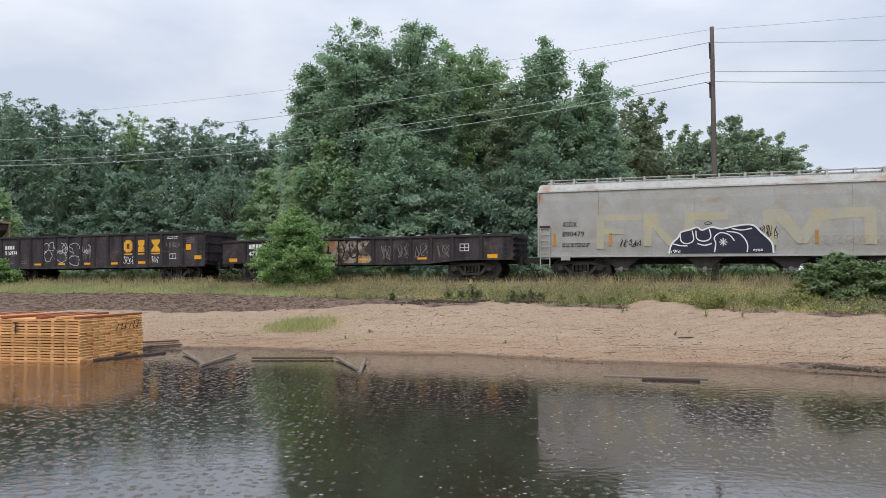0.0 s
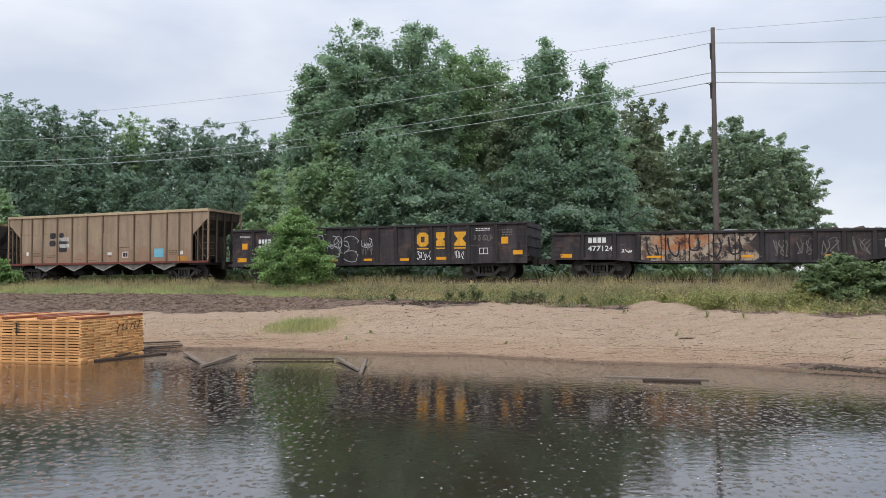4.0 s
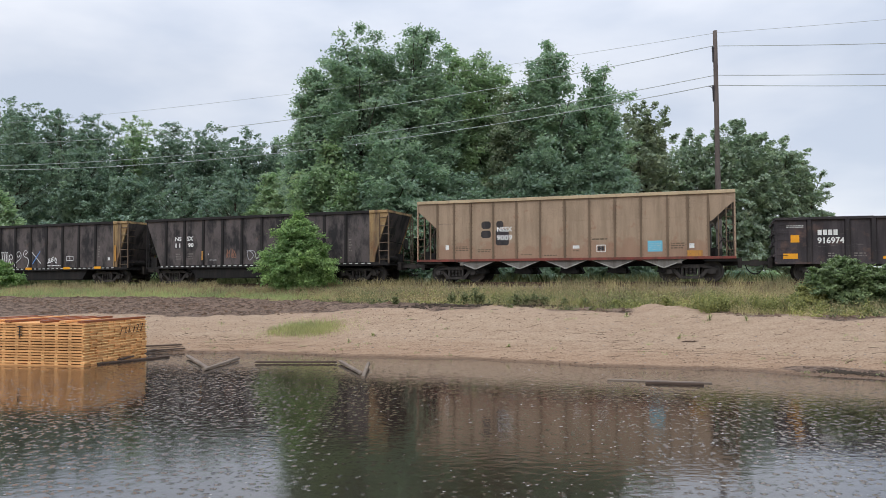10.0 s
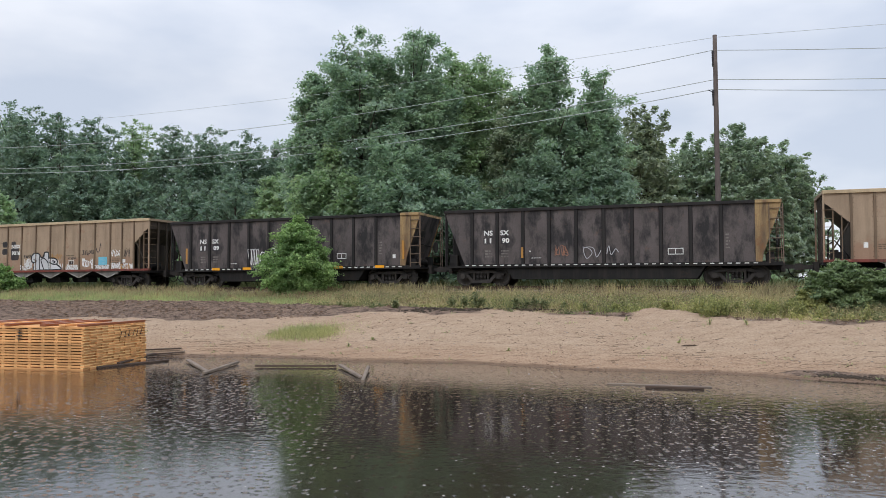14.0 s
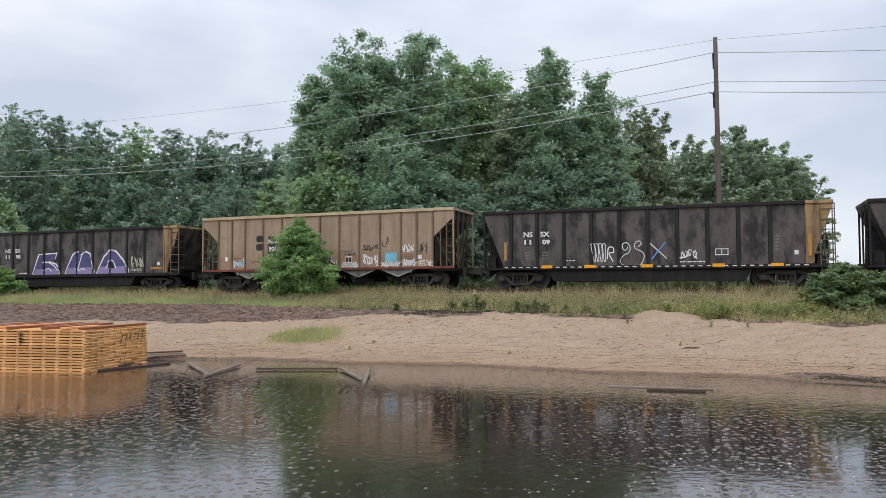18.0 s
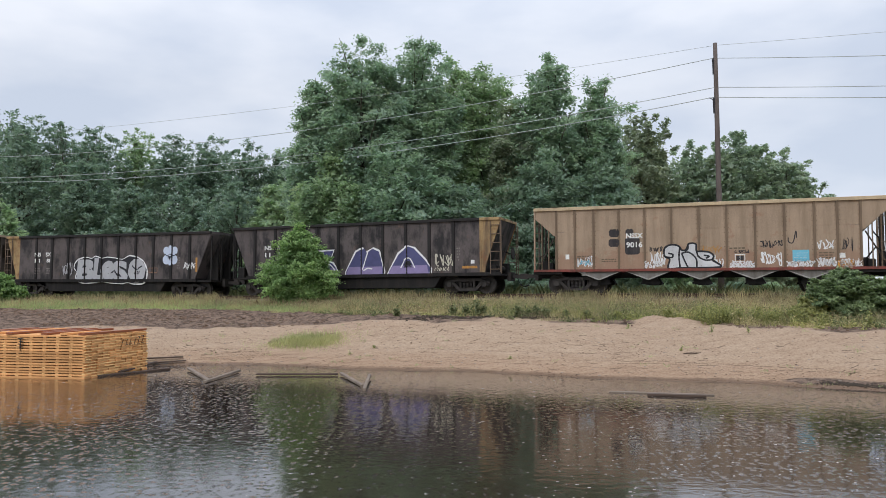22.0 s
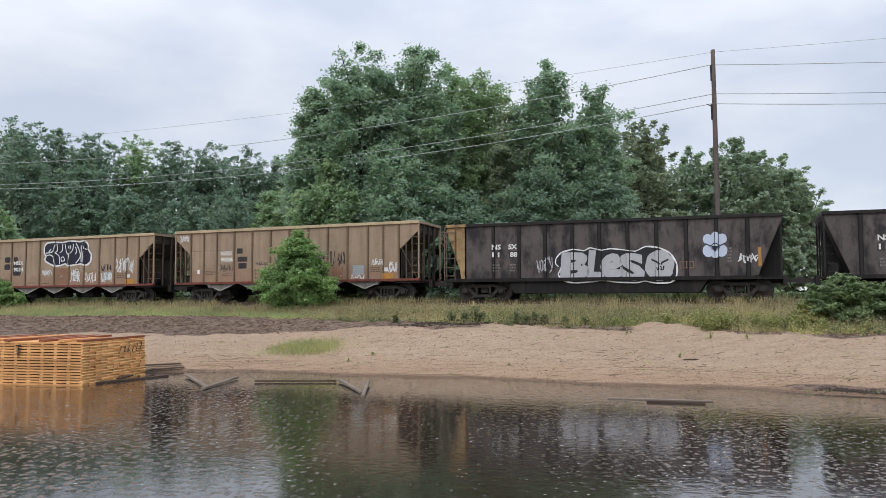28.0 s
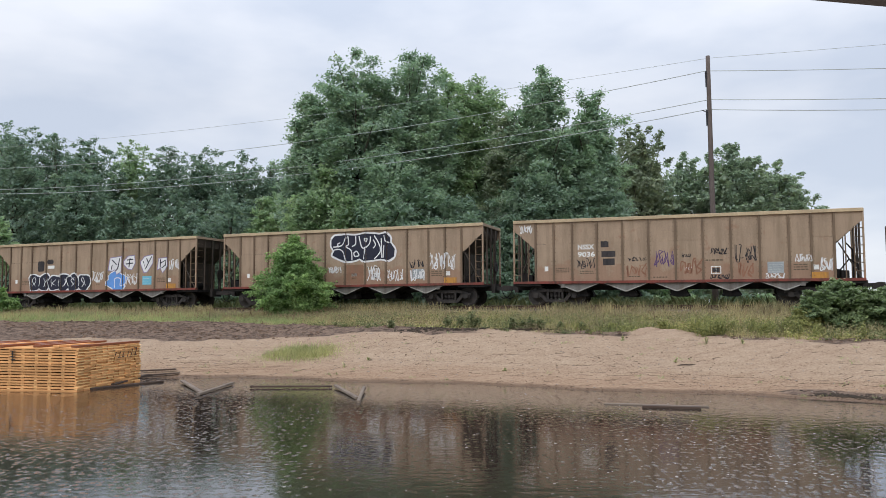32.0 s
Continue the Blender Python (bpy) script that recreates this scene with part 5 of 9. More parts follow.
def side_frame():
    """Cast truss side frame with two open windows, bearing boxes and a spring seat."""
    g = Geo()
    g.prism([(-1.14, 0.58), (-0.86, 0.66), (-0.5, 0.76), (0.5, 0.76), (0.86, 0.66), (1.14, 0.58), (1.14, 0.48), (0.86, 0.56), (0.5, 0.62), (-0.5, 0.62), (-0.86, 0.56), (-1.14, 0.48)], -0.10, 0.07)
    g.prism([(-0.46, 0.27), (0.46, 0.27), (0.42, 0.14), (-0.42, 0.14)], -0.13, 0.07)
    for s in (-1, 1):
        bar = [(0.84 * s, 0.56), (0.66 * s, 0.57), (0.36 * s, 0.26), (0.36 * s, 0.15), (0.46 * s, 0.15)]
        g.prism(bar if s < 0 else bar[::-1], -0.10, 0.07)
        g.prism([(0.89 * s - 0.17, 0.56), (0.89 * s + 0.17, 0.56), (0.89 * s + 0.17, 0.36), (0.89 * s + 0.08, 0.33), (0.89 * s - 0.08, 0.33), (0.89 * s - 0.17, 0.36)], -0.11, 0.06)
        g.rod((0.89 * s, -0.19, WHEEL_R), (0.89 * s, -0.09, WHEEL_R), 0.115, 12)
        g.box(0.34 * s - 0.045, 0.34 * s + 0.045, -0.13, 0.05, 0.24, 0.68)
    g.chamfer(-0.36, 0.36, -0.15, 0.02, 0.60, 0.74, 0.02)
    return g


def spring_group():
    g = Geo()
    for i in range(3):
        x = -0.18 + 0.18 * i
        for k in range(5):
            g.rod((x, -0.12, 0.30 + 0.066 * k), (x, -0.12, 0.34 + 0.066 * k), 0.075, 8, 0.06)
    return g


def wheel_profile(s):
    return [(0.09, s * 0.90), (0.12, s * 0.895), (0.30, s * 0.845), (0.385, s * 0.835), (0.40, s * 0.86), (WHEEL_R, s * 0.855), (WHEEL_R + 0.004, s * 0.75), (WHEEL_R + 0.028, s * 0.735), (WHEEL_R + 0.026, s * 0.72), (0.39, s * 0.72), (0.37, s * 0.74), (0.12, s * 0.80)]


ME_SIDEFRAME = side_frame().mesh("side_frame", M_IRON)
ME_SPRINGS = spring_group().mesh("springs", M_IRON)
wheels = Geo()
for s_ in (-1, 1):
    wheels.lathe(wheel_profile(s_), seg=24)
    for k in range(3):  # bearing cap bolts, which show the turning
        wheels.box(0.05 * math.cos(k * 2.094) - 0.02, 0.05 * math.cos(k * 2.094) + 0.02, min(s_ * 1.16, s_ * 1.2), max(s_ * 1.16, s_ * 1.2), 0.05 * math.sin(k * 2.094) - 0.02, 0.05 * math.sin(k * 2.094) + 0.02)
    wheels.rod((0, s_ * 0.9, 0), (0, s_ * 1.17, 0), 0.075, 10)
wheels.rod((0, -0.8, 0), (0, 0.8, 0), 0.085, 8)
ME_WHEELS = wheels.mesh("wheelset", M_WHEEL)
ME_BOLSTER = Geo().chamfer(-0.2, 0.2, -1.0, 1.0, 0.36, 0.72, 0.03).box(-0.62, -0.54, -0.9, 0.9, 0.36, 0.5).box(0.54, 0.62, -0.9, 0.9, 0.36, 0.5).mesh("bogie", M_IRON)


def add_bogie(car, x):
    bogie = part("bogie", ME_BOLSTER, None, car, "cast iron bogie", m=pose(x, 0, 0))
    part("side_frame", ME_SIDEFRAME, None, bogie, m=pose(0, -1.06, 0))
    part("side_frame", ME_SIDEFRAME, None, bogie, m=pose(0, 1.06, 0, 0, 0, 180))
    part("springs", ME_SPRINGS, None, bogie, m=pose(0, -1.0, 0))
    for s in (-1, 1):
        part("wheelset", ME_WHEELS, None, car, m=pose(x + 0.89 * s, 0, WHEEL_R))


coup = Geo().box(-0.55, 0.05, -0.09, 0.09, 0.74, 0.92).prism([(-0.86, 0.70), (-0.52, 0.70), (-0.52, 0.96), (-0.80, 0.96)], -0.14, 0.12).box(-0.12, 0.06, -0.4, 0.4, 0.62, 1.04)
ME_COUPLER = coup.mesh("coupler", M_IRON)
hose = Geo().path([(-0.25, -0.35, 0.8), (-0.34, -0.34, 0.55), (-0.5, -0.33, 0.38), (-0.7, -0.33, 0.34), (-0.86, -0.32, 0.42)], 0.022, 6)
ME_HOSE = hose.mesh("brake_hose", M_BLACK)


def add_ends(car, half):
    for s in (-1, 1):
        turn = 0 if s < 0 else 180
        part("coupler", ME_COUPLER, None, car, m=pose(s * half, 0, 0, 0, 0, turn))
        part("brake_hose", ME_HOSE, None, car, m=pose(s * half, 0, 0, 0, 0, turn))


def ladder(x0, x1, y, z0, z1, rungs, r=0.014, rail=True):
    g = Geo()
    for k in range(rungs):
        z = z0 + (z1 - z0) * (k + 0.5) / rungs
        g.rod((x0, y, z), (x1, y, z), r, 6)
    if rail:
        g.box(x0 - 0.02, x0 + 0.02, y - 0.02, y + 0.02, z0, z1).box(x1 - 0.02, x1 + 0.02, y - 0.02, y + 0.02, z0, z1)
    return g


RIBS_H = (1.05, 1.9, 2.75, 3.87, 5.0, 6.13, 7.27, 8.4, 9.53, 10.67, 11.8, 12.65, 13.5)


def open_hopper():
    """Open-top coal hopper with sloped ends and five bays."""
    ln, top = 14.6, 3.94
    h = ln / 2
    car = new("hopper_car")
    for s in (-1, 1):
        y_in, y_out = (-1.50, -1.47) if s < 0 else (1.47, 1.50)
        for k in range(len(RIBS_H) - 1):
            a, b = RIBS_H[k] - h, RIBS_H[k + 1] - h
            g = Geo().box(a + 0.004, b - 0.004, y_in, y_out, 1.10, 2.795).box(a + 0.004, b - 0.004, y_in + (0.012 if s < 0 else -0.012), y_out, 2.805, 3.80)
            for j in range(6):  # rivets along the seam
                x = a + (b - a) * (j + 0.5) / 6
                yy = -1.505 if s < 0 else 1.497
                g.box(x - 0.012, x + 0.012, yy, yy + 0.008, 2.85, 2.874)
            part("side_panel", g, M_TAN, car)
            if s < 0:
                r = Geo()
                for j in range(13):
                    z = 1.2 + 0.2 * j
                    for x in (a + 0.085, b - 0.085):
                        r.box(x - 0.014, x + 0.014, -1.507, -1.498, z, z + 0.028)
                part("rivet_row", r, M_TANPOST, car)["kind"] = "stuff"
        for a in RIBS_H:
            x = a - h
            y0, y1 = (-HW, -1.47) if s < 0 else (1.47, HW)
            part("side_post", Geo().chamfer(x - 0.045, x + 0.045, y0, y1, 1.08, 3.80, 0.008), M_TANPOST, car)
        for e in (-1, 1):
            x = lambda a: e * (h - a)
            g = Geo().prism([(x(0.06), 3.80), (x(1.05), 3.80), (x(1.05), 2.58), (x(0.92), 2.66), (x(0.22), 3.30), (x(0.06), 3.42)], y_in, y_out)
            part("end_gusset", g, M_TAN, car)
            for a, w in ((0.0, 0.07), (0.36, 0.04), (0.68, 0.04)):
                zt = 3.82 if a == 0 else (3.2 if a == 0.36 else 2.9)
                x0, x1 = sorted((x(a), x(a + w)))
                y0, y1 = (-1.54, -1.46) if s < 0 else (1.46, 1.54)
                # Inner posts are darker, for dirt and for the shade they stand in.
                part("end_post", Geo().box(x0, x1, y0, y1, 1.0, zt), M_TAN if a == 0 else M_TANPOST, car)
        y0, y1 = (-1.585, -1.44) if s < 0 else (1.44, 1.585)
        part("top_chord", Geo().chamfer(-h, h, y0, y1, 3.80, top, 0.012), M_TANTRIM, car, "lighter tan top chord")
        y0, y1 = (-1.575, -1.40) if s < 0 else (1.40, 1.575)
        part("side_sill", Geo().box(-h, h, y0, y1, 0.985, 1.095), M_REDSILL, car, "dull red side sill")
    for e in (-1, 1):
        x = lambda a: e * (h - a)
        lo, hi = sorted((x(0.0), x(0.12)))
        part("end_chord", Geo().box(lo, hi, -1.44, 1.44, 3.80, top - 0.01), M_TAN, car)
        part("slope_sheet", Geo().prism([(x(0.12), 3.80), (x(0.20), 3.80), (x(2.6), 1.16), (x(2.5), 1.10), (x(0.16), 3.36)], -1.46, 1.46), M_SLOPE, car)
        lo, hi = sorted((x(-0.02), x(1.3)))
        part("end_platform", Geo().box(lo, hi, -1.5, 1.5, 0.88, 0.985), M_BLACK, car)
        lo, hi = sorted((x(0.02), x(0.10)))
        for k in range(7):
            z = 1.2 + 2.5 * (k + 0.5) / 7
            part("ladder_rung", Geo().rod((e * (h - 0.02), -1.42, z), (e * (h - 0.02), -0.95, z), 0.014), M_TANPOST, car)
        for k in range(6):
            z = 1.2 + 2.1 * (k + 0.5) / 6
            part("grab_iron", Geo().rod((e * (h - 0.04), -1.56, z), (e * (h - 0.40), -1.56, z), 0.014), M_TANPOST, car)
        # These posts take the same shaded colour as the sheets.
        for yy in (-0.7, 0.0, 0.7):
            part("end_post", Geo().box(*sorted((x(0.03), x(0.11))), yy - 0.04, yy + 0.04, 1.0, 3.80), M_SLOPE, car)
    # air tank and brake gear on the far platforms
    part("air_reservoir", Geo().rod((h - 0.9, -0.9, 1.28), (h - 0.9, 0.3, 1.28), 0.22, 12), M_BLACK, car)
    part("brake_wheel", Geo().rod((h - 0.02, 0.6, 1.9), (h + 0.04, 0.6, 1.9), 0.28, 14).rod((h - 0.1, 0.6, 1.0), (h - 0.1, 0.6, 1.9), 0.03), M_IRON, car)
    part("brake_cylinder", Geo().rod((-h + 0.35, -0.6, 1.25), (-h + 0.9, -0.6, 1.25), 0.17, 12).box(-h + 0.3, -h + 0.6, -1.2, -0.9, 1.0, 1.5), M_BLACK, car)
    # pipes, valves and rods under both slope sheets
    for e in (-1, 1):
        x = lambda a: e * (h - a)
        part("brake_pipe", Geo().path([(x(0.2), -1.1, 1.0), (x(0.2), -1.1, 1.7), (x(0.5), -0.9, 1.9), (x(1.0), -0.9, 1.25), (x(1.6), -0.8, 1.02)], 0.028, 6), M_BLACK, car)
        part("brake_pipe", Geo().path([(x(0.3), -0.5, 1.0), (x(0.3), -0.5, 2.3), (x(0.5), -0.3, 2.6)], 0.03, 6), M_BLACK, car)
        part("control_valve", Geo().chamfer(*sorted((x(0.55), x(0.85))), -1.25, -0.95, 1.02, 1.42, 0.03), M_BLACK, car)
        part("valve_box", Geo().chamfer(*sorted((x(1.0), x(1.3))), -1.2, -0.7, 1.0, 1.25, 0.03), M_BLACK, car)
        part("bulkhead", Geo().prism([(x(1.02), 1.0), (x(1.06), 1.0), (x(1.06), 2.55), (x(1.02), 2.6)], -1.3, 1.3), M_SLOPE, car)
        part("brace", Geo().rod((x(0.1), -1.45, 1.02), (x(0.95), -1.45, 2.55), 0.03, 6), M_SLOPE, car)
    part("centre_sill", Geo().box(-h - 0.2, h + 0.2, -0.32, 0.32, 0.72, 0.98), M_BLACK, car)
    for c in (2.97, 5.13, 7.3, 9.47, 11.63):
        x = c - h
        vee = [(x - 0.98, 0.985), (x + 0.98, 0.985), (x + 0.06, 0.63), (x - 0.06, 0.63)]
        chute = part("hopper_chute", Geo().prism(vee, -1.46, -1.43), M_CHUTE, car, "grey chute side")
        part("chute_rim", Geo().prism([(x - 0.98, 0.985), (x - 0.92, 0.985), (x, 0.655), (x + 0.92, 0.985), (x + 0.98, 0.985), (x + 0.05, 0.61), (x - 0.05, 0.61)], -1.49, -1.462), M_CHUTERIM, chute)
        part("chute_hopper", Geo().prism([(x - 0.94, 0.98), (x + 0.94, 0.98), (x + 0.10, 0.64), (x - 0.10, 0.64)], -1.425, 1.425), M_BLACK, car, "black hopper bottom")
        part("hopper_chute", Geo().prism(vee, 1.43, 1.46), M_CHUTE, car)
        for s in (-1, 1):
            gate = Geo().prism([(x - 0.30, 0.74), (x + 0.30, 0.74), (x + 0.44, 0.50), (x + 0.36, 0.39), (x - 0.14, 0.39), (x - 0.30, 0.52)], *sorted((s * 1.15, s * 0.45)))
            gate.box(x - 0.34, x + 0.46, *sorted((s * 1.18, s * 1.14)), 0.42, 0.50)
            part("discharge_door", gate, M_BLACK, car, "black discharge door")
    for c in (1.88, 12.72):
        add_bogie(car, c - h)
    for s in (-1, 1):
        part("jacking_pad", Geo().box(s * 5.0 - 0.09, s * 5.0 + 0.09, -1.53, -1.45, 0.80, 0.985), M_CHUTE, car)
    add_ends(car, h + 0.12)
    return car, ln


def coal_gondola():
    """Bathtub coal gondola: one slanted end, one ochre end with ladders."""
    ln, top = 15.0, 3.63
    h = ln / 2
    car = new("coal_gondola_car")
    edges = [0.0] + [1.4 + 1.245 * i for i in range(10)] + [13.95]
    for s in (-1, 1):
        y0, y1 = (-1.48, -1.45) if s < 0 else (1.45, 1.48)
        for k in range(len(edges) - 1):
            a, b = edges[k] - h, edges[k + 1] - h
            if k == 0:
                poly = [(a + 0.03, 3.50), (b, 3.50), (b, 1.02), (a + 1.02, 1.02)]
            else:
                poly = [(a, 1.02), (b, 1.02), (b, 3.50), (a, 3.50)]
            part("side_panel", Geo().prism(poly, y0, y1), M_COAL, car)
        for a in edges[1:-1]:
            x = a - h
            g = Geo().add([(x - 0.09, y0 if s < 0 else y1, 1.0), (x + 0.09, y0 if s < 0 else y1, 1.0), (x + 0.06, -1.555 * -s, 1.0), (x - 0.06, -1.555 * -s, 1.0),
                           (x - 0.09, y0 if s < 0 else y1, 3.5), (x + 0.09, y0 if s < 0 else y1, 3.5), (x + 0.06, -1.535 * -s, 3.5), (x - 0.06, -1.535 * -s, 3.5)],
                          [(0, 1, 2, 3), (7, 6, 5, 4), (0, 4, 5, 1), (1, 5, 6, 2), (2, 6, 7, 3), (3, 7, 4, 0)])
            part("side_post", g, M_COALPOST, car)
        yy0, yy1 = (-1.58, -1.43) if s < 0 else (1.43, 1.58)
        part("top_chord", Geo().chamfer(-h, 13.95 - h, yy0, yy1, 3.50, top, 0.012), M_COALPOST, car)
        part("top_chord", Geo().chamfer(13.954 - h, h, yy0, yy1, 3.50, top, 0.012), M_YELLOWEND, car, "ochre top chord")
        yy0, yy1 = (-1.57, -1.40) if s < 0 else (1.40, 1.57)
        part("side_sill", Geo().box(-h + 0.9, h, yy0, yy1, 0.86, 1.02), M_BLACK, car)
        end = [(13.956, 1.02), (14.16, 1.02), (14.22, 1.45), (14.94, 3.5), (13.956, 3.5)]
        part("end_panel", Geo().prism([(q - h, z) for q, z in end], y0 - 0.02, y1).box(13.956 - h, 14.03 - h, y0 - 0.06, y1, 1.02, 3.5), M_YELLOWEND, car, "ochre painted end panel")
        rim = [(14.16, 1.02), (14.22, 1.45), (14.94, 3.5), (15.0, 3.5), (14.28, 1.43), (14.22, 1.02)]
        part("end_flange", Geo().prism([(q - h, z) for q, z in rim], y0 - 0.05, y1), M_YELLOWEND, car)
        lad = ladder(h - 0.50, h + 0.03, (-1.56 if s < 0 else 1.56), 0.95, 3.46, 6, 0.020)
        part("ladder", lad, M_LADDER, car, "rusty brown ladder")
        part("corner_post", Geo().box(h - 0.06, h - 0.02, y0 - 0.02, y1, 0.95, 3.50), M_LADDER, car)
    dash = Geo().box(0, 0.17, -1.576, -1.571, 0.945, 0.985).mesh("reflective_dash", M_WHITE)
    for k in range(38):
        part("reflective_dash", dash, None, car, m=pose(-h + 1.1 + 0.345 * k, 0, 0))
        part("reflective_dash", dash, None, car, m=pose(h - 0.8 - 0.345 * k, 0, 0, 0, 0, 180))
    part("tub", Geo().prism([(3.0 - h, 0.92), (12.0 - h, 0.92), (11.6 - h, 0.32), (3.4 - h, 0.32)], -1.42, 1.42), M_BLACK, car, "black sunken tub floor")
    part("end_sheet", Geo().prism([(0.0 - h, 3.50), (0.04 - h, 3.50), (1.06 - h, 1.02), (1.02 - h, 1.02)], -1.45, 1.45), M_COAL, car)
    part("end_chord", Geo().box(-h, -h + 0.1, -1.43, 1.43, 3.50, top - 0.01), M_COAL, car)
    part("end_chord", Geo().box(h - 0.1, h, -1.43, 1.43, 3.50, top - 0.01), M_YELLOWEND, car)
    part("end_sheet", Geo().prism([(14.92 - h, 3.50), (14.96 - h, 3.50), (14.24 - h, 1.45), (14.18 - h, 1.02), (14.14 - h, 1.02), (14.20 - h, 1.45)], -1.45, 1.45), M_COAL, car, "sooty end sheet")
    part("air_reservoir", Geo().rod((h - 0.4, -0.8, 1.2), (h - 0.4, 0.2, 1.2), 0.16, 12), M_BLACK, car)
    part("control_valve", Geo().chamfer(h - 0.62, h - 0.3, -1.3, -1.0, 0.95, 1.35, 0.03), M_BLACK, car)
    part("valve_box", Geo().chamfer(h - 0.5, h - 0.2, 0.4, 0.8, 0.95, 1.5, 0.03), M_BLACK, car)
    part("brake_pipe", Geo().path([(h - 0.2, -1.2, 0.95), (h - 0.2, -1.2, 1.9), (h - 0.35, -0.6, 2.1), (h - 0.15, 0.7, 2.0)], 0.025, 6), M_BLACK, car)
    part("floor", Geo().box(-h + 1.0, h - 0.7, -1.44, 1.44, 0.95, 1.05), M_BLACK, car)
    part("end_platform", Geo().box(h - 0.75, h + 0.02, -1.5, 1.5, 0.86, 0.95), M_BLACK, car)
    part("end_platform", Geo().box(-h, -h + 1.05, -1.45, 1.45, 0.86, 0.95), M_BLACK, car)
    for yy in (-1.3, -0.4, 0.4, 1.3):
        part("end_post", Geo().prism([(-h + 0.05, 0.95), (-h + 0.12, 0.95), (-h + 0.12, 3.3), (-h + 0.05, 3.45)], yy - 0.04, yy + 0.04), M_COALPOST, car)
    for k in range(6):
        z = 1.1 + 2.2 * (k + 0.5) / 6
        part("grab_iron", Geo().rod((-h + 0.03, -1.3, z), (-h + 0.03, -0.85, z), 0.014), M_COALPOST, car)
        part("ladder_rung", Geo().rod((h - 0.01, -1.4, z), (h - 0.01, -0.95, z), 0.014), M_LADDER, car)
    # Added black plates: they stand in for the darkness under the slanted end.
    for yy in (-0.55, 0.55):
        part("end_gusset", Geo().prism([(-h + 0.16, 0.95), (-h + 0.98, 0.95), (-h + 0.2, 3.0)], yy - 0.03, yy + 0.03), M_BLACK, car)
    for k in range(6):
        z = 1.15 + 0.36 * k
        part("grab_iron", Geo().rod((-h + 0.05, -1.47, z), (-h + 0.52 - 0.06 * k, -1.47, z), 0.016), M_COALPOST, car)
    part("corner_post", Geo().box(-h + 0.04, -h + 0.10, -1.49, -1.43, 0.95, 3.50), M_COALPOST, car)
    part("retainer_box", Geo().chamfer(-h + 0.2, -h + 0.6, -1.3, -0.95, 0.95, 1.5, 0.03), M_BLACK, car)
    part("brake_wheel", Geo().rod((h - 0.05, 0.7, 2.0), (h + 0.02, 0.7, 2.0), 0.28, 14), M_IRON, car)
    part("centre_sill", Geo().box(-h - 0.1, h + 0.1, -0.3, 0.3, 0.7, 0.94), M_BLACK, car)
    for c in (1.75, 13.2):
        add_bogie(car, c - h)
    add_ends(car, h + 0.05)
    return car, ln


RIBS_G = (1.32, 2.72, 3.67, 4.62, 5.6, 6.56, 7.54, 8.55, 9.55, 10.48, 11.43, 12.33, 13.33, 14.7)
RIBS_L = (1.39, 2.81, 3.84, 4.92, 5.92, 6.9, 7.95, 8.92, 9.88, 10.92, 12.0, 13.11, 14.55)


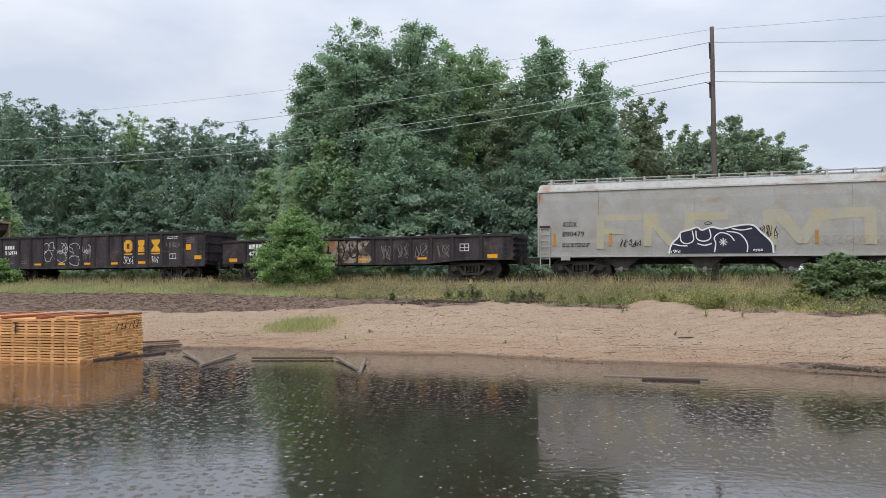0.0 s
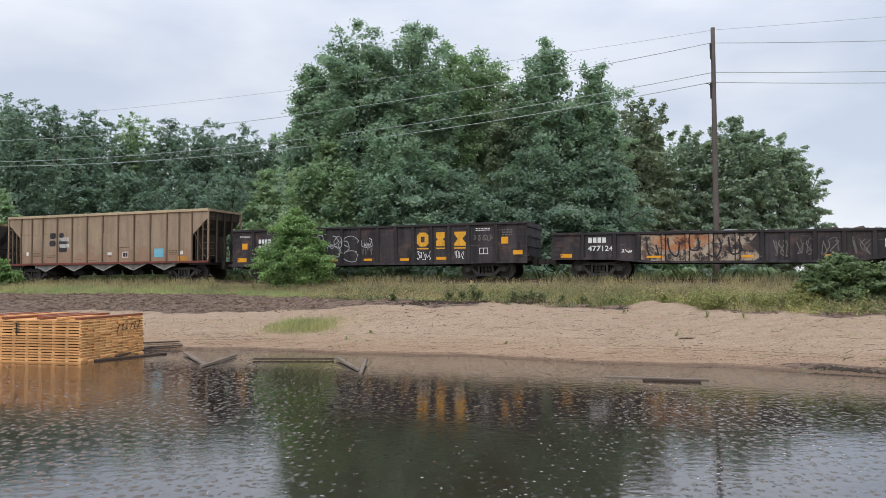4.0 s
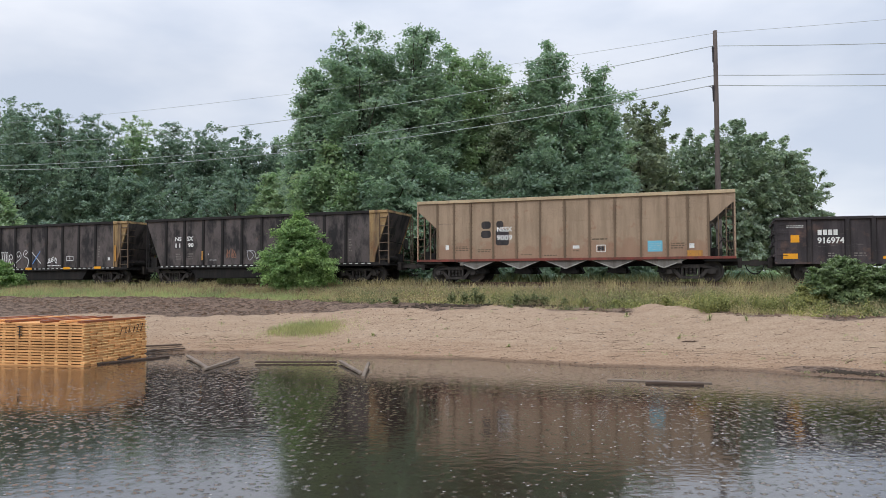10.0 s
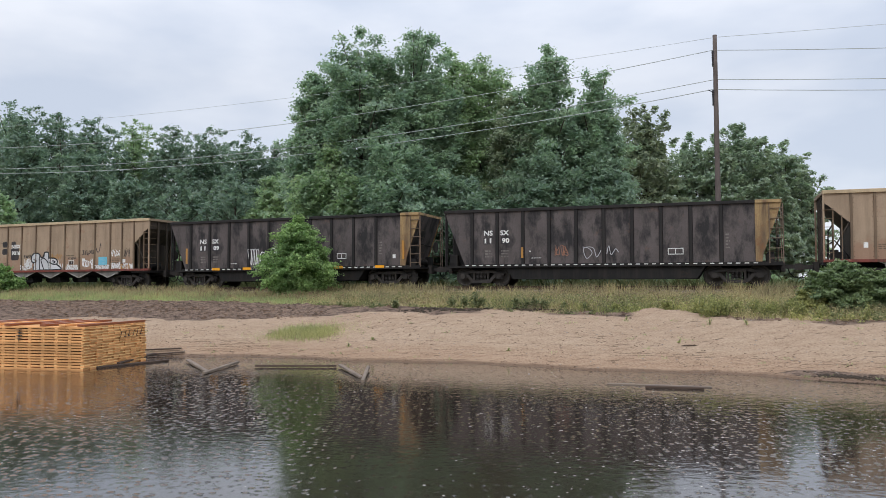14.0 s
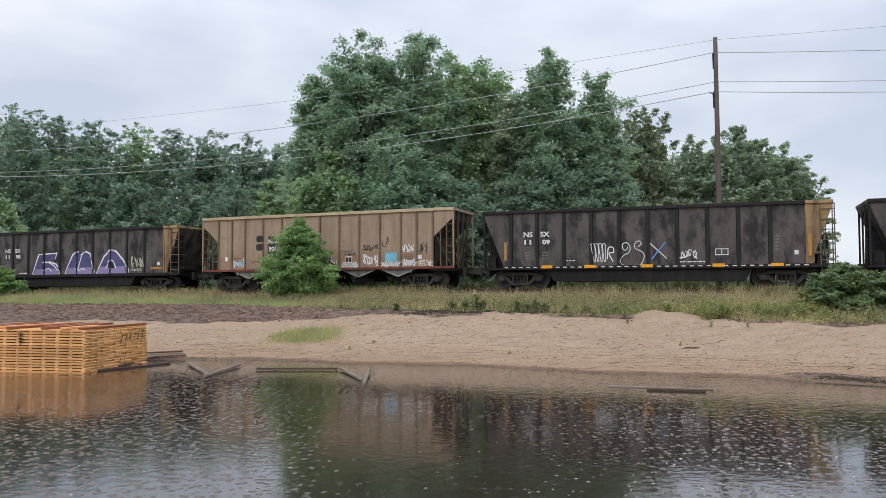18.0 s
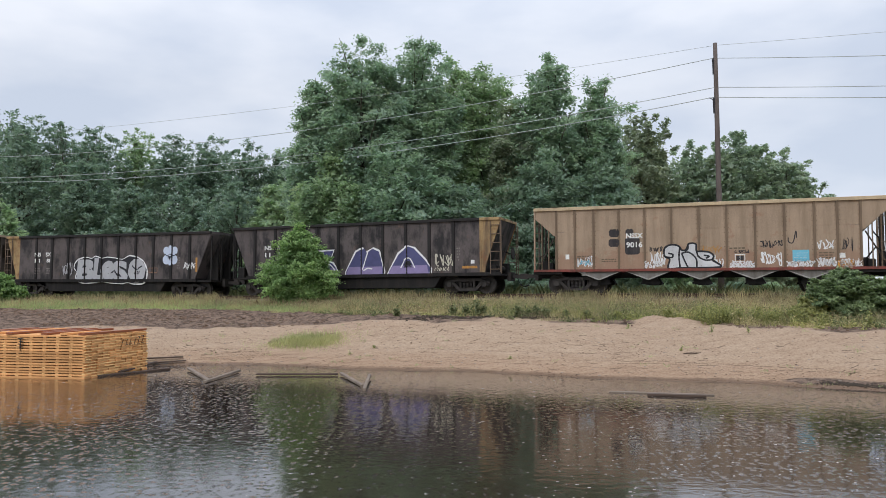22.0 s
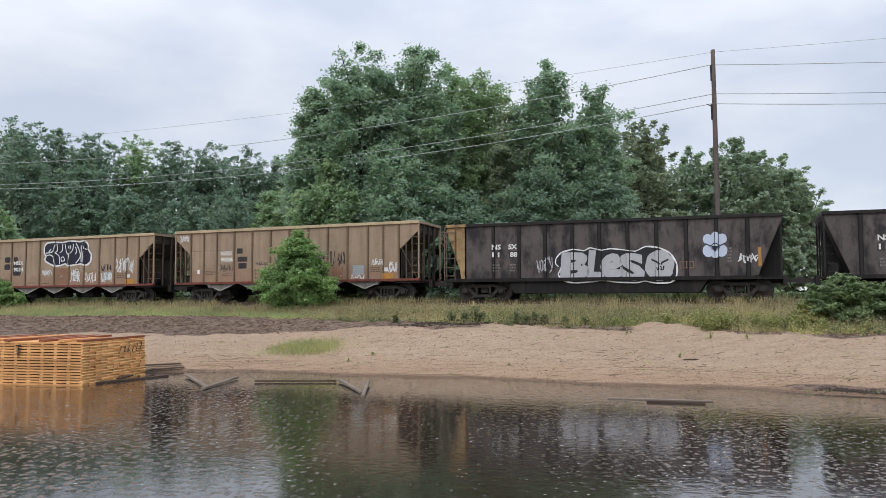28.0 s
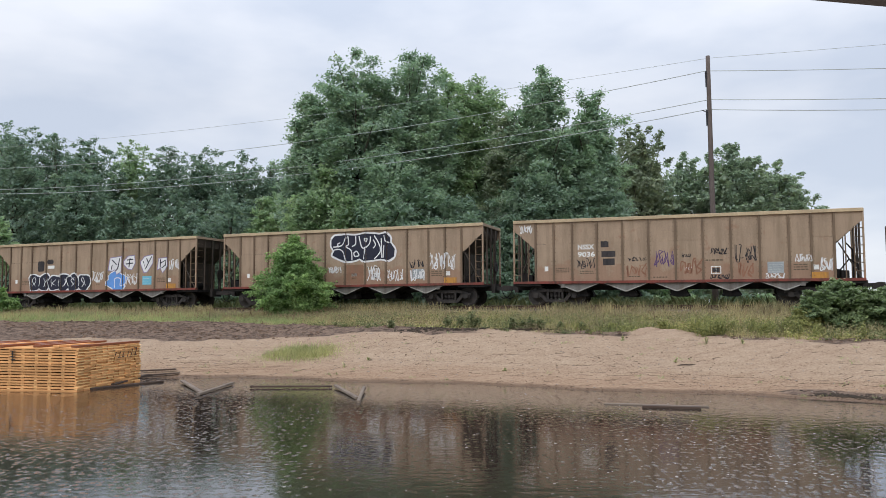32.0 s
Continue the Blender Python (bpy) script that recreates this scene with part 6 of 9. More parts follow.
def mill_gondola(ribs, ln, top, belly, name):
    """Flat-floored open gondola with pressed side posts. belly: bottom edge at the ends and in the middle."""
    h = ln / 2
    car = new(name)
    low = lambda a: belly[0] if a < 2.6 or a > ln - 2.6 else (belly[1] if 4.4 < a < ln - 4.4 else belly[0] + (belly[1] - belly[0]) * ((min(a, ln - a) - 2.6) / 1.8))
    edges = (0.0, *ribs, ln)
    for s in (-1, 1):
        y0, y1 = (-1.46, -1.43) if s < 0 else (1.43, 1.46)
        for a, b in zip(edges, edges[1:]):
            part("side_panel", Geo().prism([(a - h, low(a) + 0.02), (b - h, low(b) + 0.02), (b - h, top - 0.1), (a - h, top - 0.1)], y0, y1), M_GONDOLA, car)
        for a in ribs:
            x, z0 = a - h, low(a) + 0.06
            yo = -1.545 if s < 0 else 1.545
            yi = y0 if s < 0 else y1
            g = Geo().add([(x - 0.12, yi, z0), (x + 0.12, yi, z0), (x + 0.07, yo * 0.975, z0), (x - 0.07, yo * 0.975, z0), (x - 0.12, yi, top - 0.1), (x + 0.12, yi, top - 0.1), (x + 0.07, yo, top - 0.1), (x - 0.07, yo, top - 0.1)],
                          [(0, 1, 2, 3), (7, 6, 5, 4), (0, 4, 5, 1), (1, 5, 6, 2), (2, 6, 7, 3), (3, 7, 4, 0)])
            part("side_post", g, M_GONDOLAPOST, car)
        yy0, yy1 = (-1.56, -1.40) if s < 0 else (1.40, 1.56)
        rng = random.Random(int(top * 100) + s)
        last = 0.0
        for a in (*ribs, ln):
            g = Geo().chamfer(last - h, a - h - 0.002, yy0 + rng.uniform(-0.015, 0.015), yy1, top - 0.1 - rng.uniform(0, 0.012), top - rng.uniform(0, 0.02), 0.012)
            part("top_chord", g, M_GONDOLAPOST, car)
            last = a
        yy0, yy1 = (-1.52, -1.42) if s < 0 else (1.42, 1.52)
        g = Geo()
        stops = (0.0, 2.6, 4.4, ln - 4.4, ln - 2.6, ln)
        for a, b in zip(stops, stops[1:]):
            g.prism([(a - h, low(a)), (b - h, low(b)), (b - h, low(b) + 0.09), (a - h, low(a) + 0.09)], yy0, yy1)
        part("side_sill", g, M_GONDOLA, car)
    for e in (-1, 1):
        x0, x1 = sorted((e * h, e * (h - 0.06)))
        end = part("end_wall", Geo().box(x0, x1, -1.43, 1.43, 0.85, top), M_GONDOLA, car)
        g = Geo()
        for k in range(4):
            z = 1.05 + (top - 1.2) * k / 3.2
            g.box(*sorted((e * h, e * (h + 0.07))), -1.4, 1.4, z, z + 0.12)
        part("end_ribs", g, M_GONDOLA, end)
        for k in range(5):
            z = 0.95 + (top - 1.12) * (k + 0.5) / 5
            part("grab_iron", Geo().rod((e * (h + 0.1), -1.45, z), (e * (h + 0.1), -1.0, z), 0.014), M_GONDOLAPOST, car)
            part("grab_iron", Geo().rod((e * (h - 0.08), -1.56, z), (e * (h - 0.5), -1.56, z), 0.014), M_GONDOLAPOST, car)
    part("floor", Geo().box(-h + 0.06, h - 0.06, -1.42, 1.42, 0.98, 1.08), M_BLACK, car)
    part("centre_sill", Geo().box(-h - 0.1, h + 0.1, -0.3, 0.3, 0.68, 0.97), M_BLACK, car)
    for c in (2.1, ln - 2.1):
        add_bogie(car, c - h)
    add_ends(car, h + 0.1)
    return car, ln


def covered_hopper():
    """Long smooth-sided covered grain hopper."""
    ln = 18.0
    h = ln / 2
    car = new("covered_hopper_car")
    prof = [(-1.50, 1.12), (-1.55, 1.6), (-1.56, 2.6), (-1.54, 3.5), (-1.50, 3.94)]
    seams = (0.06, 2.79, 4.69, 6.9, 10.1, 13.0, 15.2, 17.94)
    for s in (-1, 1):
        for a, b in zip(seams, seams[1:]):
            g = Geo()
            g.prism_x([(-s * y, z) for y, z in prof] + [(-s * (y + 0.04), z) for y, z in prof[::-1]], a - h + 0.003, b - h - 0.003)
            part("side_panel", g, M_LIGHTGREY, car)
        sill = [(-s * y, z) for y, z in ((-1.56, 0.94), (-1.56, 1.0), (-1.53, 1.01), (-1.53, 1.13), (-1.40, 1.13), (-1.40, 0.94))]
        part("side_sill", Geo().prism_x(sill, -h, h), M_LIGHTGREY, car)
    roof = [(-1.57, 3.93), (-1.55, 4.0), (-1.40, 4.06), (-1.1, 4.30), (-0.6, 4.40), (0.6, 4.40), (1.1, 4.30), (1.40, 4.06), (1.55, 4.0), (1.57, 3.93)]
    part("roof", Geo().prism_x(roof, -h, h), M_ROOFGREY, car, "grey roof with rusty patches")
    walk_g = Geo()
    for yy in (-0.75, -0.62, 0.62, 0.75):
        walk_g.box(-h, h, yy - 0.05, yy + 0.05, 4.55, 4.58)
    board = part("running_board", walk_g, M_ROOFGREY, car)
    for k in range(17):
        x = -h + 0.5 + k * 1.06
        part("running_board_bracket", Geo().box(x - 0.03, x + 0.03, -0.82, 0.82, 4.46, 4.55).box(x - 0.05, x + 0.05, -0.86, -0.78, 4.3, 4.6), M_ROOFGREY, board)
    for k in range(5):
        x = -h + 1.8 + 3.6 * k
        part("hatch_cover", Geo().chamfer(x - 1.6, x + 1.6, -0.4, 0.4, 4.40, 4.50, 0.02), M_ROOFGREY, car)
    for e in (-1, 1):
        x = lambda a: e * (h - a)
        part("slope_sheet", Geo().prism([(x(0.06), 3.94), (x(0.12), 3.94), (x(2.6), 1.0), (x(2.5), 0.95), (x(0.06), 3.5)], -1.48, 1.48), M_LIGHTGREY, car)
        part("end_post", Geo().box(*sorted((x(0.0), x(0.08))), -1.57, -1.45, 0.95, 3.95).box(*sorted((x(0.0), x(0.08))), 1.45, 1.57, 0.95, 3.95), M_LIGHTGREY, car)
        lad = part("ladder", ladder(*sorted((x(0.14), x(0.58))), -1.62, 0.45, 2.4, 7, 0.016), M_LIGHTGREY, car)
        part("tread", Geo().box(*sorted((x(0.12), x(0.60))), -1.66, -1.60, 2.30, 2.38), M_INK, lad)
        part("end_platform", Geo().box(*sorted((x(0.0), x(1.4))), -1.5, 1.5, 0.86, 0.94), M_BLACK, car)
    part("centre_sill", Geo().box(-h - 0.2, h + 0.2, -0.35, 0.35, 0.66, 0.93), M_BLACK, car)
    for c in (3.75, 7.3, 10.7, 14.25):
        x = c - h
        part("discharge_hopper", Geo().prism([(x - 0.82, 0.94), (x + 0.82, 0.94), (x + 0.26, 0.46), (x - 0.26, 0.46)], -1.25, 1.25), M_IRON, car, "dark discharge hopper")
        part("outlet_gate", Geo().rod((x, -1.36, 0.42), (x, -1.2, 0.42), 0.10, 10).rod((x, -1.2, 0.42), (x, 1.2, 0.42), 0.06, 8).box(x - 0.3, x + 0.3, -1.2, 1.2, 0.36, 0.46), M_CHUTE, car)
    part("jacking_pad", Geo().box(-h + 1.1, -h + 1.5, -1.575, -1.5, 0.80, 0.95), M_LIGHTGREY, car)
    for c in (1.9, ln - 1.9):
        add_bogie(car, c - h)
    add_ends(car, h + 0.1)
    return car, ln


HOPPER, L_HOP = open_hopper()
COALCAR, L_COAL = coal_gondola()
G_TRAIN = "cars of the freight train"
# left end along the track, length, the car
TRAIN = []


def join(car, left, ln, label, flip=False):
    tagged(car, label, "freight car", G_TRAIN)
    TRAIN.append((car, left + ln / 2, ln, flip))
    return car


grain = covered_hopper()
C2 = join(grain[0], 76.4, grain[1], "light grey covered hopper car with black graffiti, rust patches")
low_g = mill_gondola(RIBS_L, 16.1, 2.09, (0.86, 0.70), "gondola_car")
G3 = join(low_g[0], 59.1, low_g[1], "low black gondola car with peeling cream graffiti, scrap inside")
high_g = mill_gondola(RIBS_G, 16.2, 2.68, (0.74, 0.72), "gondola_car")
G4 = join(high_g[0], 41.72, high_g[1], "black gondola car with large yellow marks and white graffiti")
H5 = join(HOPPER, 25.62, L_HOP, "tan open hopper car with white stencilled number, no graffiti")
D6 = join(COALCAR, 9.10, L_COAL, "black coal gondola car with an ochre end, white scribbles")
D7 = join(copy_thing(COALCAR, Matrix()), -7.15, L_COAL, "black coal gondola car with white scrawls and a blue cross")
H8 = join(copy_thing(HOPPER, Matrix()), -23.17, L_HOP, "tan open hopper car with white bubble graffiti along its foot")
D9 = join(copy_thing(COALCAR, Matrix()), -39.75, L_COAL, "black coal gondola car with large violet graffiti")
D10 = join(copy_thing(COALCAR, Matrix()), -56.2, L_COAL, "black coal gondola car with large silver graffiti", True)
H11 = join(copy_thing(HOPPER, Matrix()), -72.15, L_HOP, "tan open hopper car with many small black tags")
H12 = join(copy_thing(HOPPER, Matrix()), -88.2, L_HOP, "tan open hopper car with large navy bubble graffiti")
H13 = join(copy_thing(HOPPER, Matrix()), -104.56, L_HOP, "tan open hopper car covered with white and blue graffiti")

# ---------------------------------------------------------------- lettering and graffiti on the cars
def text_outline(body, bold=0.0, shear=0.0):
    cu = bpy.data.curves.new("lettering", "FONT")
    cu.body, cu.offset, cu.shear, cu.resolution_u = body, bold, shear, 3
    ob = bpy.data.objects.new("lettering", cu)
    me = bpy.data.meshes.new_from_object(ob)
    v = [(p.co.x, p.co.y) for p in me.vertices]
    f = [tuple(q.vertices) for q in me.polygons]
    bpy.data.objects.remove(ob)
    bpy.data.curves.remove(cu)
    bpy.data.meshes.remove(me)
    return v, f


def fitted(shape, a0, a1, z0, z1, wave=0.0):
    v, f = shape
    xs, zs = [p[0] for p in v], [p[1] for p in v]
    x0, x1, y0, y1 = min(xs), max(xs), min(zs), max(zs)
    out = []
    for x, y in v:
        a = a0 + (a1 - a0) * (x - x0) / (x1 - x0)
        z = z0 + (z1 - z0) * (y - y0) / (y1 - y0)
        if wave:
            z += wave * math.sin((a - a0) * 5.0) * 0.5
            a += wave * math.sin((z - z0) * 7.0 + a) * 0.4
        out.append((a, z))
    return out, f


def curve_through(pts, steps=5):
    """A smooth line through the points."""
    out = []
    p = [pts[0], *pts, pts[-1]]
    for i in range(1, len(p) - 2):
        for k in range(steps):
            t = k / steps
            out.append(tuple(0.5 * (2 * b + (c - a) * t + (2 * a - 5 * b + 4 * c - d) * t * t + (3 * b - a - 3 * c + d) * t ** 3)
                             for a, b, c, d in zip(p[i - 1], p[i], p[i + 1], p[i + 2])))
    return out + [pts[-1]]


def ribbon(pts, w, taper=False):
    v, f = [], []
    n = len(pts)
    for i, (x, z) in enumerate(pts):
        xa, za = pts[max(0, i - 1)]
        xb, zb = pts[min(n - 1, i + 1)]
        dx, dz = xb - xa, zb - za
        m = math.hypot(dx, dz) or 1.0
        hw = w / 2 * (1.0 if not taper else 0.45 + 0.55 * math.sin(math.pi * (i + 0.5) / n))
        v += [(x - dz / m * hw, z + dx / m * hw), (x + dz / m * hw, z - dx / m * hw)]
    f = [(2 * i, 2 * i + 1, 2 * i + 3, 2 * i + 2) for i in range(n - 1)]
    return v, f


class Side:
    """The near side of a car, written on in metres from its left end and above the rail."""

    def __init__(self, car, ln, panel_y, posts, post_half, post_y, flip=False):
        self.car, self.ln, self.flip = car, ln, flip
        self.panel, self.posts, self.half, self.post_y = panel_y, posts, post_half, post_y

    def put(self, shape, mat, name="lettering", layer=0, label=""):
        v, f = shape
        lift = 0.004 + 0.003 * layer
        h = self.ln / 2
        bm = bmesh.new()
        vs = [bm.verts.new((a - h, 0, z)) for a, z in v]
        for q in f:
            try:
                bm.faces.new([vs[i] for i in q])
            except ValueError:
                pass
        x0, x1 = min(p[0] for p in v) - h, max(p[0] for p in v) - h
        verts, faces = [], []

        def take(b, y):
            b.verts.index_update()
            n = len(verts)
            verts.extend((p.co.x, y, p.co.z) for p in b.verts)
            faces.extend(tuple(n + p.index for p in q.verts) for q in b.faces)
        take(bm, self.panel - lift)
        for p in self.posts:
            p = p - h
            if p + self.half < x0 or p - self.half > x1:
                continue
            b = bm.copy()
            for side, keep in ((p - self.half, 1), (p + self.half, -1)):
                bmesh.ops.bisect_plane(b, geom=b.verts[:] + b.edges[:] + b.faces[:], plane_co=(side, 0, 0), plane_no=(-keep, 0, 0), clear_outer=True)
            if b.faces:
                take(b, self.post_y - lift)
            b.free()
        bm.free()
        g = Geo()
        g.v, g.f = verts, faces
        m = pose(0, 0, 0, 0, 0, 180) if self.flip else None
        ob = part(name, g, mat, self.car, label, m)
        if name in ("small_print", "graffiti_tag"):
            ob["kind"] = "stuff"
        return ob

    def text(self, body, a0, a1, z0, z1, mat, bold=0.0, shear=0.0, layer=0, wave=0.0, name="lettering"):
        return self.put(fitted(text_outline(body, bold, shear), a0, a1, z0, z1, wave), mat, name, layer)

    def rect(self, a0, a1, z0, z1, mat, name="marking", layer=0, label=""):
        return self.put(([(a0, z0), (a1, z0), (a1, z1), (a0, z1)], [(0, 1, 2, 3)]), mat, name, layer, label)

    def poly(self, pts, mat, name="graffiti", layer=0, label=""):
        return self.put((pts, [tuple(range(len(pts)))]), mat, name, layer, label)

    def bordered(self, a0, a1, z0, z1, w, mat, name="stencil_frame"):
        o, i = [(a0, z0), (a1, z0), (a1, z1), (a0, z1)], [(a0 + w, z0 + w), (a1 - w, z0 + w), (a1 - w, z1 - w), (a0 + w, z1 - w)]
        m = (a0 + a1) / 2
        v = o + i + [(m - w / 2, z0 + w), (m + w / 2, z0 + w), (m + w / 2, z1 - w), (m - w / 2, z1 - w)]
        return self.put((v, [(0, 1, 5, 4), (1, 2, 6, 5), (2, 3, 7, 6), (3, 0, 4, 7), (8, 9, 10, 11)]), mat, name)

    def bars(self, a0, a1, z0, z1, rows, mat, seed=0, name="small_print", fill=0.5):
        """Writing too small to read, as broken bars."""
        rng = random.Random(seed)
        v, f = [], []
        step = (z1 - z0) / rows
        for r in range(rows):
            a = a0
            zz = z0 + r * step
            while a < a1 - 0.04:
                b = min(a1, a + rng.uniform(0.05, 0.18))
                n = len(v)
                v += [(a, zz), (b, zz), (b, zz + step * fill), (a, zz + step * fill)]
                f.append((n, n + 1, n + 2, n + 3))
                a = b + rng.uniform(0.025, 0.05)
        return self.put((v, f), mat, name)

    def stroke(self, pts, w, mat, layer=0, smooth=True, taper=False, name="graffiti"):
        return self.put(ribbon(curve_through(pts) if smooth else pts, w, taper), mat, name, layer)

    def scrawl(self, a0, a1, z0, z1, mat, seed, w=0.035, layer=0, letters=5, name="graffiti_tag"):
        """A spray-can scrawl: looping letter-like strokes that spell nothing."""
        rng = random.Random(seed)
        v, f = [], []
        cw = (a1 - a0) / letters
        for k in range(letters):
            c = a0 + cw * (k + 0.5)
            for _ in range(2):
                pts = [(c + cw * rng.uniform(-0.55, 0.55), z0 + (z1 - z0) * rng.uniform(0, 1)) for _ in range(4)]
                pts[0] = (pts[0][0], z0 + (z1 - z0) * rng.uniform(0.7, 1.0))
                pts[2] = (pts[2][0], z0 + (z1 - z0) * rng.uniform(0.0, 0.3))
                rv, rf = ribbon(curve_through(pts, 4), w * rng.uniform(0.5, 0.95))
                n = len(v)
                v += rv
                f += [tuple(i + n for i in q) for q in rf]
        return self.put((v, f), mat, name, layer)

    def bubble(self, body, a0, a1, z0, z1, fill, line, seed=1, rim=0.05, layer=0, rim2=None, bold=0.06):
        """Fat overlapping bubble letters, each with its outline."""
        rng = random.Random(seed)
        cw = (a1 - a0) / len(body)
        for grow, mat, up in ((2.1 * rim, rim2, 0), (rim, line, 1), (0.0, fill, 2)):
            rng.seed(seed)
            for k, ch in enumerate(body):
                c0, c1 = a0 + cw * k - 0.07 * cw, a0 + cw * (k + 1) + 0.07 * cw
                lo, hi = z0 + rng.uniform(-0.05, 0.06), z1 + rng.uniform(-0.10, 0.05)
                v, f = fitted(text_outline(ch, bold + grow / (hi - lo) * 0.7), c0 - grow, c1 + grow, lo - grow, hi + grow)
                t, cx, cz = rng.uniform(-0.12, 0.12), (c0 + c1) / 2, (lo + hi) / 2
                v = [(cx + (x - cx) * (1 + 0.10 * math.cos((z - cz) * 2.2)) - (z - cz) * t, z + (x - cx) * t) for x, z in v]
                if mat:
                    self.put((v, f), mat, "graffiti", layer + up)

    def blobs(self, a0, a1, z0, z1, count, fill, line, seed=1, rim=0.05, layer=0, ink=None, sharp=0.0):
        """Bubble shapes that read as no letters: swollen overlapping forms with outlines and inner strokes."""
        rng = random.Random(seed)
        cw = (a1 - a0) / count
        forms = []
        for k in range(count):
            cx, cz = a0 + cw * (k + 0.5) + rng.uniform(-0.05, 0.05), (z0 + z1) / 2 + rng.uniform(-0.06, 0.06) * (z1 - z0)
            rx, rz = cw * 0.60, (z1 - z0) * rng.uniform(0.46, 0.54)
            p1, p2, n1 = rng.uniform(0, 6), rng.uniform(0, 6), rng.choice((2, 3, 3, 4))
            pts = []
            for i in range(28):
                t = 2 * math.pi * i / 28
                r = 1 + 0.10 * math.sin(n1 * t + p1) + 0.05 * math.sin(5 * t + p2)
                e = 0.62 + 0.3 * sharp
                x = math.copysign(abs(math.cos(t)) ** e, math.cos(t))
                z = math.copysign(abs(math.sin(t)) ** e, math.sin(t))
                pts.append((cx + rx * r * x + 0.12 * rz * z * (k % 2 - 0.5), cz + rz * r * z))
            forms.append((cx, cz, rx, rz, pts))
        for cx, cz, rx, rz, pts in forms:
            self.poly([(x + rim * (1 if x > cx else -1), z + rim * (1 if z > cz else -1)) for x, z in pts], line, layer=layer)
        for k, (cx, cz, rx, rz, pts) in enumerate(forms):
            self.poly(pts, fill, layer=layer + 1)
            self.stroke(pts[4:17], rim * 0.7, line, layer + 2)
            for _ in range(2):
                q = [(cx + rx * rng.uniform(-0.55, 0.55), cz + rz * f) for f in (rng.uniform(0.4, 0.75), rng.uniform(-0.1, 0.3), rng.uniform(-0.7, -0.3))]
                self.stroke(q, rim * 0.75, ink or line, layer + 2, taper=True)


P_HOP = dict(panel_y=-1.50, posts=RIBS_H, post_half=0.047, post_y=-HW)
COAL_EDGES = tuple(1.4 + 1.245 * i for i in range(10))
P_COAL = dict(panel_y=-1.48, posts=COAL_EDGES, post_half=0.06, post_y=-1.556)
P_COALR = dict(panel_y=-1.48, posts=tuple(15.0 - a for a in COAL_EDGES), post_half=0.06, post_y=-1.556, flip=True)


def hopper_stencils(s, number, seed, panel=M_BLUE):
    """What every tan hopper carries: mark and number, panels, data and labels."""
    s.bars(2.0, 2.6, 1.5, 1.75, 3, M_GHOSTTAN, seed)
    s.bars(3.1, 3.75, 1.42, 1.6, 2, M_GHOSTTAN, seed + 1)
    s.rect(1.47, 1.64, 1.56, 1.78, M_WHITE, "label_plate")
    s.rect(10.95, 11.58, 1.33, 1.81, panel, "panel", label="light blue painted panel" if panel is M_BLUE else "faded grey painted panel")
    s.bars(11.0, 11.53, 1.40, 1.76, 4, M_WHITE, seed + 2, fill=0.22)
    s.rect(12.70, 12.91, 1.46, 1.66, M_WHITE, "label_plate")
    s.rect(12.62, 13.25, 1.10, 1.36, M_AMBERDULL, "marking", label="dull orange patch")
    s.bars(11.95, 12.5, 1.45, 1.75, 3, M_GHOSTTAN, seed + 3)
    s.rect(7.64, 7.94, 1.52, 1.66, M_WHITE, "label_plate")
    s.bars(7.66, 7.92, 1.40, 1.48, 1, M_GHOSTTAN, seed + 4)
    s.bars(8.5, 9.2, 1.90, 2.02, 1, M_GHOSTTAN, seed + 5)
    s.bordered(8.71, 9.12, 1.34, 1.67, 0.03, M_WHITE)
    s.rect(8.77, 9.06, 1.41, 1.60, M_INK, "stencil_panel", 0)
    s.bars(6.3, 6.9, 1.2, 1.3, 1, M_GHOSTTAN, seed + 6)
    s.bars(5.2, 5.8, 1.25, 1.32, 1, M_GHOSTTAN, seed + 7)


def round_rect(a0, a1, z0, z1, r=0.08):
    return [(a0 + r, z0), (a1 - r, z0), (a1, z0 + r), (a1, z1 - r), (a1 - r, z1), (a0 + r, z1), (a0, z1 - r), (a0, z0 + r)]


def four_lobes(s, a):
    """The black blobs of a painted-out emblem behind the number."""
    for a0, a1, z0, z1 in ((0.0, 0.46, 2.53, 2.88), (-0.02, 0.46, 2.09, 2.44), (0.73, 1.08, 2.56, 2.88), (0.70, 1.34, 1.73, 2.50)):
        s.poly(round_rect(a + a0, a + a1, z0, z1), M_INK, "emblem_patch")


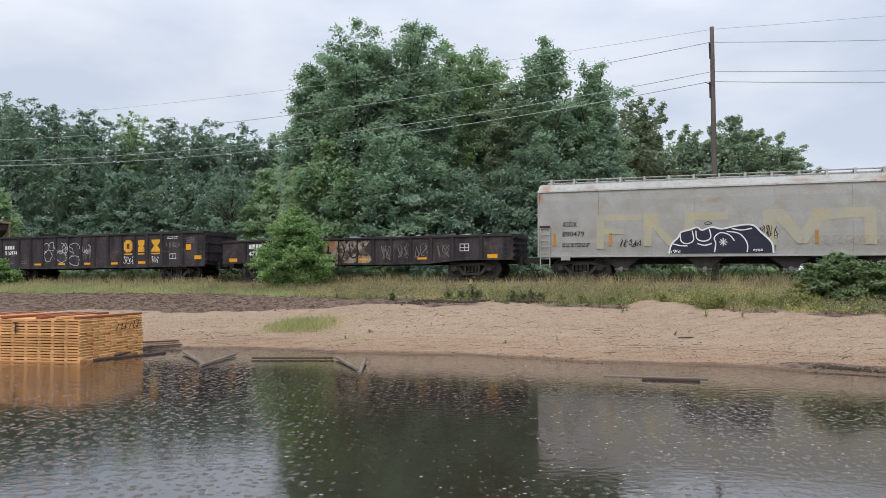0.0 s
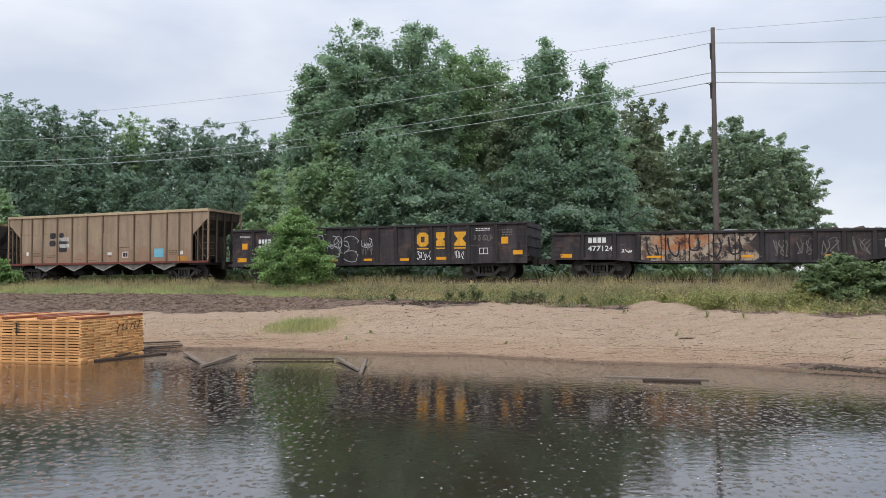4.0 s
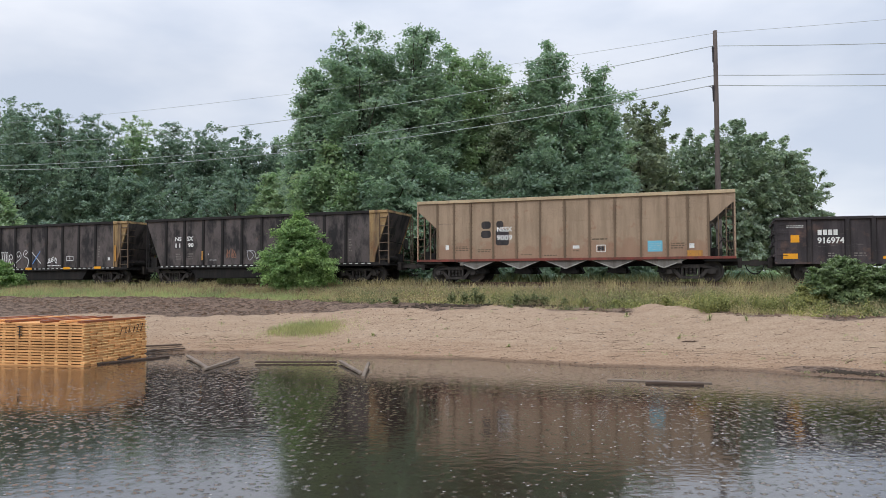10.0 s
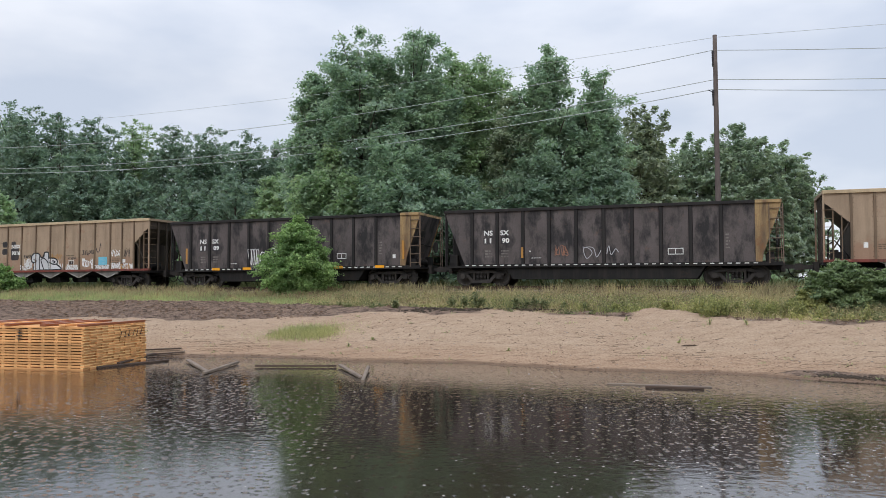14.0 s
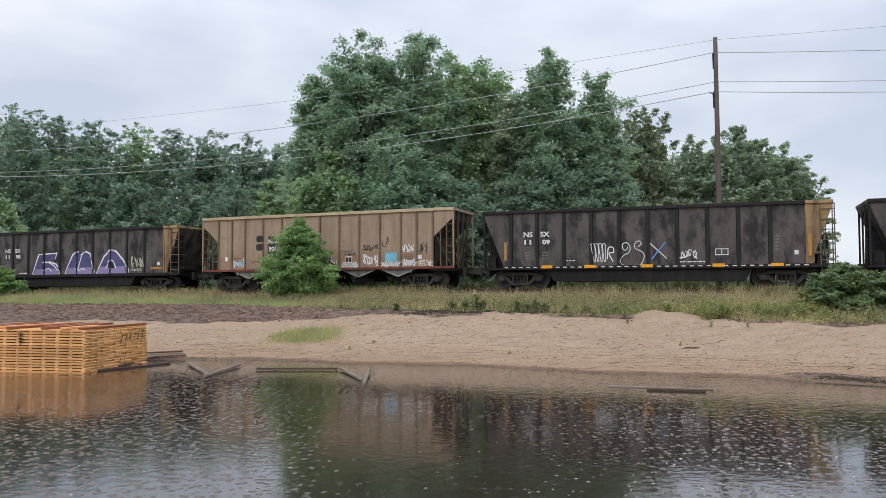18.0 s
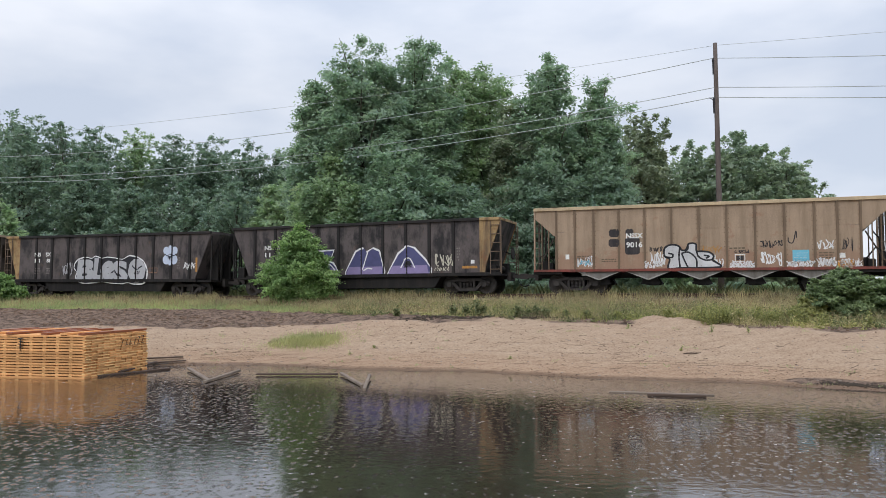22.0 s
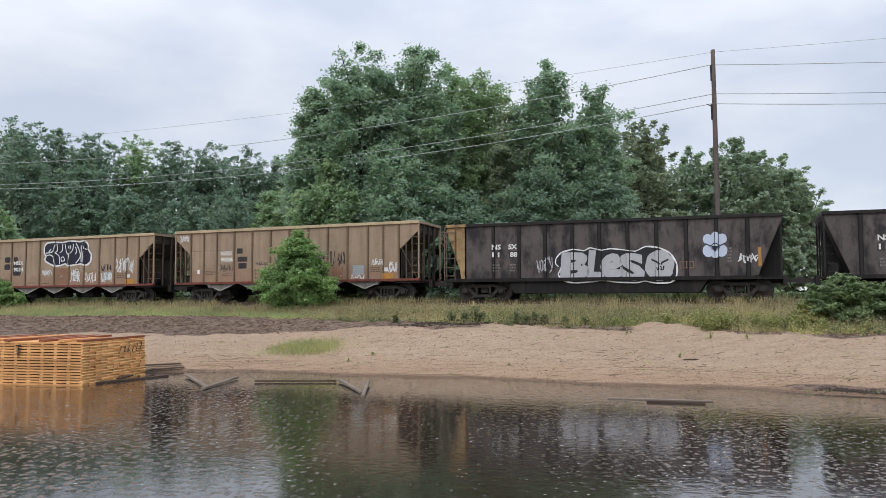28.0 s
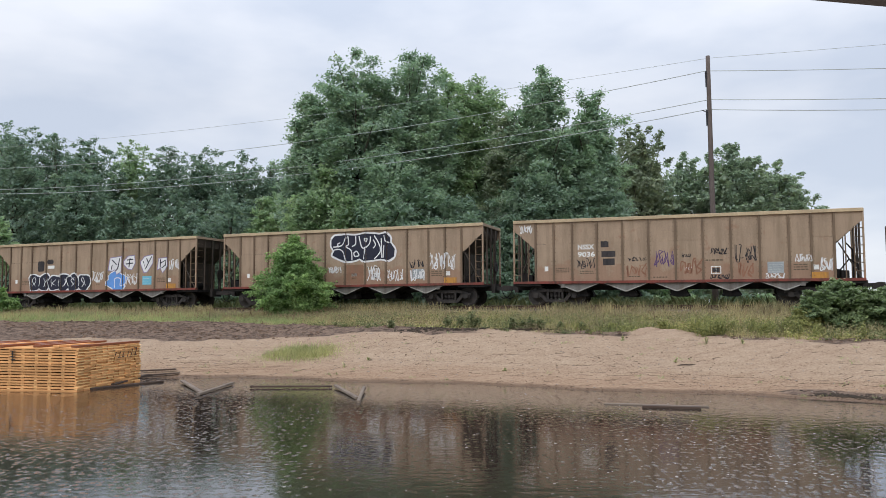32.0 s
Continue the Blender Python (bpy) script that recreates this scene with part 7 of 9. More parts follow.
def build_markings():
    for car in (D9, D10):  # these two have lost their reflective dashes
        for ob in [c for c in car.children if c.name.startswith("reflective_dash")]:
            bpy.data.objects.remove(ob)
    # tan hopper without graffiti
    s = Side(H5, L_HOP, **P_HOP)
    hopper_stencils(s, "9009", 10)
    four_lobes(s, 3.29)
    s.text("NSSX", 4.06, 4.80, 2.37, 2.60, M_WHITE, 0.03, layer=1)
    s.text("9009", 4.04, 4.80, 1.97, 2.22, M_WHITE, 0.03, layer=1)

    # black coal gondola with light scribbles
    s = Side(D6, L_COAL, **P_COAL)
    coal_stencils(s, "11", "90", 1)
    s.rect(3.80, 3.93, 1.30, 1.80, M_AMBERDULL, "marking", label="upright orange bar")
    s.scrawl(5.4, 6.05, 1.4, 1.9, M_SPRAYRUST, 4, 0.04, letters=3)
    s.stroke([(6.68, 1.76), (6.95, 1.70), (7.1, 1.48), (6.85, 1.25), (6.72, 1.7), (7.15, 1.72), (7.3, 1.3), (7.5, 1.6)], 0.032, M_SPRAYSILVER)
    s.stroke([(7.76, 1.45), (7.85, 1.8), (7.95, 1.4), (8.15, 1.66), (8.28, 1.5)], 0.03, M_SPRAYSILVER)
    s.bars(4.3, 4.75, 1.28, 1.34, 1, M_WHITE, 8)
    s.rect(4.2, 4.27, 1.58, 1.64, M_WHITE)
    s.bordered(10.40, 11.05, 1.37, 1.65, 0.03, M_WHITE)

    # black coal gondola with the scrawls and the cross
    s = Side(D7, L_COAL, **P_COAL)
    coal_stencils(s, "11", "09", 2)
    for a in (2.87, 4.83, 7.33, 10.3, 12.6):
        Side(D7, L_COAL, -1.574, (), 0, 0).rect(a, a + 0.50, 0.92, 1.055, M_AMBER, "reflector", 0, "amber reflector strip")
    Side(D7, L_COAL, -1.541, (), 0, 0).rect(14.04, 14.17, 1.34, 2.26, M_AMBERDULL, "marking", label="upright orange bar")
    s.rect(13.52, 13.68, 1.40, 1.58, M_WHITE, "label_plate")
    s.rect(1.05, 1.18, 1.30, 2.15, M_AMBERDULL, "marking", label="dull upright orange bar")
    for k in range(4):
        s.stroke([(5.12 + 0.17 * k, 2.0), (5.25 + 0.15 * k, 1.3), (5.32 + 0.15 * k, 1.25), (5.28 + 0.16 * k, 1.95), (5.14 + 0.17 * k, 2.0)], 0.028, M_SPRAYWHITE)
    s.stroke([(5.85, 1.3), (5.9, 1.8), (6.1, 1.82), (6.12, 1.6), (5.92, 1.58), (6.1, 1.2)], 0.045, M_SPRAYWHITE)
    s.stroke([(6.75, 1.85), (6.68, 1.7), (6.55, 1.75), (6.52, 1.95), (6.7, 2.03), (6.85, 1.85), (6.8, 1.6), (6.55, 1.45), (6.42, 1.2), (6.6, 1.0), (7.0, 0.94), (7.3, 1.05), (7.45, 1.35), (7.4, 1.6), (7.1, 1.75), (7.05, 1.95), (7.2, 2.1), (7.35, 1.98), (7.2, 1.85)], 0.034, M_SPRAYWHITE)
    s.stroke([(7.72, 1.98), (8.42, 1.3)], 0.04, M_SPRAYWHITE, smooth=False)
    s.stroke([(8.36, 2.02), (7.78, 1.28)], 0.05, M_SPRAYBLUE, 1, smooth=False)
    s.scrawl(8.95, 9.72, 1.28, 1.68, M_SPRAYWHITE, 44, 0.05, 0, 3)
    s.bars(8.95, 10.0, 1.13, 1.22, 1, M_SPRAYWHITE, 9)
    s.bordered(10.42, 10.95, 1.42, 1.70, 0.03, M_WHITE)
    s.bars(4.0, 4.4, 1.25, 1.32, 1, M_WHITE, 3)

    # tan hopper with bubble graffiti
    s = Side(H8, L_HOP, **P_HOP)
    hopper_stencils(s, "9016", 30)
    four_lobes(s, 3.44)
    s.text("NSSX", 4.20, 4.92, 2.45, 2.68, M_WHITE, 0.03, layer=1)
    s.text("9016", 4.20, 4.90, 2.04, 2.29, M_WHITE, 0.03, layer=1)
    swollen = [(5.82, 1.95), (5.99, 2.1), (6.29, 2.12), (6.48, 2.02), (6.55, 1.89), (6.79, 1.9), (6.84, 2.15), (7.14, 2.14), (7.17, 1.84), (7.39, 1.82), (7.68, 1.78), (7.86, 1.62), (7.82, 1.43), (8.0, 1.31), (8.13, 1.14), (7.25, 1.11), (6.51, 1.11), (5.99, 1.1), (6.05, 1.49), (5.86, 1.61), (5.81, 1.8)]
    s.poly(swollen, M_SPRAYDULL, layer=1, label="white bubble letters with black outlines")
    s.stroke(swollen + swollen[:1], 0.08, M_SPRAYBLACK, 2)
    for pts in (((5.86, 1.61), (6.14, 1.57), (6.18, 1.7), (5.99, 1.76)),
                ((6.48, 2.02), (6.44, 1.6), (6.48, 1.14)),
                ((6.81, 1.12), (6.66, 1.45), (6.55, 1.75)),
                ((6.55, 1.75), (6.84, 1.79), (7.14, 1.52), (7.17, 1.13)),
                ((7.17, 1.84), (7.25, 1.59), (7.54, 1.44), (7.86, 1.47)),
                ((7.46, 1.65), (7.68, 1.6), (7.54, 1.51)),
                ((6.84, 2.15), (6.7, 1.83))):
        s.stroke(list(pts), 0.07, M_SPRAYBLACK, 2)
    s.scrawl(5.25, 5.95, 1.27, 1.84, M_SPRAYWHITE, 31, 0.05)
    s.scrawl(8.6, 9.38, 1.07, 1.40, M_SPRAYWHITE, 32, 0.05)
    s.scrawl(9.67, 10.55, 1.20, 1.77, M_SPRAYWHITE, 33, 0.055, letters=4)
    s.scrawl(9.70, 10.55, 1.92, 2.24, M_SPRAYBLACK, 34, 0.04)
    s.stroke([(10.8, 2.35), (10.82, 2.15), (10.98, 2.13), (11.1, 2.6), (11.12, 2.3)], 0.04, M_SPRAYBLACK)
    s.scrawl(11.9, 12.5, 1.83, 2.22, M_SPRAYWHITE, 35, 0.05, letters=3)
    s.scrawl(11.88, 12.55, 1.15, 1.50, M_SPRAYWHITE, 36, 0.05)
    s.scrawl(12.70, 13.40, 1.10, 1.44, M_SPRAYWHITE, 37, 0.05)
    s.scrawl(12.75, 13.2, 1.78, 2.30, M_SPRAYBLACK, 38, 0.03, letters=3)
    s.scrawl(10.8, 11.7, 1.12, 1.40, M_SPRAYWHITE, 39, 0.045)
    s.scrawl(8.7, 9.3, 1.72, 1.85, M_SPRAYBLACK, 40, 0.03)
    s.scrawl(5.2, 5.9, 1.85, 2.05, M_SPRAYBLACK, 41, 0.035)
    for k, (a0, a1, z0, z1) in enumerate(((8.45, 9.55, 1.07, 1.34), (11.85, 12.6, 1.10, 1.44), (10.7, 11.8, 1.10, 1.38), (12.65, 13.5, 1.07, 1.40), (7.7, 8.25, 1.12, 1.50), (5.0, 5.75, 1.12, 1.45), (2.0, 2.7, 1.2, 1.68))):
        s.scrawl(a0, a1, z0, z1, M_SPRAYWHITE, 70 + k, 0.05, letters=5)
    s.scrawl(2.1, 2.6, 1.28, 1.5, M_BLUE, 78, 0.06, letters=2)
    s.scrawl(7.35, 8.2, 1.75, 2.05, M_AMBERDULL, 80, 0.03, letters=5)

    # black coal gondola with the violet piece
    s = Side(D9, L_COAL, **P_COAL)
    coal_stencils(s, "11", "98", 3)
    for rim, mat, low, layer in ((0.07, M_SPRAYWHITE, 0.0, 0), (0.0, M_SPRAYVIOLET, 0.0, 1)):
        for pts in violet_letters(rim):
            s.poly(pts, mat, layer=layer)
    for pts in violet_feet():
        s.poly(pts, M_SPRAYLILAC, layer=2)
    for pts in (((5.0, 1.72), (5.35, 1.78), (5.9, 1.55), (6.2, 1.25)), ((5.2, 1.22), (5.4, 1.38), (5.6, 1.36), (5.75, 1.2)), ((7.75, 1.25), (7.9, 1.7), (8.05, 2.15)), ((7.8, 1.2), (8.05, 1.32), (8.3, 1.28)),
                ((9.85, 1.30), (10.1, 1.72), (10.35, 1.75), (10.6, 1.30))):
        s.stroke(list(pts), 0.06, M_SPRAYWHITE, 3)
    s.poly([(9.98, 1.32), (10.16, 1.64), (10.32, 1.66), (10.5, 1.32)], M_SPRAYBLACK, layer=2)
    s.scrawl(11.65, 12.6, 1.35, 1.95, M_SPRAYCREAMLINE, 51, 0.05, letters=4)
    s.scrawl(11.65, 12.4, 1.12, 1.3, M_SPRAYCREAMLINE, 52, 0.04)
    s.bars(3.2, 3.95, 1.08, 1.22, 1, M_SPRAYWHITE, 53)
    s.rect(13.05, 13.82, 1.22, 1.34, M_AMBERDULL, label="dull orange stripe")
    s.rect(13.5, 13.68, 1.45, 1.62, M_WHITE, "label_plate")

    # black coal gondola with the silver piece
    s = Side(D10, L_COAL, **P_COALR)
    coal_stencils(s, "11", "88", 4, 2.33)
    silver = [(5.4, 1.88), (5.66, 2.16), (6.21, 2.28), (6.68, 2.21), (6.96, 2.33), (7.46, 2.21), (7.85, 2.27), (8.4, 2.21), (8.95, 2.13), (9.41, 2.33), (9.96, 2.26), (10.43, 2.0), (10.68, 1.55), (10.66, 1.05), (10.43, 0.78), (9.8, 0.76), (9.34, 0.85), (8.95, 0.78), (8.09, 0.82), (7.46, 0.9), (6.99, 0.84), (6.21, 0.8), (5.74, 0.9), (5.51, 1.15), (5.62, 1.44), (5.4, 1.66)]
    s.poly(silver, M_SPRAYBLACK, layer=1, label="black shadow of the bubble letters")
    s.stroke(silver + silver[:1], 0.10, M_SPRAYWHITE, 0)
    for body, a0, a1, z0, z1, lean in (("B", 5.52, 6.90, 0.88, 2.18, -0.10), ("L", 6.78, 7.56, 0.94, 2.24, -0.08), ("e", 7.44, 8.42, 0.92, 2.08, 0.0), ("S", 8.34, 9.40, 0.86, 2.10, 0.08)):
        v, f = fitted(text_outline(body, 0.06), a0, a1, z0, z1)
        v = [(x - lean * (z - z0) + 0.04 * math.sin(3 * z), z + 0.03 * math.sin(4 * x)) for x, z in v]
        s.put((v, f), M_SPRAYSILVER, "graffiti", 2, "silver bubble letter")
    face = [(9.98 + (0.62 + 0.03 * math.sin(k * 1.7)) * math.cos(k * 0.2856), 1.50 + 0.68 * math.sin(k * 0.2856)) for k in range(22)]
    s.poly(face, M_SPRAYSILVER, layer=2, label="silver bubble letter")
    for pts in (((9.62, 1.78), (9.86, 1.66), (9.98, 1.55)), ((10.36, 1.76), (10.14, 1.66), (10.04, 1.55)), ((5.40, 1.75), (5.58, 1.62), (5.50, 1.45))):
        s.stroke(list(pts), 0.075, M_SPRAYBLACK, 3)
    s.scrawl(9.85, 10.22, 1.28, 1.5, M_SPRAYBLACK, 61, 0.04, 3, 3)
    s.scrawl(4.45, 5.2, 1.25, 2.0, M_SPRAYSILVER, 62, 0.05, letters=4)
    for a, z, r in ((12.0, 2.6, 0.2), (12.3, 2.72, 0.17), (12.58, 2.6, 0.2), (12.02, 2.1, 0.24), (12.55, 2.1, 0.24), (12.29, 1.95, 0.16), (12.29, 2.38, 0.25)):
        s.poly([(a + r * math.cos(k * 0.524), z + 1.15 * r * math.sin(k * 0.524)) for k in range(12)], M_SPRAYPALEBLUE, layer=1 if r > 0.22 else 0)
    s.stroke([(11.9, 2.42), (12.1, 2.32), (12.29, 2.42), (12.5, 2.32), (12.7, 2.42)], 0.04, M_SPRAYNAVY, 3)
    s.poly([(12.14, 2.3), (12.44, 2.3), (12.29, 2.02)], M_SPRAYNAVY, layer=3)
    s.bordered(10.82, 11.42, 1.36, 1.66, 0.035, M_SPRAYRUSTLIGHT)
    s.scrawl(13.2, 14.0, 1.55, 1.95, M_SPRAYWHITE, 63, 0.05)
    s.rect(14.0, 14.12, 1.4, 2.2, M_AMBERDULL)

    # tan hopper with many small tags
    s = Side(H11, L_HOP, **P_HOP)
    hopper_stencils(s, "9036", 70, M_FADEDPANEL)
    s.text("NSSX", 3.01, 3.75, 2.52, 2.75, M_WHITE, 0.03, layer=1)
    s.text("9036", 3.01, 3.78, 2.18, 2.42, M_WHITE, 0.03, layer=1)
    for a0, a1, z0, z1 in ((4.04, 4.39, 2.6, 2.88), (4.07, 4.69, 2.16, 2.43), (4.13, 4.65, 1.79, 2.09)):
        s.rect(a0, a1, z0, z1, M_INK, "emblem_patch")
    s.scrawl(0.3, 0.9, 3.32, 3.72, M_SPRAYWHITE, 71, 0.05)
    for k, (a0, a1, z0, z1, mat, w, n) in enumerate(((2.95, 3.8, 1.65, 2.12, M_SPRAYBLACK, 0.04, 4), (5.22, 6.0, 1.95, 2.14, M_SPRAYBLACK, 0.03, 5), (6.36, 7.2, 1.70, 2.38, M_SPRAYPURPLE, 0.045, 4), (7.53, 7.9, 2.08, 2.24, M_SPRAYBLACK, 0.03, 3),
                                                     (5.15, 6.03, 1.25, 1.85, M_SPRAYRUST, 0.06, 4), (7.45, 8.38, 1.35, 2.0, M_SPRAYRUST, 0.06, 4), (8.7, 9.4, 2.17, 2.46, M_SPRAYBLACK, 0.035, 5), (9.68, 10.55, 1.80, 2.58, M_SPRAYBLACK, 0.04, 5),
                                                     (9.76, 10.4, 1.2, 1.78, M_SPRAYRUST, 0.06, 3), (8.67, 9.45, 1.12, 1.32, M_SPRAYBLACK, 0.04, 5), (10.87, 11.62, 1.12, 1.32, M_SPRAYWHITE, 0.045, 5), (12.03, 12.65, 1.80, 2.12, M_SPRAYWHITE, 0.045, 4), (12.95, 13.4, 1.42, 1.97, M_SPRAYWHITE, 0.05, 3))):
        s.scrawl(a0, a1, z0, z1, mat, 72 + k, w, 1, n)

    # tan hopper with the navy bubble piece
    s = Side(H12, L_HOP, **P_HOP)
    hopper_stencils(s, "", 90, M_FADEDPANEL)
    mass = [(6.50, 3.41), (6.70, 3.60), (7.33, 3.62), (7.87, 3.58), (8.41, 3.66), (8.90, 3.62), (9.19, 3.58), (9.53, 3.64), (9.78, 3.41), (9.78, 3.16), (10.02, 2.82), (9.97, 2.45), (9.68, 2.28), (9.29, 2.36), (8.85, 2.32), (8.31, 2.28), (8.11, 2.41), (7.82, 2.32), (7.33, 2.28), (6.94, 2.41), (6.55, 2.61), (6.65, 2.82), (6.50, 3.08)]
    s.stroke(mass + mass[:1], 0.17, M_SPRAYWHITE, 0)
    s.poly(mass, M_SPRAYNAVY, layer=1, label="navy bubble letters with white outlines")
    for pts in (((6.60, 3.03), (7.04, 3.08), (7.23, 3.28), (7.33, 3.52)), ((7.0, 3.24), (6.84, 3.16), (6.94, 3.03)), ((6.60, 2.87), (6.94, 2.91), (7.18, 2.74), (7.33, 2.32)),
                ((7.43, 3.58), (7.48, 3.16), (7.33, 3.03), (7.62, 2.82), (7.67, 2.36)), ((7.87, 3.54), (7.87, 3.16), (7.67, 3.03)), ((7.77, 2.70), (7.92, 2.78), (8.06, 2.57), (7.82, 2.53), (7.77, 2.70)),
                ((8.06, 3.54), (8.21, 2.99), (8.41, 2.95), (8.65, 3.16), (8.70, 3.50)), ((8.36, 3.37), (8.50, 3.41), (8.46, 3.24), (8.36, 3.37)), ((8.41, 2.91), (8.31, 2.36)),
                ((8.90, 3.54), (9.14, 3.16), (9.24, 2.74), (8.90, 2.36)), ((8.85, 3.33), (8.97, 3.08), (8.85, 2.91)), ((9.43, 3.54), (9.53, 3.24), (9.73, 3.16)), ((9.43, 3.03), (9.38, 2.41)), ((9.29, 3.41), (9.31, 2.41))):
        s.stroke(list(pts), 0.06, M_SPRAYWHITE, 2)
    four_lobes(s, 3.29)
    s.text("NSSX", 4.06, 4.80, 2.37, 2.60, M_WHITE, 0.03, layer=1)
    s.text("9034", 4.04, 4.80, 1.97, 2.22, M_WHITE, 0.03, layer=1)
    for k, (a0, a1, z0, z1, mat, w, n) in enumerate(((6.28, 7.1, 1.70, 2.05, M_SPRAYWHITE, 0.05, 5), (8.52, 9.25, 1.28, 2.0, M_SPRAYWHITE, 0.06, 4), (9.62, 10.45, 1.22, 1.84, M_SPRAYWHITE, 0.055, 4), (10.78, 11.56, 1.86, 2.28, M_SPRAYBLACK, 0.045, 4),
                                                     (10.8, 11.62, 1.25, 1.80, M_SPRAYWHITE, 0.08, 4), (11.86, 13.2, 1.75, 2.6, M_SPRAYWHITE, 0.06, 6))):
        s.scrawl(a0, a1, z0, z1, mat, 92 + k, w, 1, n)
    s.rect(7.35, 8.3, 1.15, 2.1, M_SPRAYRUSTLIGHT, "repaint_patch", 0, "faded reddish repainted panel")

    # tan hopper covered with graffiti
    s = Side(H13, L_HOP, **P_HOP)
    hopper_stencils(s, "", 110)
    s.poly(round_rect(3.22, 3.72, 2.24, 2.86), M_INK, "emblem_patch")
    s.poly(round_rect(3.93, 4.42, 2.66, 2.94), M_INK, "emblem_patch")
    s.rect(3.98, 4.5, 2.4, 2.58, M_WHITE)
    s.blobs(2.65, 7.1, 1.14, 2.05, 6, M_SPRAYNAVY, M_SPRAYWHITE, 12, 0.055, 0, None, 0.8)
    s.poly([(9.14 + (0.75 + 0.12 * math.sin(k * 1.9)) * math.cos(k * 0.3142), 1.56 + (0.58 + 0.08 * math.sin(k * 1.3)) * math.sin(k * 0.3142)) for k in range(20)], M_SPRAYWHITE, layer=0)
    s.poly([(9.14 + (0.69 + 0.12 * math.sin(k * 1.9)) * math.cos(k * 0.3142), 1.56 + (0.52 + 0.08 * math.sin(k * 1.3)) * math.sin(k * 0.3142)) for k in range(20)], M_SPRAYBLUE, layer=1)
    s.stroke([(9.0, 1.2), (9.0, 1.7), (9.4, 1.7), (9.4, 1.3), (9.7, 1.35), (9.7, 1.15)], 0.05, M_SPRAYWHITE, 2)
    jagged = (((8.51, 2.18), (8.65, 2.9), (9.5, 2.98), (9.43, 2.1), (9.12, 1.94), (9.02, 2.22), (8.81, 2.14)),
              ((9.62, 2.7), (9.93, 2.97), (10.38, 3.0), (10.43, 2.56), (10.21, 2.19), (9.9, 2.25), (9.64, 2.48)),
              ((10.79, 2.61), (11.08, 2.92), (11.66, 3.01), (11.66, 2.52), (11.29, 2.04), (11.05, 2.0), (10.86, 2.39)),
              ((11.96, 2.13), (12.06, 2.78), (12.65, 2.81), (12.69, 2.33), (12.32, 1.96), (12.19, 2.24)))
    for pts in jagged:
        s.poly(list(pts), M_SPRAYWHITE, layer=2, label="jagged white letter shape")
        s.stroke(list(pts) + [pts[0]], 0.05, M_SPRAYLILAC, 3, False)
    for pts in (((8.79, 2.79), (9.12, 2.5)),
                ((8.81, 2.51), (8.74, 2.23)),
                ((9.34, 2.88), (9.2, 2.27), (9.06, 2.16)),
                ((9.86, 2.75), (10.29, 2.79)),
                ((10.07, 2.85), (10.0, 2.33)),
                ((9.79, 2.53), (10.29, 2.57)),
                ((11.0, 2.65), (11.15, 2.21), (11.58, 2.91)),
                ((11.22, 2.81), (11.34, 2.59)),
                ((12.19, 2.72), (12.17, 2.27)),
                ((12.19, 2.51), (12.52, 2.66), (12.52, 2.39), (12.26, 2.23))):
        s.stroke(list(pts), 0.075, M_SPRAYNAVY, 4, False, True)
    for k, (a0, a1, z0, z1) in enumerate(((12.78, 13.45, 2.12, 2.76), (7.37, 8.26, 1.57, 2.18), (9.68, 10.58, 1.28, 2.06))):
        s.scrawl(a0, a1, z0, z1, M_SPRAYWHITE, 120 + k, 0.055, 2, 4)

    # light grey covered hopper
    s = Side(C2, 18.0, -1.563, (), 0.05, -1.57)
    s.text("ASDX", 1.15, 1.82, 2.31, 2.55, M_INK, 0.012)
    s.text("890479", 1.15, 2.15, 1.87, 2.11, M_INK, 0.012)
    s.bars(1.15, 2.4, 1.42, 1.62, 2, M_INK, 5)
    pale = (((2.7, 1.3), (3.05, 1.3), (3.05, 1.95), (3.9, 1.95), (3.9, 2.2), (3.05, 2.2), (3.05, 2.55), (4.6, 2.55), (4.6, 2.82), (2.7, 2.82)),
            ((4.75, 1.4), (5.1, 1.4), (5.1, 2.3), (5.8, 1.4), (6.2, 1.4), (5.4, 2.4), (5.4, 2.88), (4.75, 2.88)),
            ((6.5, 1.4), (6.9, 1.4), (6.9, 2.5), (8.25, 2.5), (8.25, 2.85), (6.5, 2.85)),
            ((9.65, 1.4), (10.15, 1.4), (10.15, 2.45), (10.95, 1.45), (11.3, 1.45), (11.9, 2.4), (13.4, 2.5), (13.4, 1.4), (13.85, 1.4), (13.85, 2.9), (11.6, 2.9), (11.1, 2.0), (10.4, 2.9), (9.65, 2.9)))
    for pts in pale:
        s.poly(list(pts), M_SPRAYPALE, "faded_graffiti", label="faded pale yellow letter shape")
    blob = [(5.82, 1.08), (5.95, 1.5), (6.2, 1.75), (6.35, 2.0), (6.7, 2.1), (7.0, 2.2), (7.2, 2.08), (7.6, 2.2), (8.0, 2.12), (8.5, 2.22), (9.0, 2.28), (9.3, 2.22), (9.55, 1.95), (9.8, 1.7), (9.98, 1.45), (10.02, 1.08)]
    s.poly(blob, M_SPRAYNAVY, layer=1)
    s.stroke(blob, 0.07, M_SPRAYWHITE, 2)
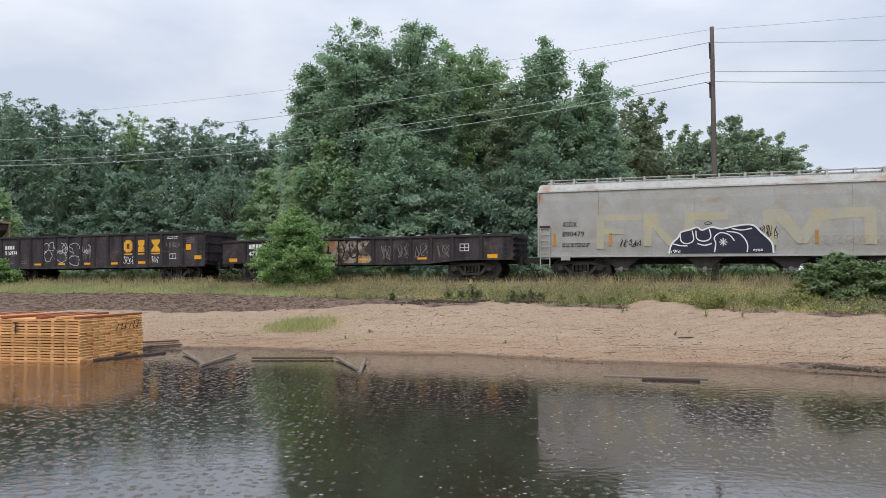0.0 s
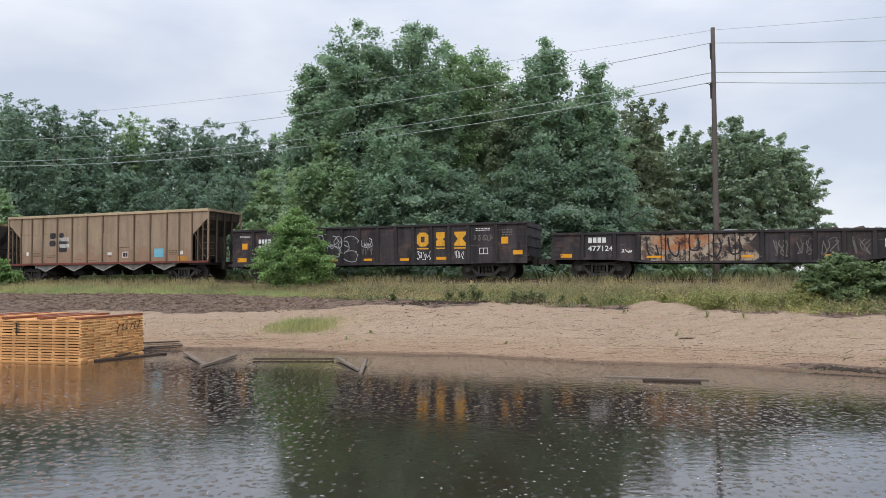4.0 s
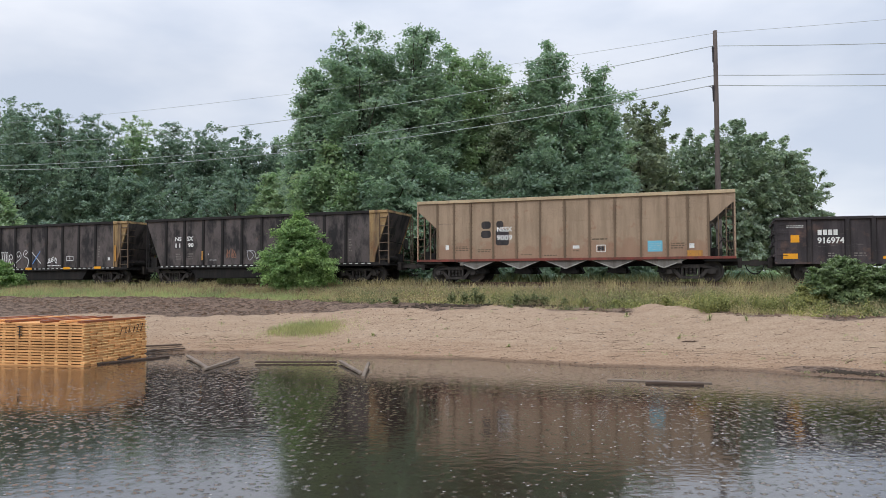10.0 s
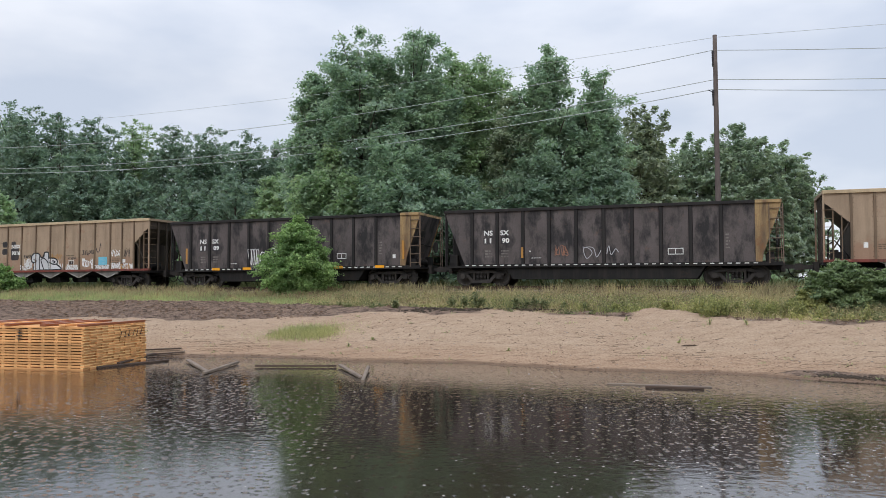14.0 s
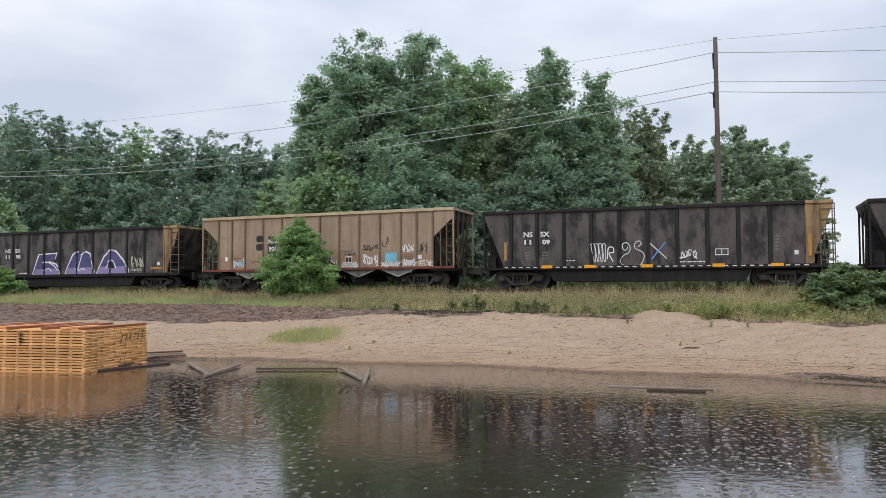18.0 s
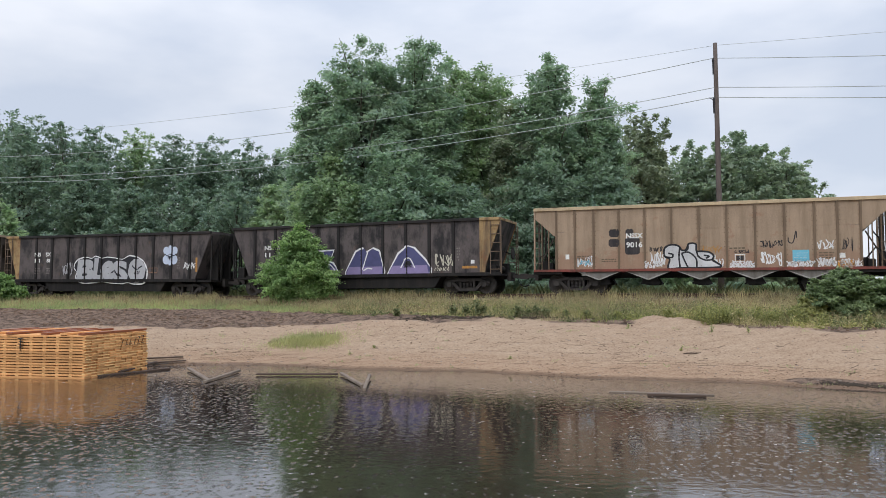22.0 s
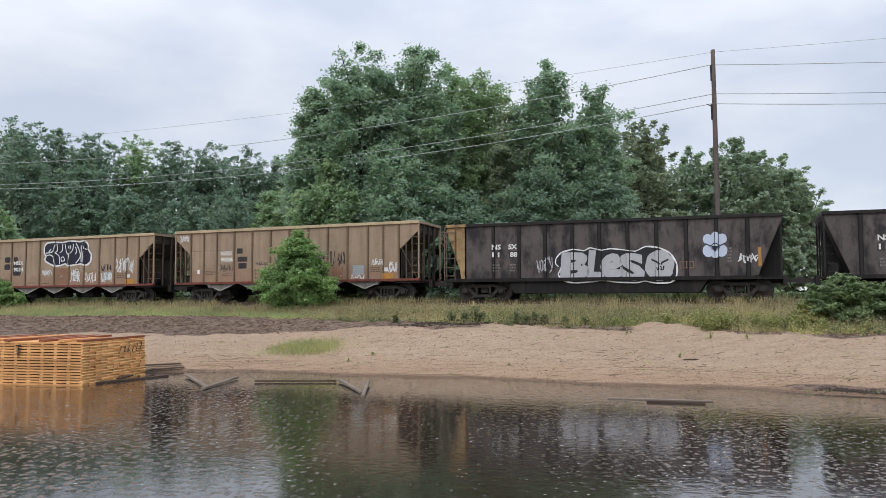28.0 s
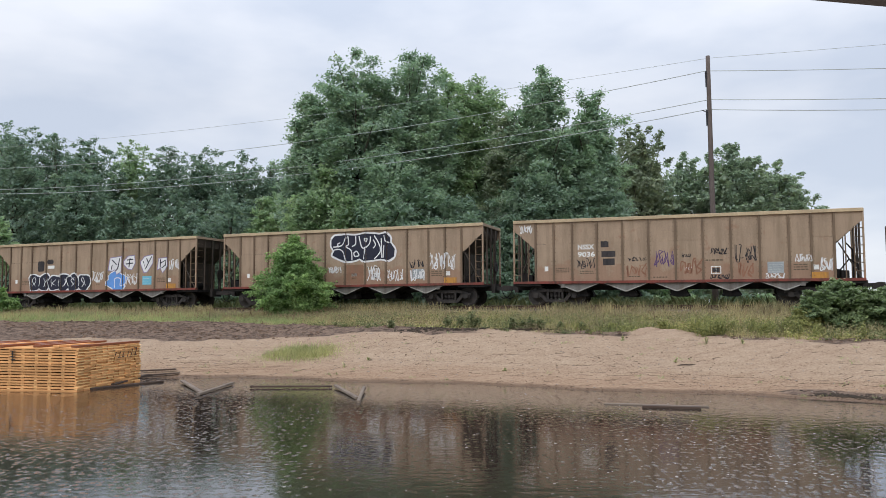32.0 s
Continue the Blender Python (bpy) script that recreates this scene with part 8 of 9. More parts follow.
    for pts in (((6.3, 1.95), (6.35, 1.6), (6.6, 1.5), (6.85, 1.65), (6.8, 2.05)), ((6.95, 2.05), (7.0, 1.7), (7.3, 1.6), (7.55, 1.75), (7.5, 2.1)), ((7.0, 1.5), (7.3, 1.42), (7.6, 1.5)), ((7.7, 1.12), (7.75, 1.5), (7.7, 1.75), (7.95, 1.95), (8.3, 1.85), (8.5, 1.6)),
                ((8.2, 2.0), (8.7, 1.9), (9.0, 1.5), (9.0, 1.12)), ((8.4, 2.12), (8.8, 2.05), (9.2, 2.12)), ((5.98, 1.5), (6.3, 1.42), (6.6, 1.4))):
        s.stroke(list(pts), 0.05, M_SPRAYWHITE, 2)
    for k in range(4):
        ang = k * math.pi / 4
        s.stroke([(8.05 - 0.17 * math.cos(ang), 1.55 - 0.17 * math.sin(ang)), (8.05 + 0.17 * math.cos(ang), 1.55 + 0.17 * math.sin(ang))], 0.035, M_SPRAYWHITE, 2, False)
    s.scrawl(5.9, 6.3, 1.1, 1.24, M_SPRAYWHITE, 131, 0.03, 2, 4)
    s.scrawl(9.2, 9.6, 1.14, 1.26, M_SPRAYWHITE, 132, 0.03, 2, 4)
    s.scrawl(3.7, 4.65, 1.4, 1.72, M_SPRAYBLACK, 133, 0.035, 1)
    s.scrawl(9.5, 10.2, 1.72, 2.26, M_SPRAYBLACK, 134, 0.04, 1, 4)
    s.stroke([(7.3, 2.36), (7.45, 2.43), (7.6, 2.36), (7.4, 2.3), (7.3, 2.36)], 0.03, M_SPRAYBLACK, 1)
    for a in (11.75, 12.25, 12.75, 13.25, 13.7):
        s.stroke([(a, 1.4), (a + 0.05, 1.75), (a + 0.35, 1.7), (a + 0.15, 1.55), (a + 0.4, 1.4)], 0.022, M_STAIN, 1)
    for a in (0.72, 3.25, 11.6):
        s.rect(a, a + 0.13, 1.45, 2.0, M_AMBERDULL, label="faded orange upright bar")

    # low gondola with the peeling piece
    s = Side(G3, 16.1, -1.46, RIBS_L, 0.07, -1.545)
    for k in range(4):
        s.rect(1.64 + 0.21 * k, 1.80 + 0.21 * k, 1.62, 1.86, M_WHITE, "owner_mark_bar")
    s.text("477124", 1.62, 2.75, 1.24, 1.49, M_WHITE, 0.02)
    s.poly([(3.95, 0.86), (4.4, 0.78), (8.6, 0.78), (8.9, 0.95), (8.4, 1.5), (8.75, 1.93), (3.9, 1.93)], M_SPRAYCREAM, label="peeling cream graffiti")
    s.poly([(4.6, 1.35), (5.4, 1.2), (6.4, 1.4), (7.0, 1.62), (6.8, 1.9), (4.3, 1.9)], M_SPRAYORANGE, layer=1)
    for pts in (((4.2, 1.7), (4.3, 1.1), (4.7, 0.95), (4.6, 1.5)), ((5.1, 1.8), (5.2, 1.2), (5.5, 1.0), (5.6, 1.6)), ((6.0, 1.8), (6.05, 1.3), (6.4, 1.3), (6.35, 1.8)), ((6.7, 1.1), (7.1, 0.95), (7.3, 1.4), (7.2, 1.75)), ((7.6, 1.8), (7.7, 1.1), (8.1, 1.2), (8.0, 1.7))):
        s.stroke(list(pts), 0.07, M_SPRAYBLACK, 2)
    for a in (9.2, 10.2, 11.1, 12.2):
        s.scrawl(a, a + 0.75, 0.95, 1.75, M_GHOST, int(a * 10), 0.05, 0, 2)
    for a0, a1, z0, z1 in ((0.38, 0.91, 0.93, 1.13), (11.3, 11.78, 0.93, 1.03), (14.86, 15.36, 0.95, 1.14), (4.2, 4.9, 0.92, 1.02), (8.1, 8.6, 0.92, 1.02)):
        s.rect(a0, a1, z0, z1, M_AMBER, "reflector", 3, "amber reflector strip")
    s.bordered(13.48, 13.95, 1.3, 1.66, 0.03, M_WHITE)
    s.rect(13.5, 13.93, 1.465, 1.49, M_WHITE)
    s.scrawl(3.1, 3.6, 1.15, 1.32, M_SPRAYWHITE, 141, 0.04, 0, 3)

    # gondola with the yellow emblem
    s = Side(G4, 16.2, -1.46, RIBS_G, 0.07, -1.545)
    for k in range(4):
        s.rect(1.63 + 0.195 * k, 1.78 + 0.195 * k, 1.93, 2.15, M_WHITE, "owner_mark_bar")
    s.text("916974", 1.62, 2.61, 1.58, 1.84, M_WHITE, 0.02)
    for a0, a1, z0, z1 in ((0.61, 0.94, 1.64, 1.95), (0.32, 0.88, 0.96, 1.18), (3.98, 4.53, 0.94, 1.05), (5.86, 6.34, 0.94, 1.05), (7.79, 8.26, 0.94, 1.05), (9.77, 10.25, 0.92, 1.04), (11.69, 12.2, 0.94, 1.08), (14.95, 15.29, 1.66, 1.98), (15.52, 15.98, 1.14, 1.35)):
        s.rect(a0, a1, z0, z1, M_AMBER, "reflector", 0, "amber reflector strip")
    # plain yellow blocks in place of the emblem
    s.poly(round_rect(10.68, 11.28, 1.60, 2.28, 0.14), M_YELLOW, "emblem_block", label="large yellow emblem block")
    s.rect(10.88, 11.08, 1.80, 2.08, M_GONDOLA, "emblem_slot", 1)
    s.poly([(11.68, 1.60), (12.12, 1.60), (12.12, 1.86), (12.02, 1.94), (12.12, 2.02), (12.12, 2.28), (11.68, 2.28), (11.68, 2.02), (11.78, 1.94), (11.68, 1.86)], M_YELLOW, "emblem_block", label="large yellow emblem block")
    s.poly([(12.61, 1.60), (13.21, 1.60), (13.21, 1.72), (13.02, 1.94), (13.21, 2.16), (13.21, 2.28), (12.61, 2.28), (12.61, 2.16), (12.80, 1.94), (12.61, 1.72)], M_YELLOW, "emblem_block", label="large yellow emblem block")
    for a0, w in ((10.68, 0.6), (11.68, 0.45), (12.61, 0.6)):
        s.rect(a0, a0 + w, 1.46, 1.53, M_YELLOW, "emblem_bar")
    for k, (c, zc, r, rz) in enumerate(((4.94, 1.97, 0.25, 0.25), (5.30, 2.03, 0.25, 0.27), (5.04, 1.50, 0.3, 0.32), (5.98, 2.0, 0.36, 0.26), (6.37, 1.89, 0.25, 0.3), (6.08, 1.42, 0.41, 0.33),
                                        (7.06, 1.92, 0.46, 0.26), (7.06, 1.19, 0.41, 0.3), (6.67, 1.67, 0.3, 0.3), (7.96, 1.85, 0.3, 0.28))):
        arc = 13 if k % 3 else 10
        s.stroke([(c + r * (1 + 0.14 * math.sin(3 * j + k)) * math.cos(j * 0.524 + k), zc + rz * math.sin(j * 0.524 + k) * (1 + 0.12 * math.sin(5 * j + k))) for j in range(arc)], 0.03, M_SPRAYDULL)
    s.stroke([(5.8, 1.75), (6.0, 1.6), (6.2, 1.72)], 0.03, M_SPRAYDULL)
    s.stroke([(5.85, 1.85), (6.05, 1.72)], 0.03, M_SPRAYDULL)
    s.text("MW", 7.8, 8.2, 1.62, 1.84, M_SPRAYDULL, 0.02)
    s.scrawl(7.65, 8.3, 1.2, 2.05, M_GHOST, 151, 0.03, 0, 3)
    s.scrawl(10.68, 11.4, 0.93, 1.38, M_SPRAYWHITE, 152, 0.035, 0, 3)
    s.scrawl(12.6, 13.1, 0.95, 1.36, M_SPRAYWHITE, 153, 0.035, 0, 3)
    s.scrawl(13.58, 14.5, 1.8, 2.12, M_GHOST, 154, 0.05, 0, 4)
    s.bordered(13.86, 14.3, 1.18, 1.48, 0.03, M_WHITE)
    s.bars(13.7, 14.4, 2.30, 2.46, 2, M_WHITE, 7)
    s.bars(0.45, 1.1, 2.26, 2.38, 2, M_WHITE, 8)
    s.bars(2.0, 2.3, 1.05, 1.25, 2, M_GHOST, 11)
    s.bars(2.95, 3.4, 1.05, 1.25, 2, M_GHOST, 12)
    s.bars(15.0, 15.5, 2.05, 2.4, 3, M_GHOST, 13)


def coal_stencils(s, left, right, seed, a=2.0):
    s.text("NS", a, a + 0.43, 2.38, 2.62, M_WHITE, 0.03)
    s.text("SX", a + 0.8, a + 1.22, 2.38, 2.62, M_WHITE, 0.03)
    s.rect(a - 0.03, a + 0.42, 1.97, 2.29, M_INK, "number_panel")
    s.rect(a + 0.83, a + 1.28, 1.97, 2.29, M_INK, "number_panel")
    s.text(left, a + 0.03, a + 0.36, 2.02, 2.25, M_WHITE, 0.03, layer=1)
    s.text(right, a + 0.88, a + 1.24, 2.02, 2.25, M_WHITE, 0.03, layer=1)
    s.bars(a + 0.05, a + 0.4, 1.35, 1.75, 3, M_GHOST, seed)
    s.bars(a + 0.85, a + 1.2, 1.35, 1.75, 3, M_GHOST, seed + 20)
    s.bars(12.75, 12.95, 1.6, 2.3, 5, M_GHOST, seed + 40)


def violet_letters(rim):
    """Three angular letters of the violet piece, grown by a rim."""
    shapes = (((4.3, 1.15), (4.75, 2.2), (6.1, 2.25), (5.95, 1.85), (5.1, 1.8), (4.95, 1.62), (5.5, 1.75), (6.05, 1.6), (6.4, 1.2), (6.35, 0.98), (4.4, 0.98)),
              ((6.82, 0.98), (6.85, 1.2), (7.4, 2.15), (7.85, 2.32), (8.0, 2.1), (8.3, 2.3), (8.65, 2.15), (8.85, 1.6), (8.95, 1.2), (8.9, 0.98)),
              ((9.15, 0.98), (9.25, 1.2), (9.75, 2.0), (10.25, 2.36), (10.55, 2.25), (11.1, 1.7), (11.45, 1.3), (11.4, 0.98)))
    out = []
    for pts in shapes:
        cx, cz = sum(p[0] for p in pts) / len(pts), sum(p[1] for p in pts) / len(pts)
        out.append([(x + rim * (1 if x > cx else -1), z + rim * (1 if z > cz else -0.6)) for x, z in pts])
    return out


def violet_feet():
    return [[(4.38, 0.99), (6.36, 0.99), (6.30, 1.36), (4.46, 1.36)], [(6.84, 0.99), (8.88, 0.99), (8.88, 1.40), (6.98, 1.40)], [(9.17, 0.99), (11.38, 0.99), (11.25, 1.42), (9.4, 1.42)]]


M_GHOSTTAN = painted("faint_brown_lettering", (0.10, 0.075, 0.05), (0.15, 0.11, 0.075), (0.12, 0.06, 0.03), 0.7, scale=3.0)
M_AMBERDULL = painted("dull_orange_paint", (0.48, 0.23, 0.045), (0.25, 0.14, 0.06), (0.12, 0.06, 0.03), 0.6, scale=3.0)
M_SPRAYCREAMLINE = plain("cream_spray_paint", (0.55, 0.52, 0.42), 0.6, 0.1, 6.0)
M_SPRAYPALEBLUE = plain("pale_blue_spray_paint", (0.50, 0.56, 0.68), 0.55, 0.1, 6.0)
M_SPRAYRUSTLIGHT = painted("faded_reddish_paint", (0.26, 0.135, 0.085), (0.20, 0.13, 0.085), (0.15, 0.07, 0.04), 0.65, scale=2.0)
M_STAIN = painted("rust_stain_paint", (0.38, 0.30, 0.19), (0.37, 0.34, 0.28), (0.34, 0.21, 0.11), 0.65, (0.42, 0.62), (0.52, 0.72), streak=False, scale=1.6)
build_markings()

# scrap in the low gondola and rough load edges
rng_s = random.Random(77)
scrap_m = painted("rusty_scrap", (0.10, 0.075, 0.06), (0.05, 0.04, 0.035), (0.13, 0.06, 0.03), 0.6, scale=2.0)
scrap_pale = painted("bare_scrap_sheet", (0.36, 0.38, 0.40), (0.22, 0.21, 0.20), (0.16, 0.09, 0.06), 0.45, scale=2.0)
for k in range(46):
    a = rng_s.uniform(0.6, 15.5) if k % 3 else rng_s.uniform(7.5, 15.5)
    z = rng_s.uniform(2.0, 2.16)
    w = rng_s.uniform(0.25, 0.8)
    g = Geo().prism([(-w / 2, -0.12), (w / 2, -0.12), (w / 2 * rng_s.uniform(0.2, 1), rng_s.uniform(-0.02, 0.08)), (-w / 2 * rng_s.uniform(0.2, 1), rng_s.uniform(0.0, 0.06))], -0.25, 0.25)
    part("scrap_piece", g, scrap_pale if k % 3 == 0 else scrap_m, G3, m=pose(a - 8.05, rng_s.uniform(-1.0, 1.0), z, rng_s.uniform(-15, 15), rng_s.uniform(-10, 10), rng_s.uniform(-30, 30)))
for k in range(18):
    a = 2 + 0.75 * k
    part("load_heap", Geo().prism([(-0.45, -1.1), (0.45, -1.1), (0.3, rng_s.uniform(-0.1, 0)), (-0.3, rng_s.uniform(-0.1, 0))], -1.2, 1.2), scrap_m, G3, m=pose(a - 8.05 - 0.3, 0, 1.98 + 0.05))

# ---------------------------------------------------------------- loose small stuff
def pebble(rs, n):
    """Corners of n small uneven lumps, as triangles round a top."""
    ang = np.linspace(0, 2 * np.pi, 6, endpoint=False)[None, :] + rs.uniform(0, 1, (n, 1))
    r = rs.uniform(0.6, 1.2, (n, 6))
    ring = np.stack((np.cos(ang) * r, np.sin(ang) * r, rs.uniform(-0.5, -0.3, (n, 6))), -1)
    mid = np.stack((np.cos(ang + 0.3) * r * 0.75, np.sin(ang + 0.3) * r * 0.75, rs.uniform(0.2, 0.6, (n, 6))), -1)
    top = np.stack((rs.uniform(-0.2, 0.2, n), rs.uniform(-0.2, 0.2, n), rs.uniform(0.6, 0.95, n)), -1)
    return ring, mid, top


def lumps(name, x, y, size, mat, label, category, rs, flat=0.6, z=None, sink=0.2, wide=None):
    n = len(x)
    ring, mid, top = pebble(rs, n)
    base = np.stack((x, y, (ground_z(x, y) if z is None else z)), -1)
    sc = size[:, None] * np.array((1, 1, flat))
    if wide is not None:
        sc[:, 0] *= wide
    up = np.array((0, 0, 1.0)) * (size * flat * (0.5 - sink))[:, None]
    ring, mid, top = ring * sc[:, None], mid * sc[:, None], top * sc
    V = np.concatenate((ring, mid, top[:, None, :]), 1) + (base + up)[:, None, :]
    idx = []
    for i in range(6):
        j = (i + 1) % 6
        idx += [(i, j, 6 + j), (i, 6 + j, 6 + i), (6 + i, 6 + j, 12)]
    faces = (np.arange(n)[:, None, None] * 13 + np.array(idx)[None]).reshape(-1, 3)
    me = bpy.data.meshes.new(name)
    me.from_pydata(V.reshape(-1, 3).tolist(), [], faces.tolist())
    me.materials.append(mat)
    return stuff(name, me, label, category)


rs_c = rng_of(33)
x, y = bank_places(rs_c, 11500, 0.14, 0.55, -22, 2.0)
v = bank(x, y)[0]
keep = (v > mud_from(x, y) + 0.005) & (v < grass_from(x, y) + 0.04) & (wob(x, y, 2.3, 0.7) + wob(x, y, 0.9, 1.7) > -0.1)
lumps("soil_clods", x[keep], y[keep], 0.008 + 0.06 * rs_c.uniform(0, 1, keep.sum()) ** 3, M_CLOD, "dark broken clods of soil on the bank", "soil", rs_c)
x, y = bank_places(rs_c, 1500, 0.20, 0.25, -4, 14)
keep = (wob(x, y, 0.8, 2.2) > 0.18) & (np.abs(x - 5.6) > 1.0)
lumps("turf_clods", x[keep], y[keep], 0.006 + 0.05 * rs_c.uniform(0, 1, keep.sum()) ** 3, M_CLOD, "dark clods where the turf breaks off above the sand", "soil", rs_c)
x, y = bank_places(rs_c, 1100, 0.01, 0.2, -11, 12)
lumps("pebbles", x, y, 0.004 + 0.022 * rs_c.uniform(0, 1, len(x)) ** 2, M_STONE, "small stones scattered on the sand", "stones", rs_c)
x, y = bank_places(rs_c, 7500, 0.0, 0.2, -11, 12)
keep = wob(x, y, 1.3, 5.0) > 0.0
lumps("dark_crumbs", x[keep], y[keep], 0.003 + 0.022 * rs_c.uniform(0, 1, keep.sum()) ** 4, M_CLOD, "dark crumbs of soil and bark on the sand", "debris", rs_c)
# torn lumps of turf hanging at the lip of the bank; their darkness also stands for shadowed hollows
px_l, y_l = np.concatenate((rs_c.normal(985, 42, 420), rs_c.normal(820, 45, 300), rs_c.uniform(690, 1090, 280))), rs_c.normal(21.05, 0.13, 1000)
lumps("torn_turf", (px_l - 784) / 1358.0 * y_l, y_l - 0.0009 * (px_l - 640), 0.012 + 0.055 * rs_c.uniform(0, 1, 1000) ** 2.4, M_TURF, "torn turf lumps at the lip of the bank, darkened for shadowed hollows", "soil", rs_c, 0.7)
# drift line along the water
x, y = bank_places(rs_c, 700, -0.002, 0.012, -9, 12)
keep = wob(x, y, 1.7, 2.0) > -0.1
lumps("drift_crumbs", x[keep], y[keep], rs_c.uniform(0.005, 0.02, keep.sum()), M_CLOD, "line of dark drift along the water", "debris", rs_c)
x = np.concatenate((rs_c.normal(7.5, 0.85, 3600), rs_c.normal(7.15, 0.20, 900), rs_c.normal(8.6, 0.35, 500)))
y = shore(x) + np.concatenate((np.abs(rs_c.normal(0.10, 0.24, 3600)), rs_c.normal(0.30, 0.06, 900), rs_c.normal(0.18, 0.07, 500))) + 0.05
keep = (wob(x, y, 2.3, 4.0) > 0.0) | (np.arange(len(x)) >= 3600)
x, y = x[keep], y[keep]
lumps("bark_mulch", x, y, 0.003 + 0.036 * rs_c.uniform(0, 1, len(x)) ** 3.2, M_TURF, "patch of dark bark and mud at the waterline", "debris", rs_c)
# ballast
u, d = rs_c.uniform(-32, 20, 3600), rs_c.uniform(-0.9, 2.4, 3600)
lumps("ballast", u * CT + d * ST, Y0 - u * ST + d * CT, rs_c.uniform(0.025, 0.06, 3600), M_STONE, "grey gravel ballast between the ties", "ballast", rs_c)
# twigs
tw = Geo()
bx, by = bank_places(rs_c, 260, 0.0, 0.21, -10, 11)
for a, b in zip(bx, by):
    ln, an = rs_c.uniform(0.03, 0.2), rs_c.uniform(-0.6, 0.6)
    z = float(ground_z(a, b)) + 0.012
    p, q = (a - ln / 2 * math.cos(an), b - ln / 2 * math.sin(an)), (a + ln / 2 * math.cos(an), b + ln / 2 * math.sin(an))
    tw.rod((*p, float(ground_z(*p)) + 0.012), (*q, float(ground_z(*q)) + 0.012), 0.005, 4, 0.003)
stuff("twigs", tw.mesh("twigs", M_TWIG), "thin dark twigs scattered on the sand", "debris")
# drift on the foot of the bank; the dark rods also hold the shadow lines of pressed tracks
tw = Geo()
for row, off in ((0.016, 0.001), (0.030, -0.002), (0.043, 0.002), (0.058, 0.0), (0.066, 0.002), (0.088, -0.003), (0.112, 0.002)):
    for k in range(165):
        a = -7.0 + 0.1 * k
        clear = row in (0.058, 0.066) and a > 2.5 and rs_c.uniform() < 0.8
        if not clear and (wob(np.array(a), np.array(row * 60), 0.9, row * 40) < 0.05 or rs_c.uniform() < 0.3):
            continue
        ys = float(shore(np.array(a)))
        b = ys + (row + off * math.sin(a)) * (Y0 - math.tan(TURN) * a - ys) + rs_c.normal(0, 0.012)
        z = float(ground_z(a, b))
        tw.rod((a, b, z - 0.002), (a + 0.11, b - 0.04, float(ground_z(a + 0.11, b - 0.04)) - 0.002), 0.0062 if clear else 0.0050, 4, 0.006)
stuff("drift_shadow_line", tw.mesh("drift_shadow_line", M_TWIG), "thin lines of drift left by earlier water levels, and painted shadow lines of tracks", "debris")

# Dents of the tread: their shade is put in as small dark lumps.
tx, ty = [], []
for k in range(46):
    for row in (0.0, 0.13, 0.26):
        a = -5.9 + 0.052 * k
        tx.append(a + rs_c.normal(0, 0.006))
        ty.append(float(shore(np.array(a))) + 0.72 + 0.12 * math.sin(a * 1.3) + row + rs_c.normal(0, 0.012))
tx, ty = np.array(tx), np.array(ty)
lumps("tyre_track", tx, ty, rs_c.uniform(0.010, 0.022, len(tx)), M_CLOD, "broken tyre tracks on the wet sand, their shaded dents drawn as dark lumps", "tracks", rs_c, 0.5)
# rain bubbles and splashes on the pond; their pale colour stands for sky glints
n = 3600
yy = 5.2 + 13.0 * rs_c.uniform(0, 1, n) ** 1.25
xx = rs_c.uniform(-0.62, 0.62, n) * yy
keep = (yy < shore(xx) - 0.5) & (rs_c.uniform(0, 1, n) < np.clip(0.55 + 0.6 * wob(xx, yy, 0.5, 0.9), 0.15, 1)) & ~((xx < -6.3) & (yy > 14.7))
xx, yy = xx[keep], yy[keep]
lumps("rain_bubbles", xx, yy, 0.003 + 0.008 * rs_c.uniform(0, 1, len(xx)) ** 2, M_BUBBLEGLINT, "small rain bubbles on the pond, pale with painted sky glint", "bubbles", rs_c, 0.35, np.zeros(len(xx)), 0.25, rs_c.uniform(1.0, 2.6, len(xx)))

# stake and leafy weeds on the bank
def weed_plant(x, y, h, seed, leaf=0.10):
    rs = rng_of(seed)
    thing = tagged(new("weed_plant"), "leafy green weed standing on the bank", "weed", "leafy weeds")
    set_on_bank(thing, x, y, float(ground_z(x, y)))
    g = Geo()
    pts = []
    for k in range(5):
        tip = Vector((rs.normal(0, 0.16 * h), rs.normal(0, 0.16 * h), h * rs.uniform(0.7, 1.0)))
        g.rod((0, 0, -0.03), tip, 0.010, 5, 0.004)
        for j in range(8 if h < 0.15 else 48):
            f = rs.uniform(0.15, 1.0)
            pts.append(tuple(tip * f + Vector(rs.normal(0, 0.10 * h + 0.015, 3))))
    part("stem", g, M_WEED, thing)
    part("leaves", quads_mesh("leaves", leaf_quads(rs, np.array(pts), leaf), M_PATCHGRASS if h < 0.15 else (M_LIPWEED if x > 4 else M_WEED)), None, thing)
    return thing


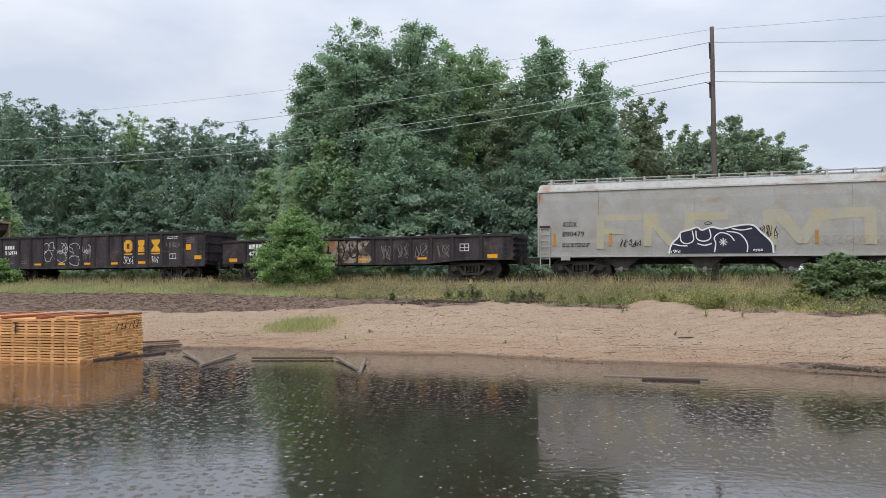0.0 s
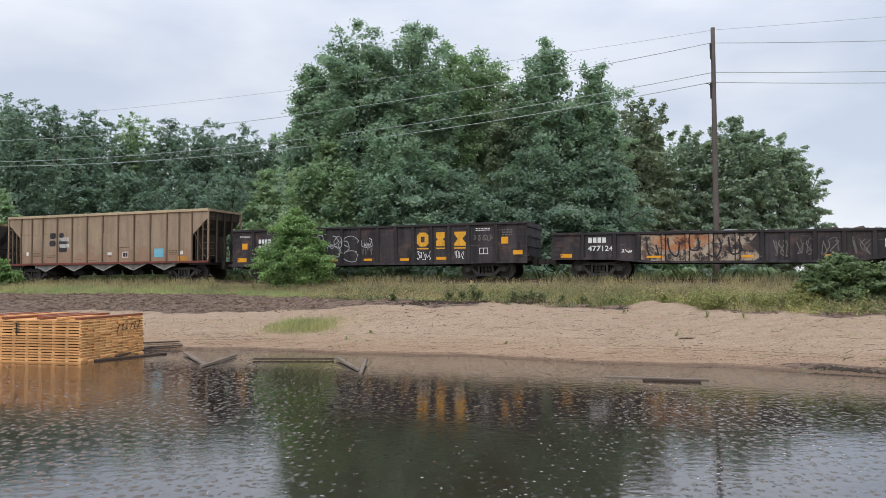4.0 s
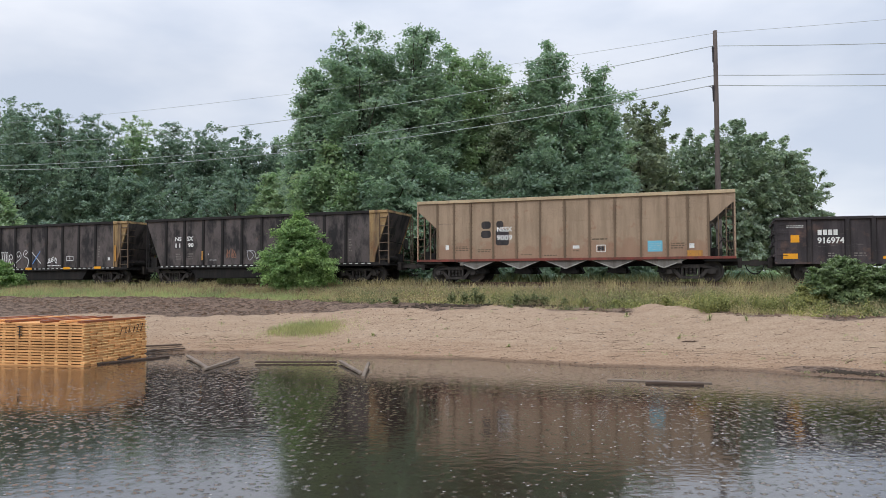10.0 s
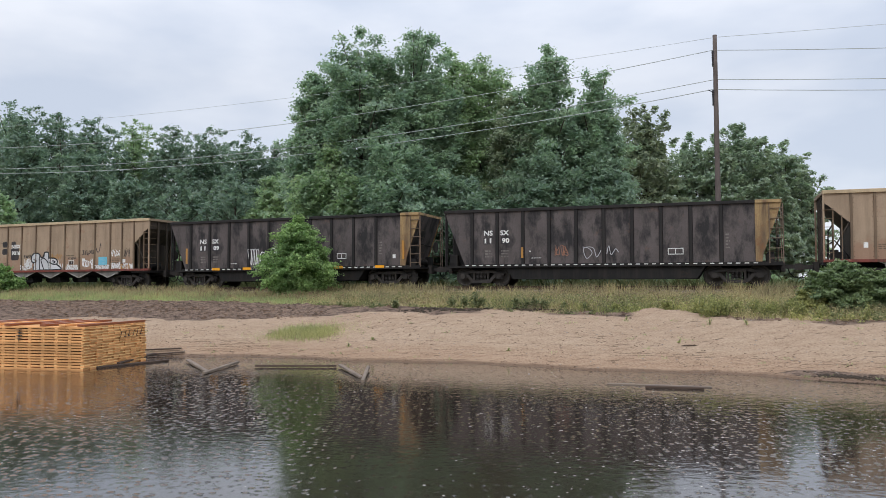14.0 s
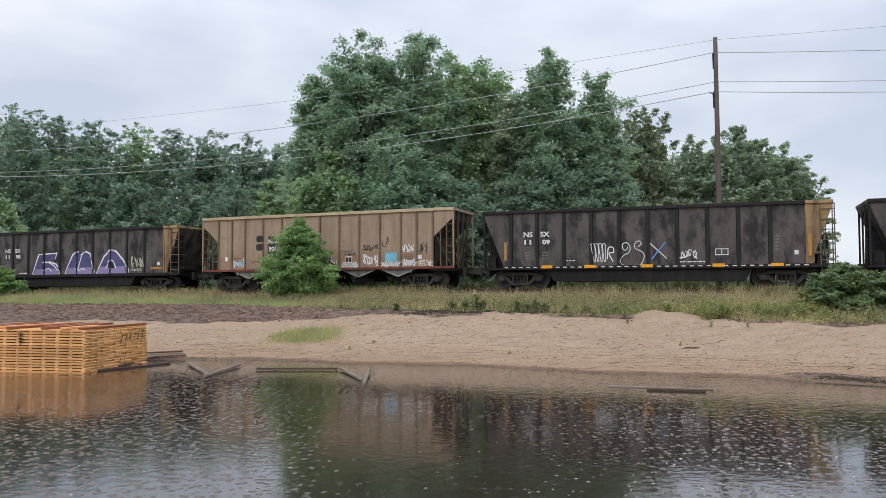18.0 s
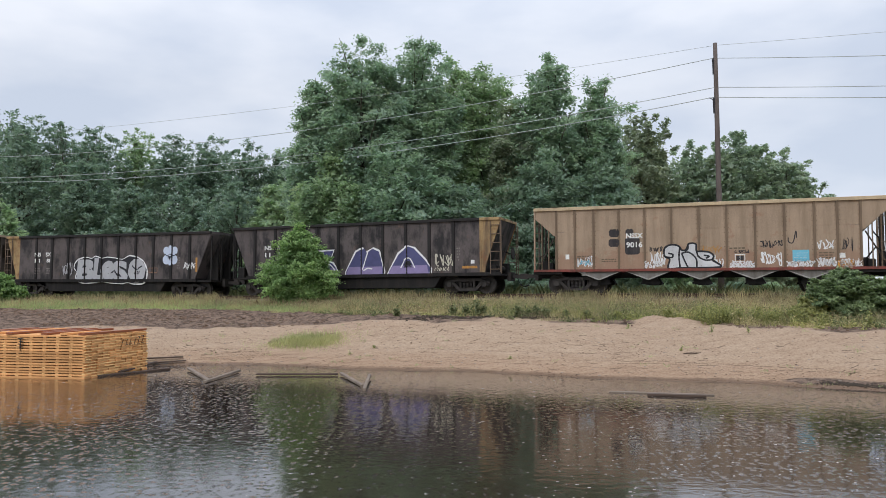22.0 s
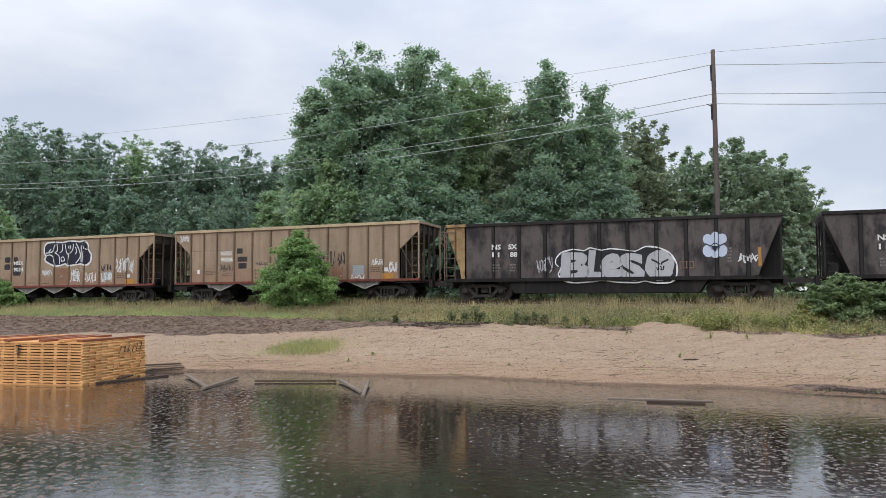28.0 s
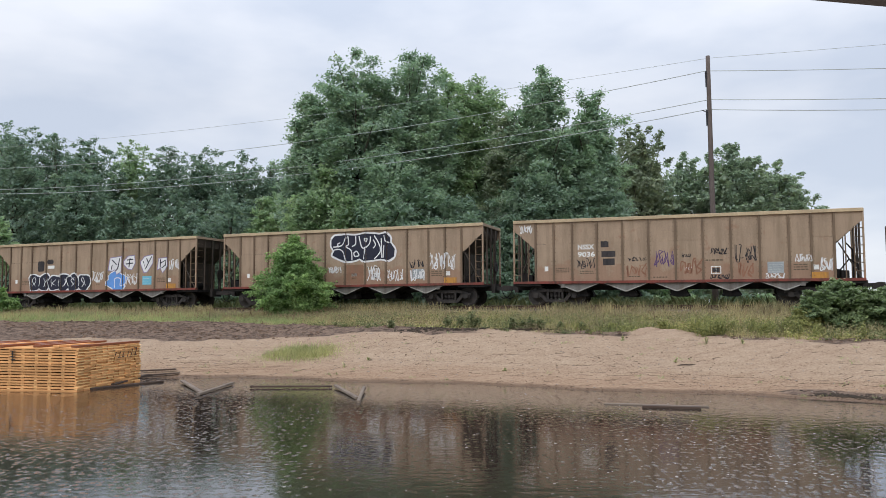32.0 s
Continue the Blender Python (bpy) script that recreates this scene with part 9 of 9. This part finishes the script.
for k, (px, yd, h) in enumerate(((915, 21.15, 0.30), (945, 21.05, 0.32), (962, 20.95, 0.26), (800, 21.85, 0.28), (852, 21.6, 0.30), (1262, 18.45, 0.40), (1286, 18.5, 0.36), (1250, 18.25, 0.26), (1350, 18.3, 0.34), (1368, 18.2, 0.30), (842, 21.6, 0.42), (822, 21.8, 0.25), (930, 21.0, 0.22), (965, 20.8, 0.2), (1000, 20.8, 0.2), (1035, 20.8, 0.18), (1255, 18.7, 0.46), (1240, 18.5, 0.38), (1275, 18.9, 0.42), (1330, 18.9, 0.4), (1370, 18.5, 0.42), (1405, 18.3, 0.4),
                                 (1450, 17.8, 0.36), (700, 21.6, 0.2), (1090, 20.4, 0.2), (1180, 19.8, 0.25), (1530, 17.4, 0.36), (1232, 19.2, 0.42), (1258, 19.3, 0.5), (1284, 19.2, 0.46), (1302, 19.0, 0.4), (1270, 18.8, 0.38), (1340, 19.1, 0.44), (1362, 18.9, 0.42), (1388, 18.9, 0.44), (1420, 18.4, 0.36), (618, 18.3, 0.10), (1108, 18.6, 0.10), (1255, 17.6, 0.14), (1320, 17.2, 0.12), (660, 18.8, 0.08), (1200, 16.6, 0.08), (900, 17.2, 0.07))):
    weed_plant(seen_x(px, yd), yd, h, 300 + k, 0.035 if h < 0.15 else (0.045 if px > 1200 else 0.07))
sx, sy = seen_x(838, 23.0), 23.0
stake = tagged(part("survey_stake", Geo().chamfer(-0.018, 0.018, -0.01, 0.01, -0.2, 0.58, 0.003), M_STAKE), "thin pale wooden stake in the grass", "stake")
set_on_bank(stake, sx, sy, float(ground_z(sx, sy)))

# a dark piece of driftwood on the sand
bark_p = [(-0.19, 0.0, 0.0), (-0.1, 0.012, 0.012), (0.0, -0.008, 0.016), (0.1, 0.01, 0.01), (0.2, 0.0, 0.022)]
drift = tagged(part("driftwood_stick", Geo().tube(bark_p, [0.005, 0.012, 0.014, 0.012, 0.004], 7), M_DARKBOARD), "short dark driftwood stick lying on the sand", "driftwood")
drift.matrix_basis = WIDEN @ pose(5.22, 16.3, float(ground_z(5.22, 16.3)) + 0.012, 0, 0, 4)


# ---------------------------------------------------------------- what moves
def car_pose(u, ln, flip):
    reach = ln / 2 - 1.9
    za, zb = (RAIL + float(rail_rise(u + s * reach)) for s in (-1, 1))
    x, y, _ = on_track(u, HW)
    tilt = math.degrees(math.atan2(zb - za, 2 * reach))
    return pose(x, y, (za + zb) / 2, 0, 0, -20.136) @ pose(0, 0, 0, 0, -tilt, 180 if flip else 0)


def motions():
    times = [0.5 * k for k in range(65)]
    spins = [min(32.0, 0.12 * k) for k in range(268)]
    for car, u0, ln, flip in TRAIN:
        walk(car, [(t, car_pose(u0 + shift(t), ln, flip)) for t in times])
        for ob in car.children:
            if ob.name.startswith("wheelset"):
                x, y, z = ob.location
                way = -1 if flip else 1
                walk(ob, [(t, pose(x, y, z, 0, way * math.degrees(shift(t) / WHEEL_R), 0)) for t in spins])


motions()
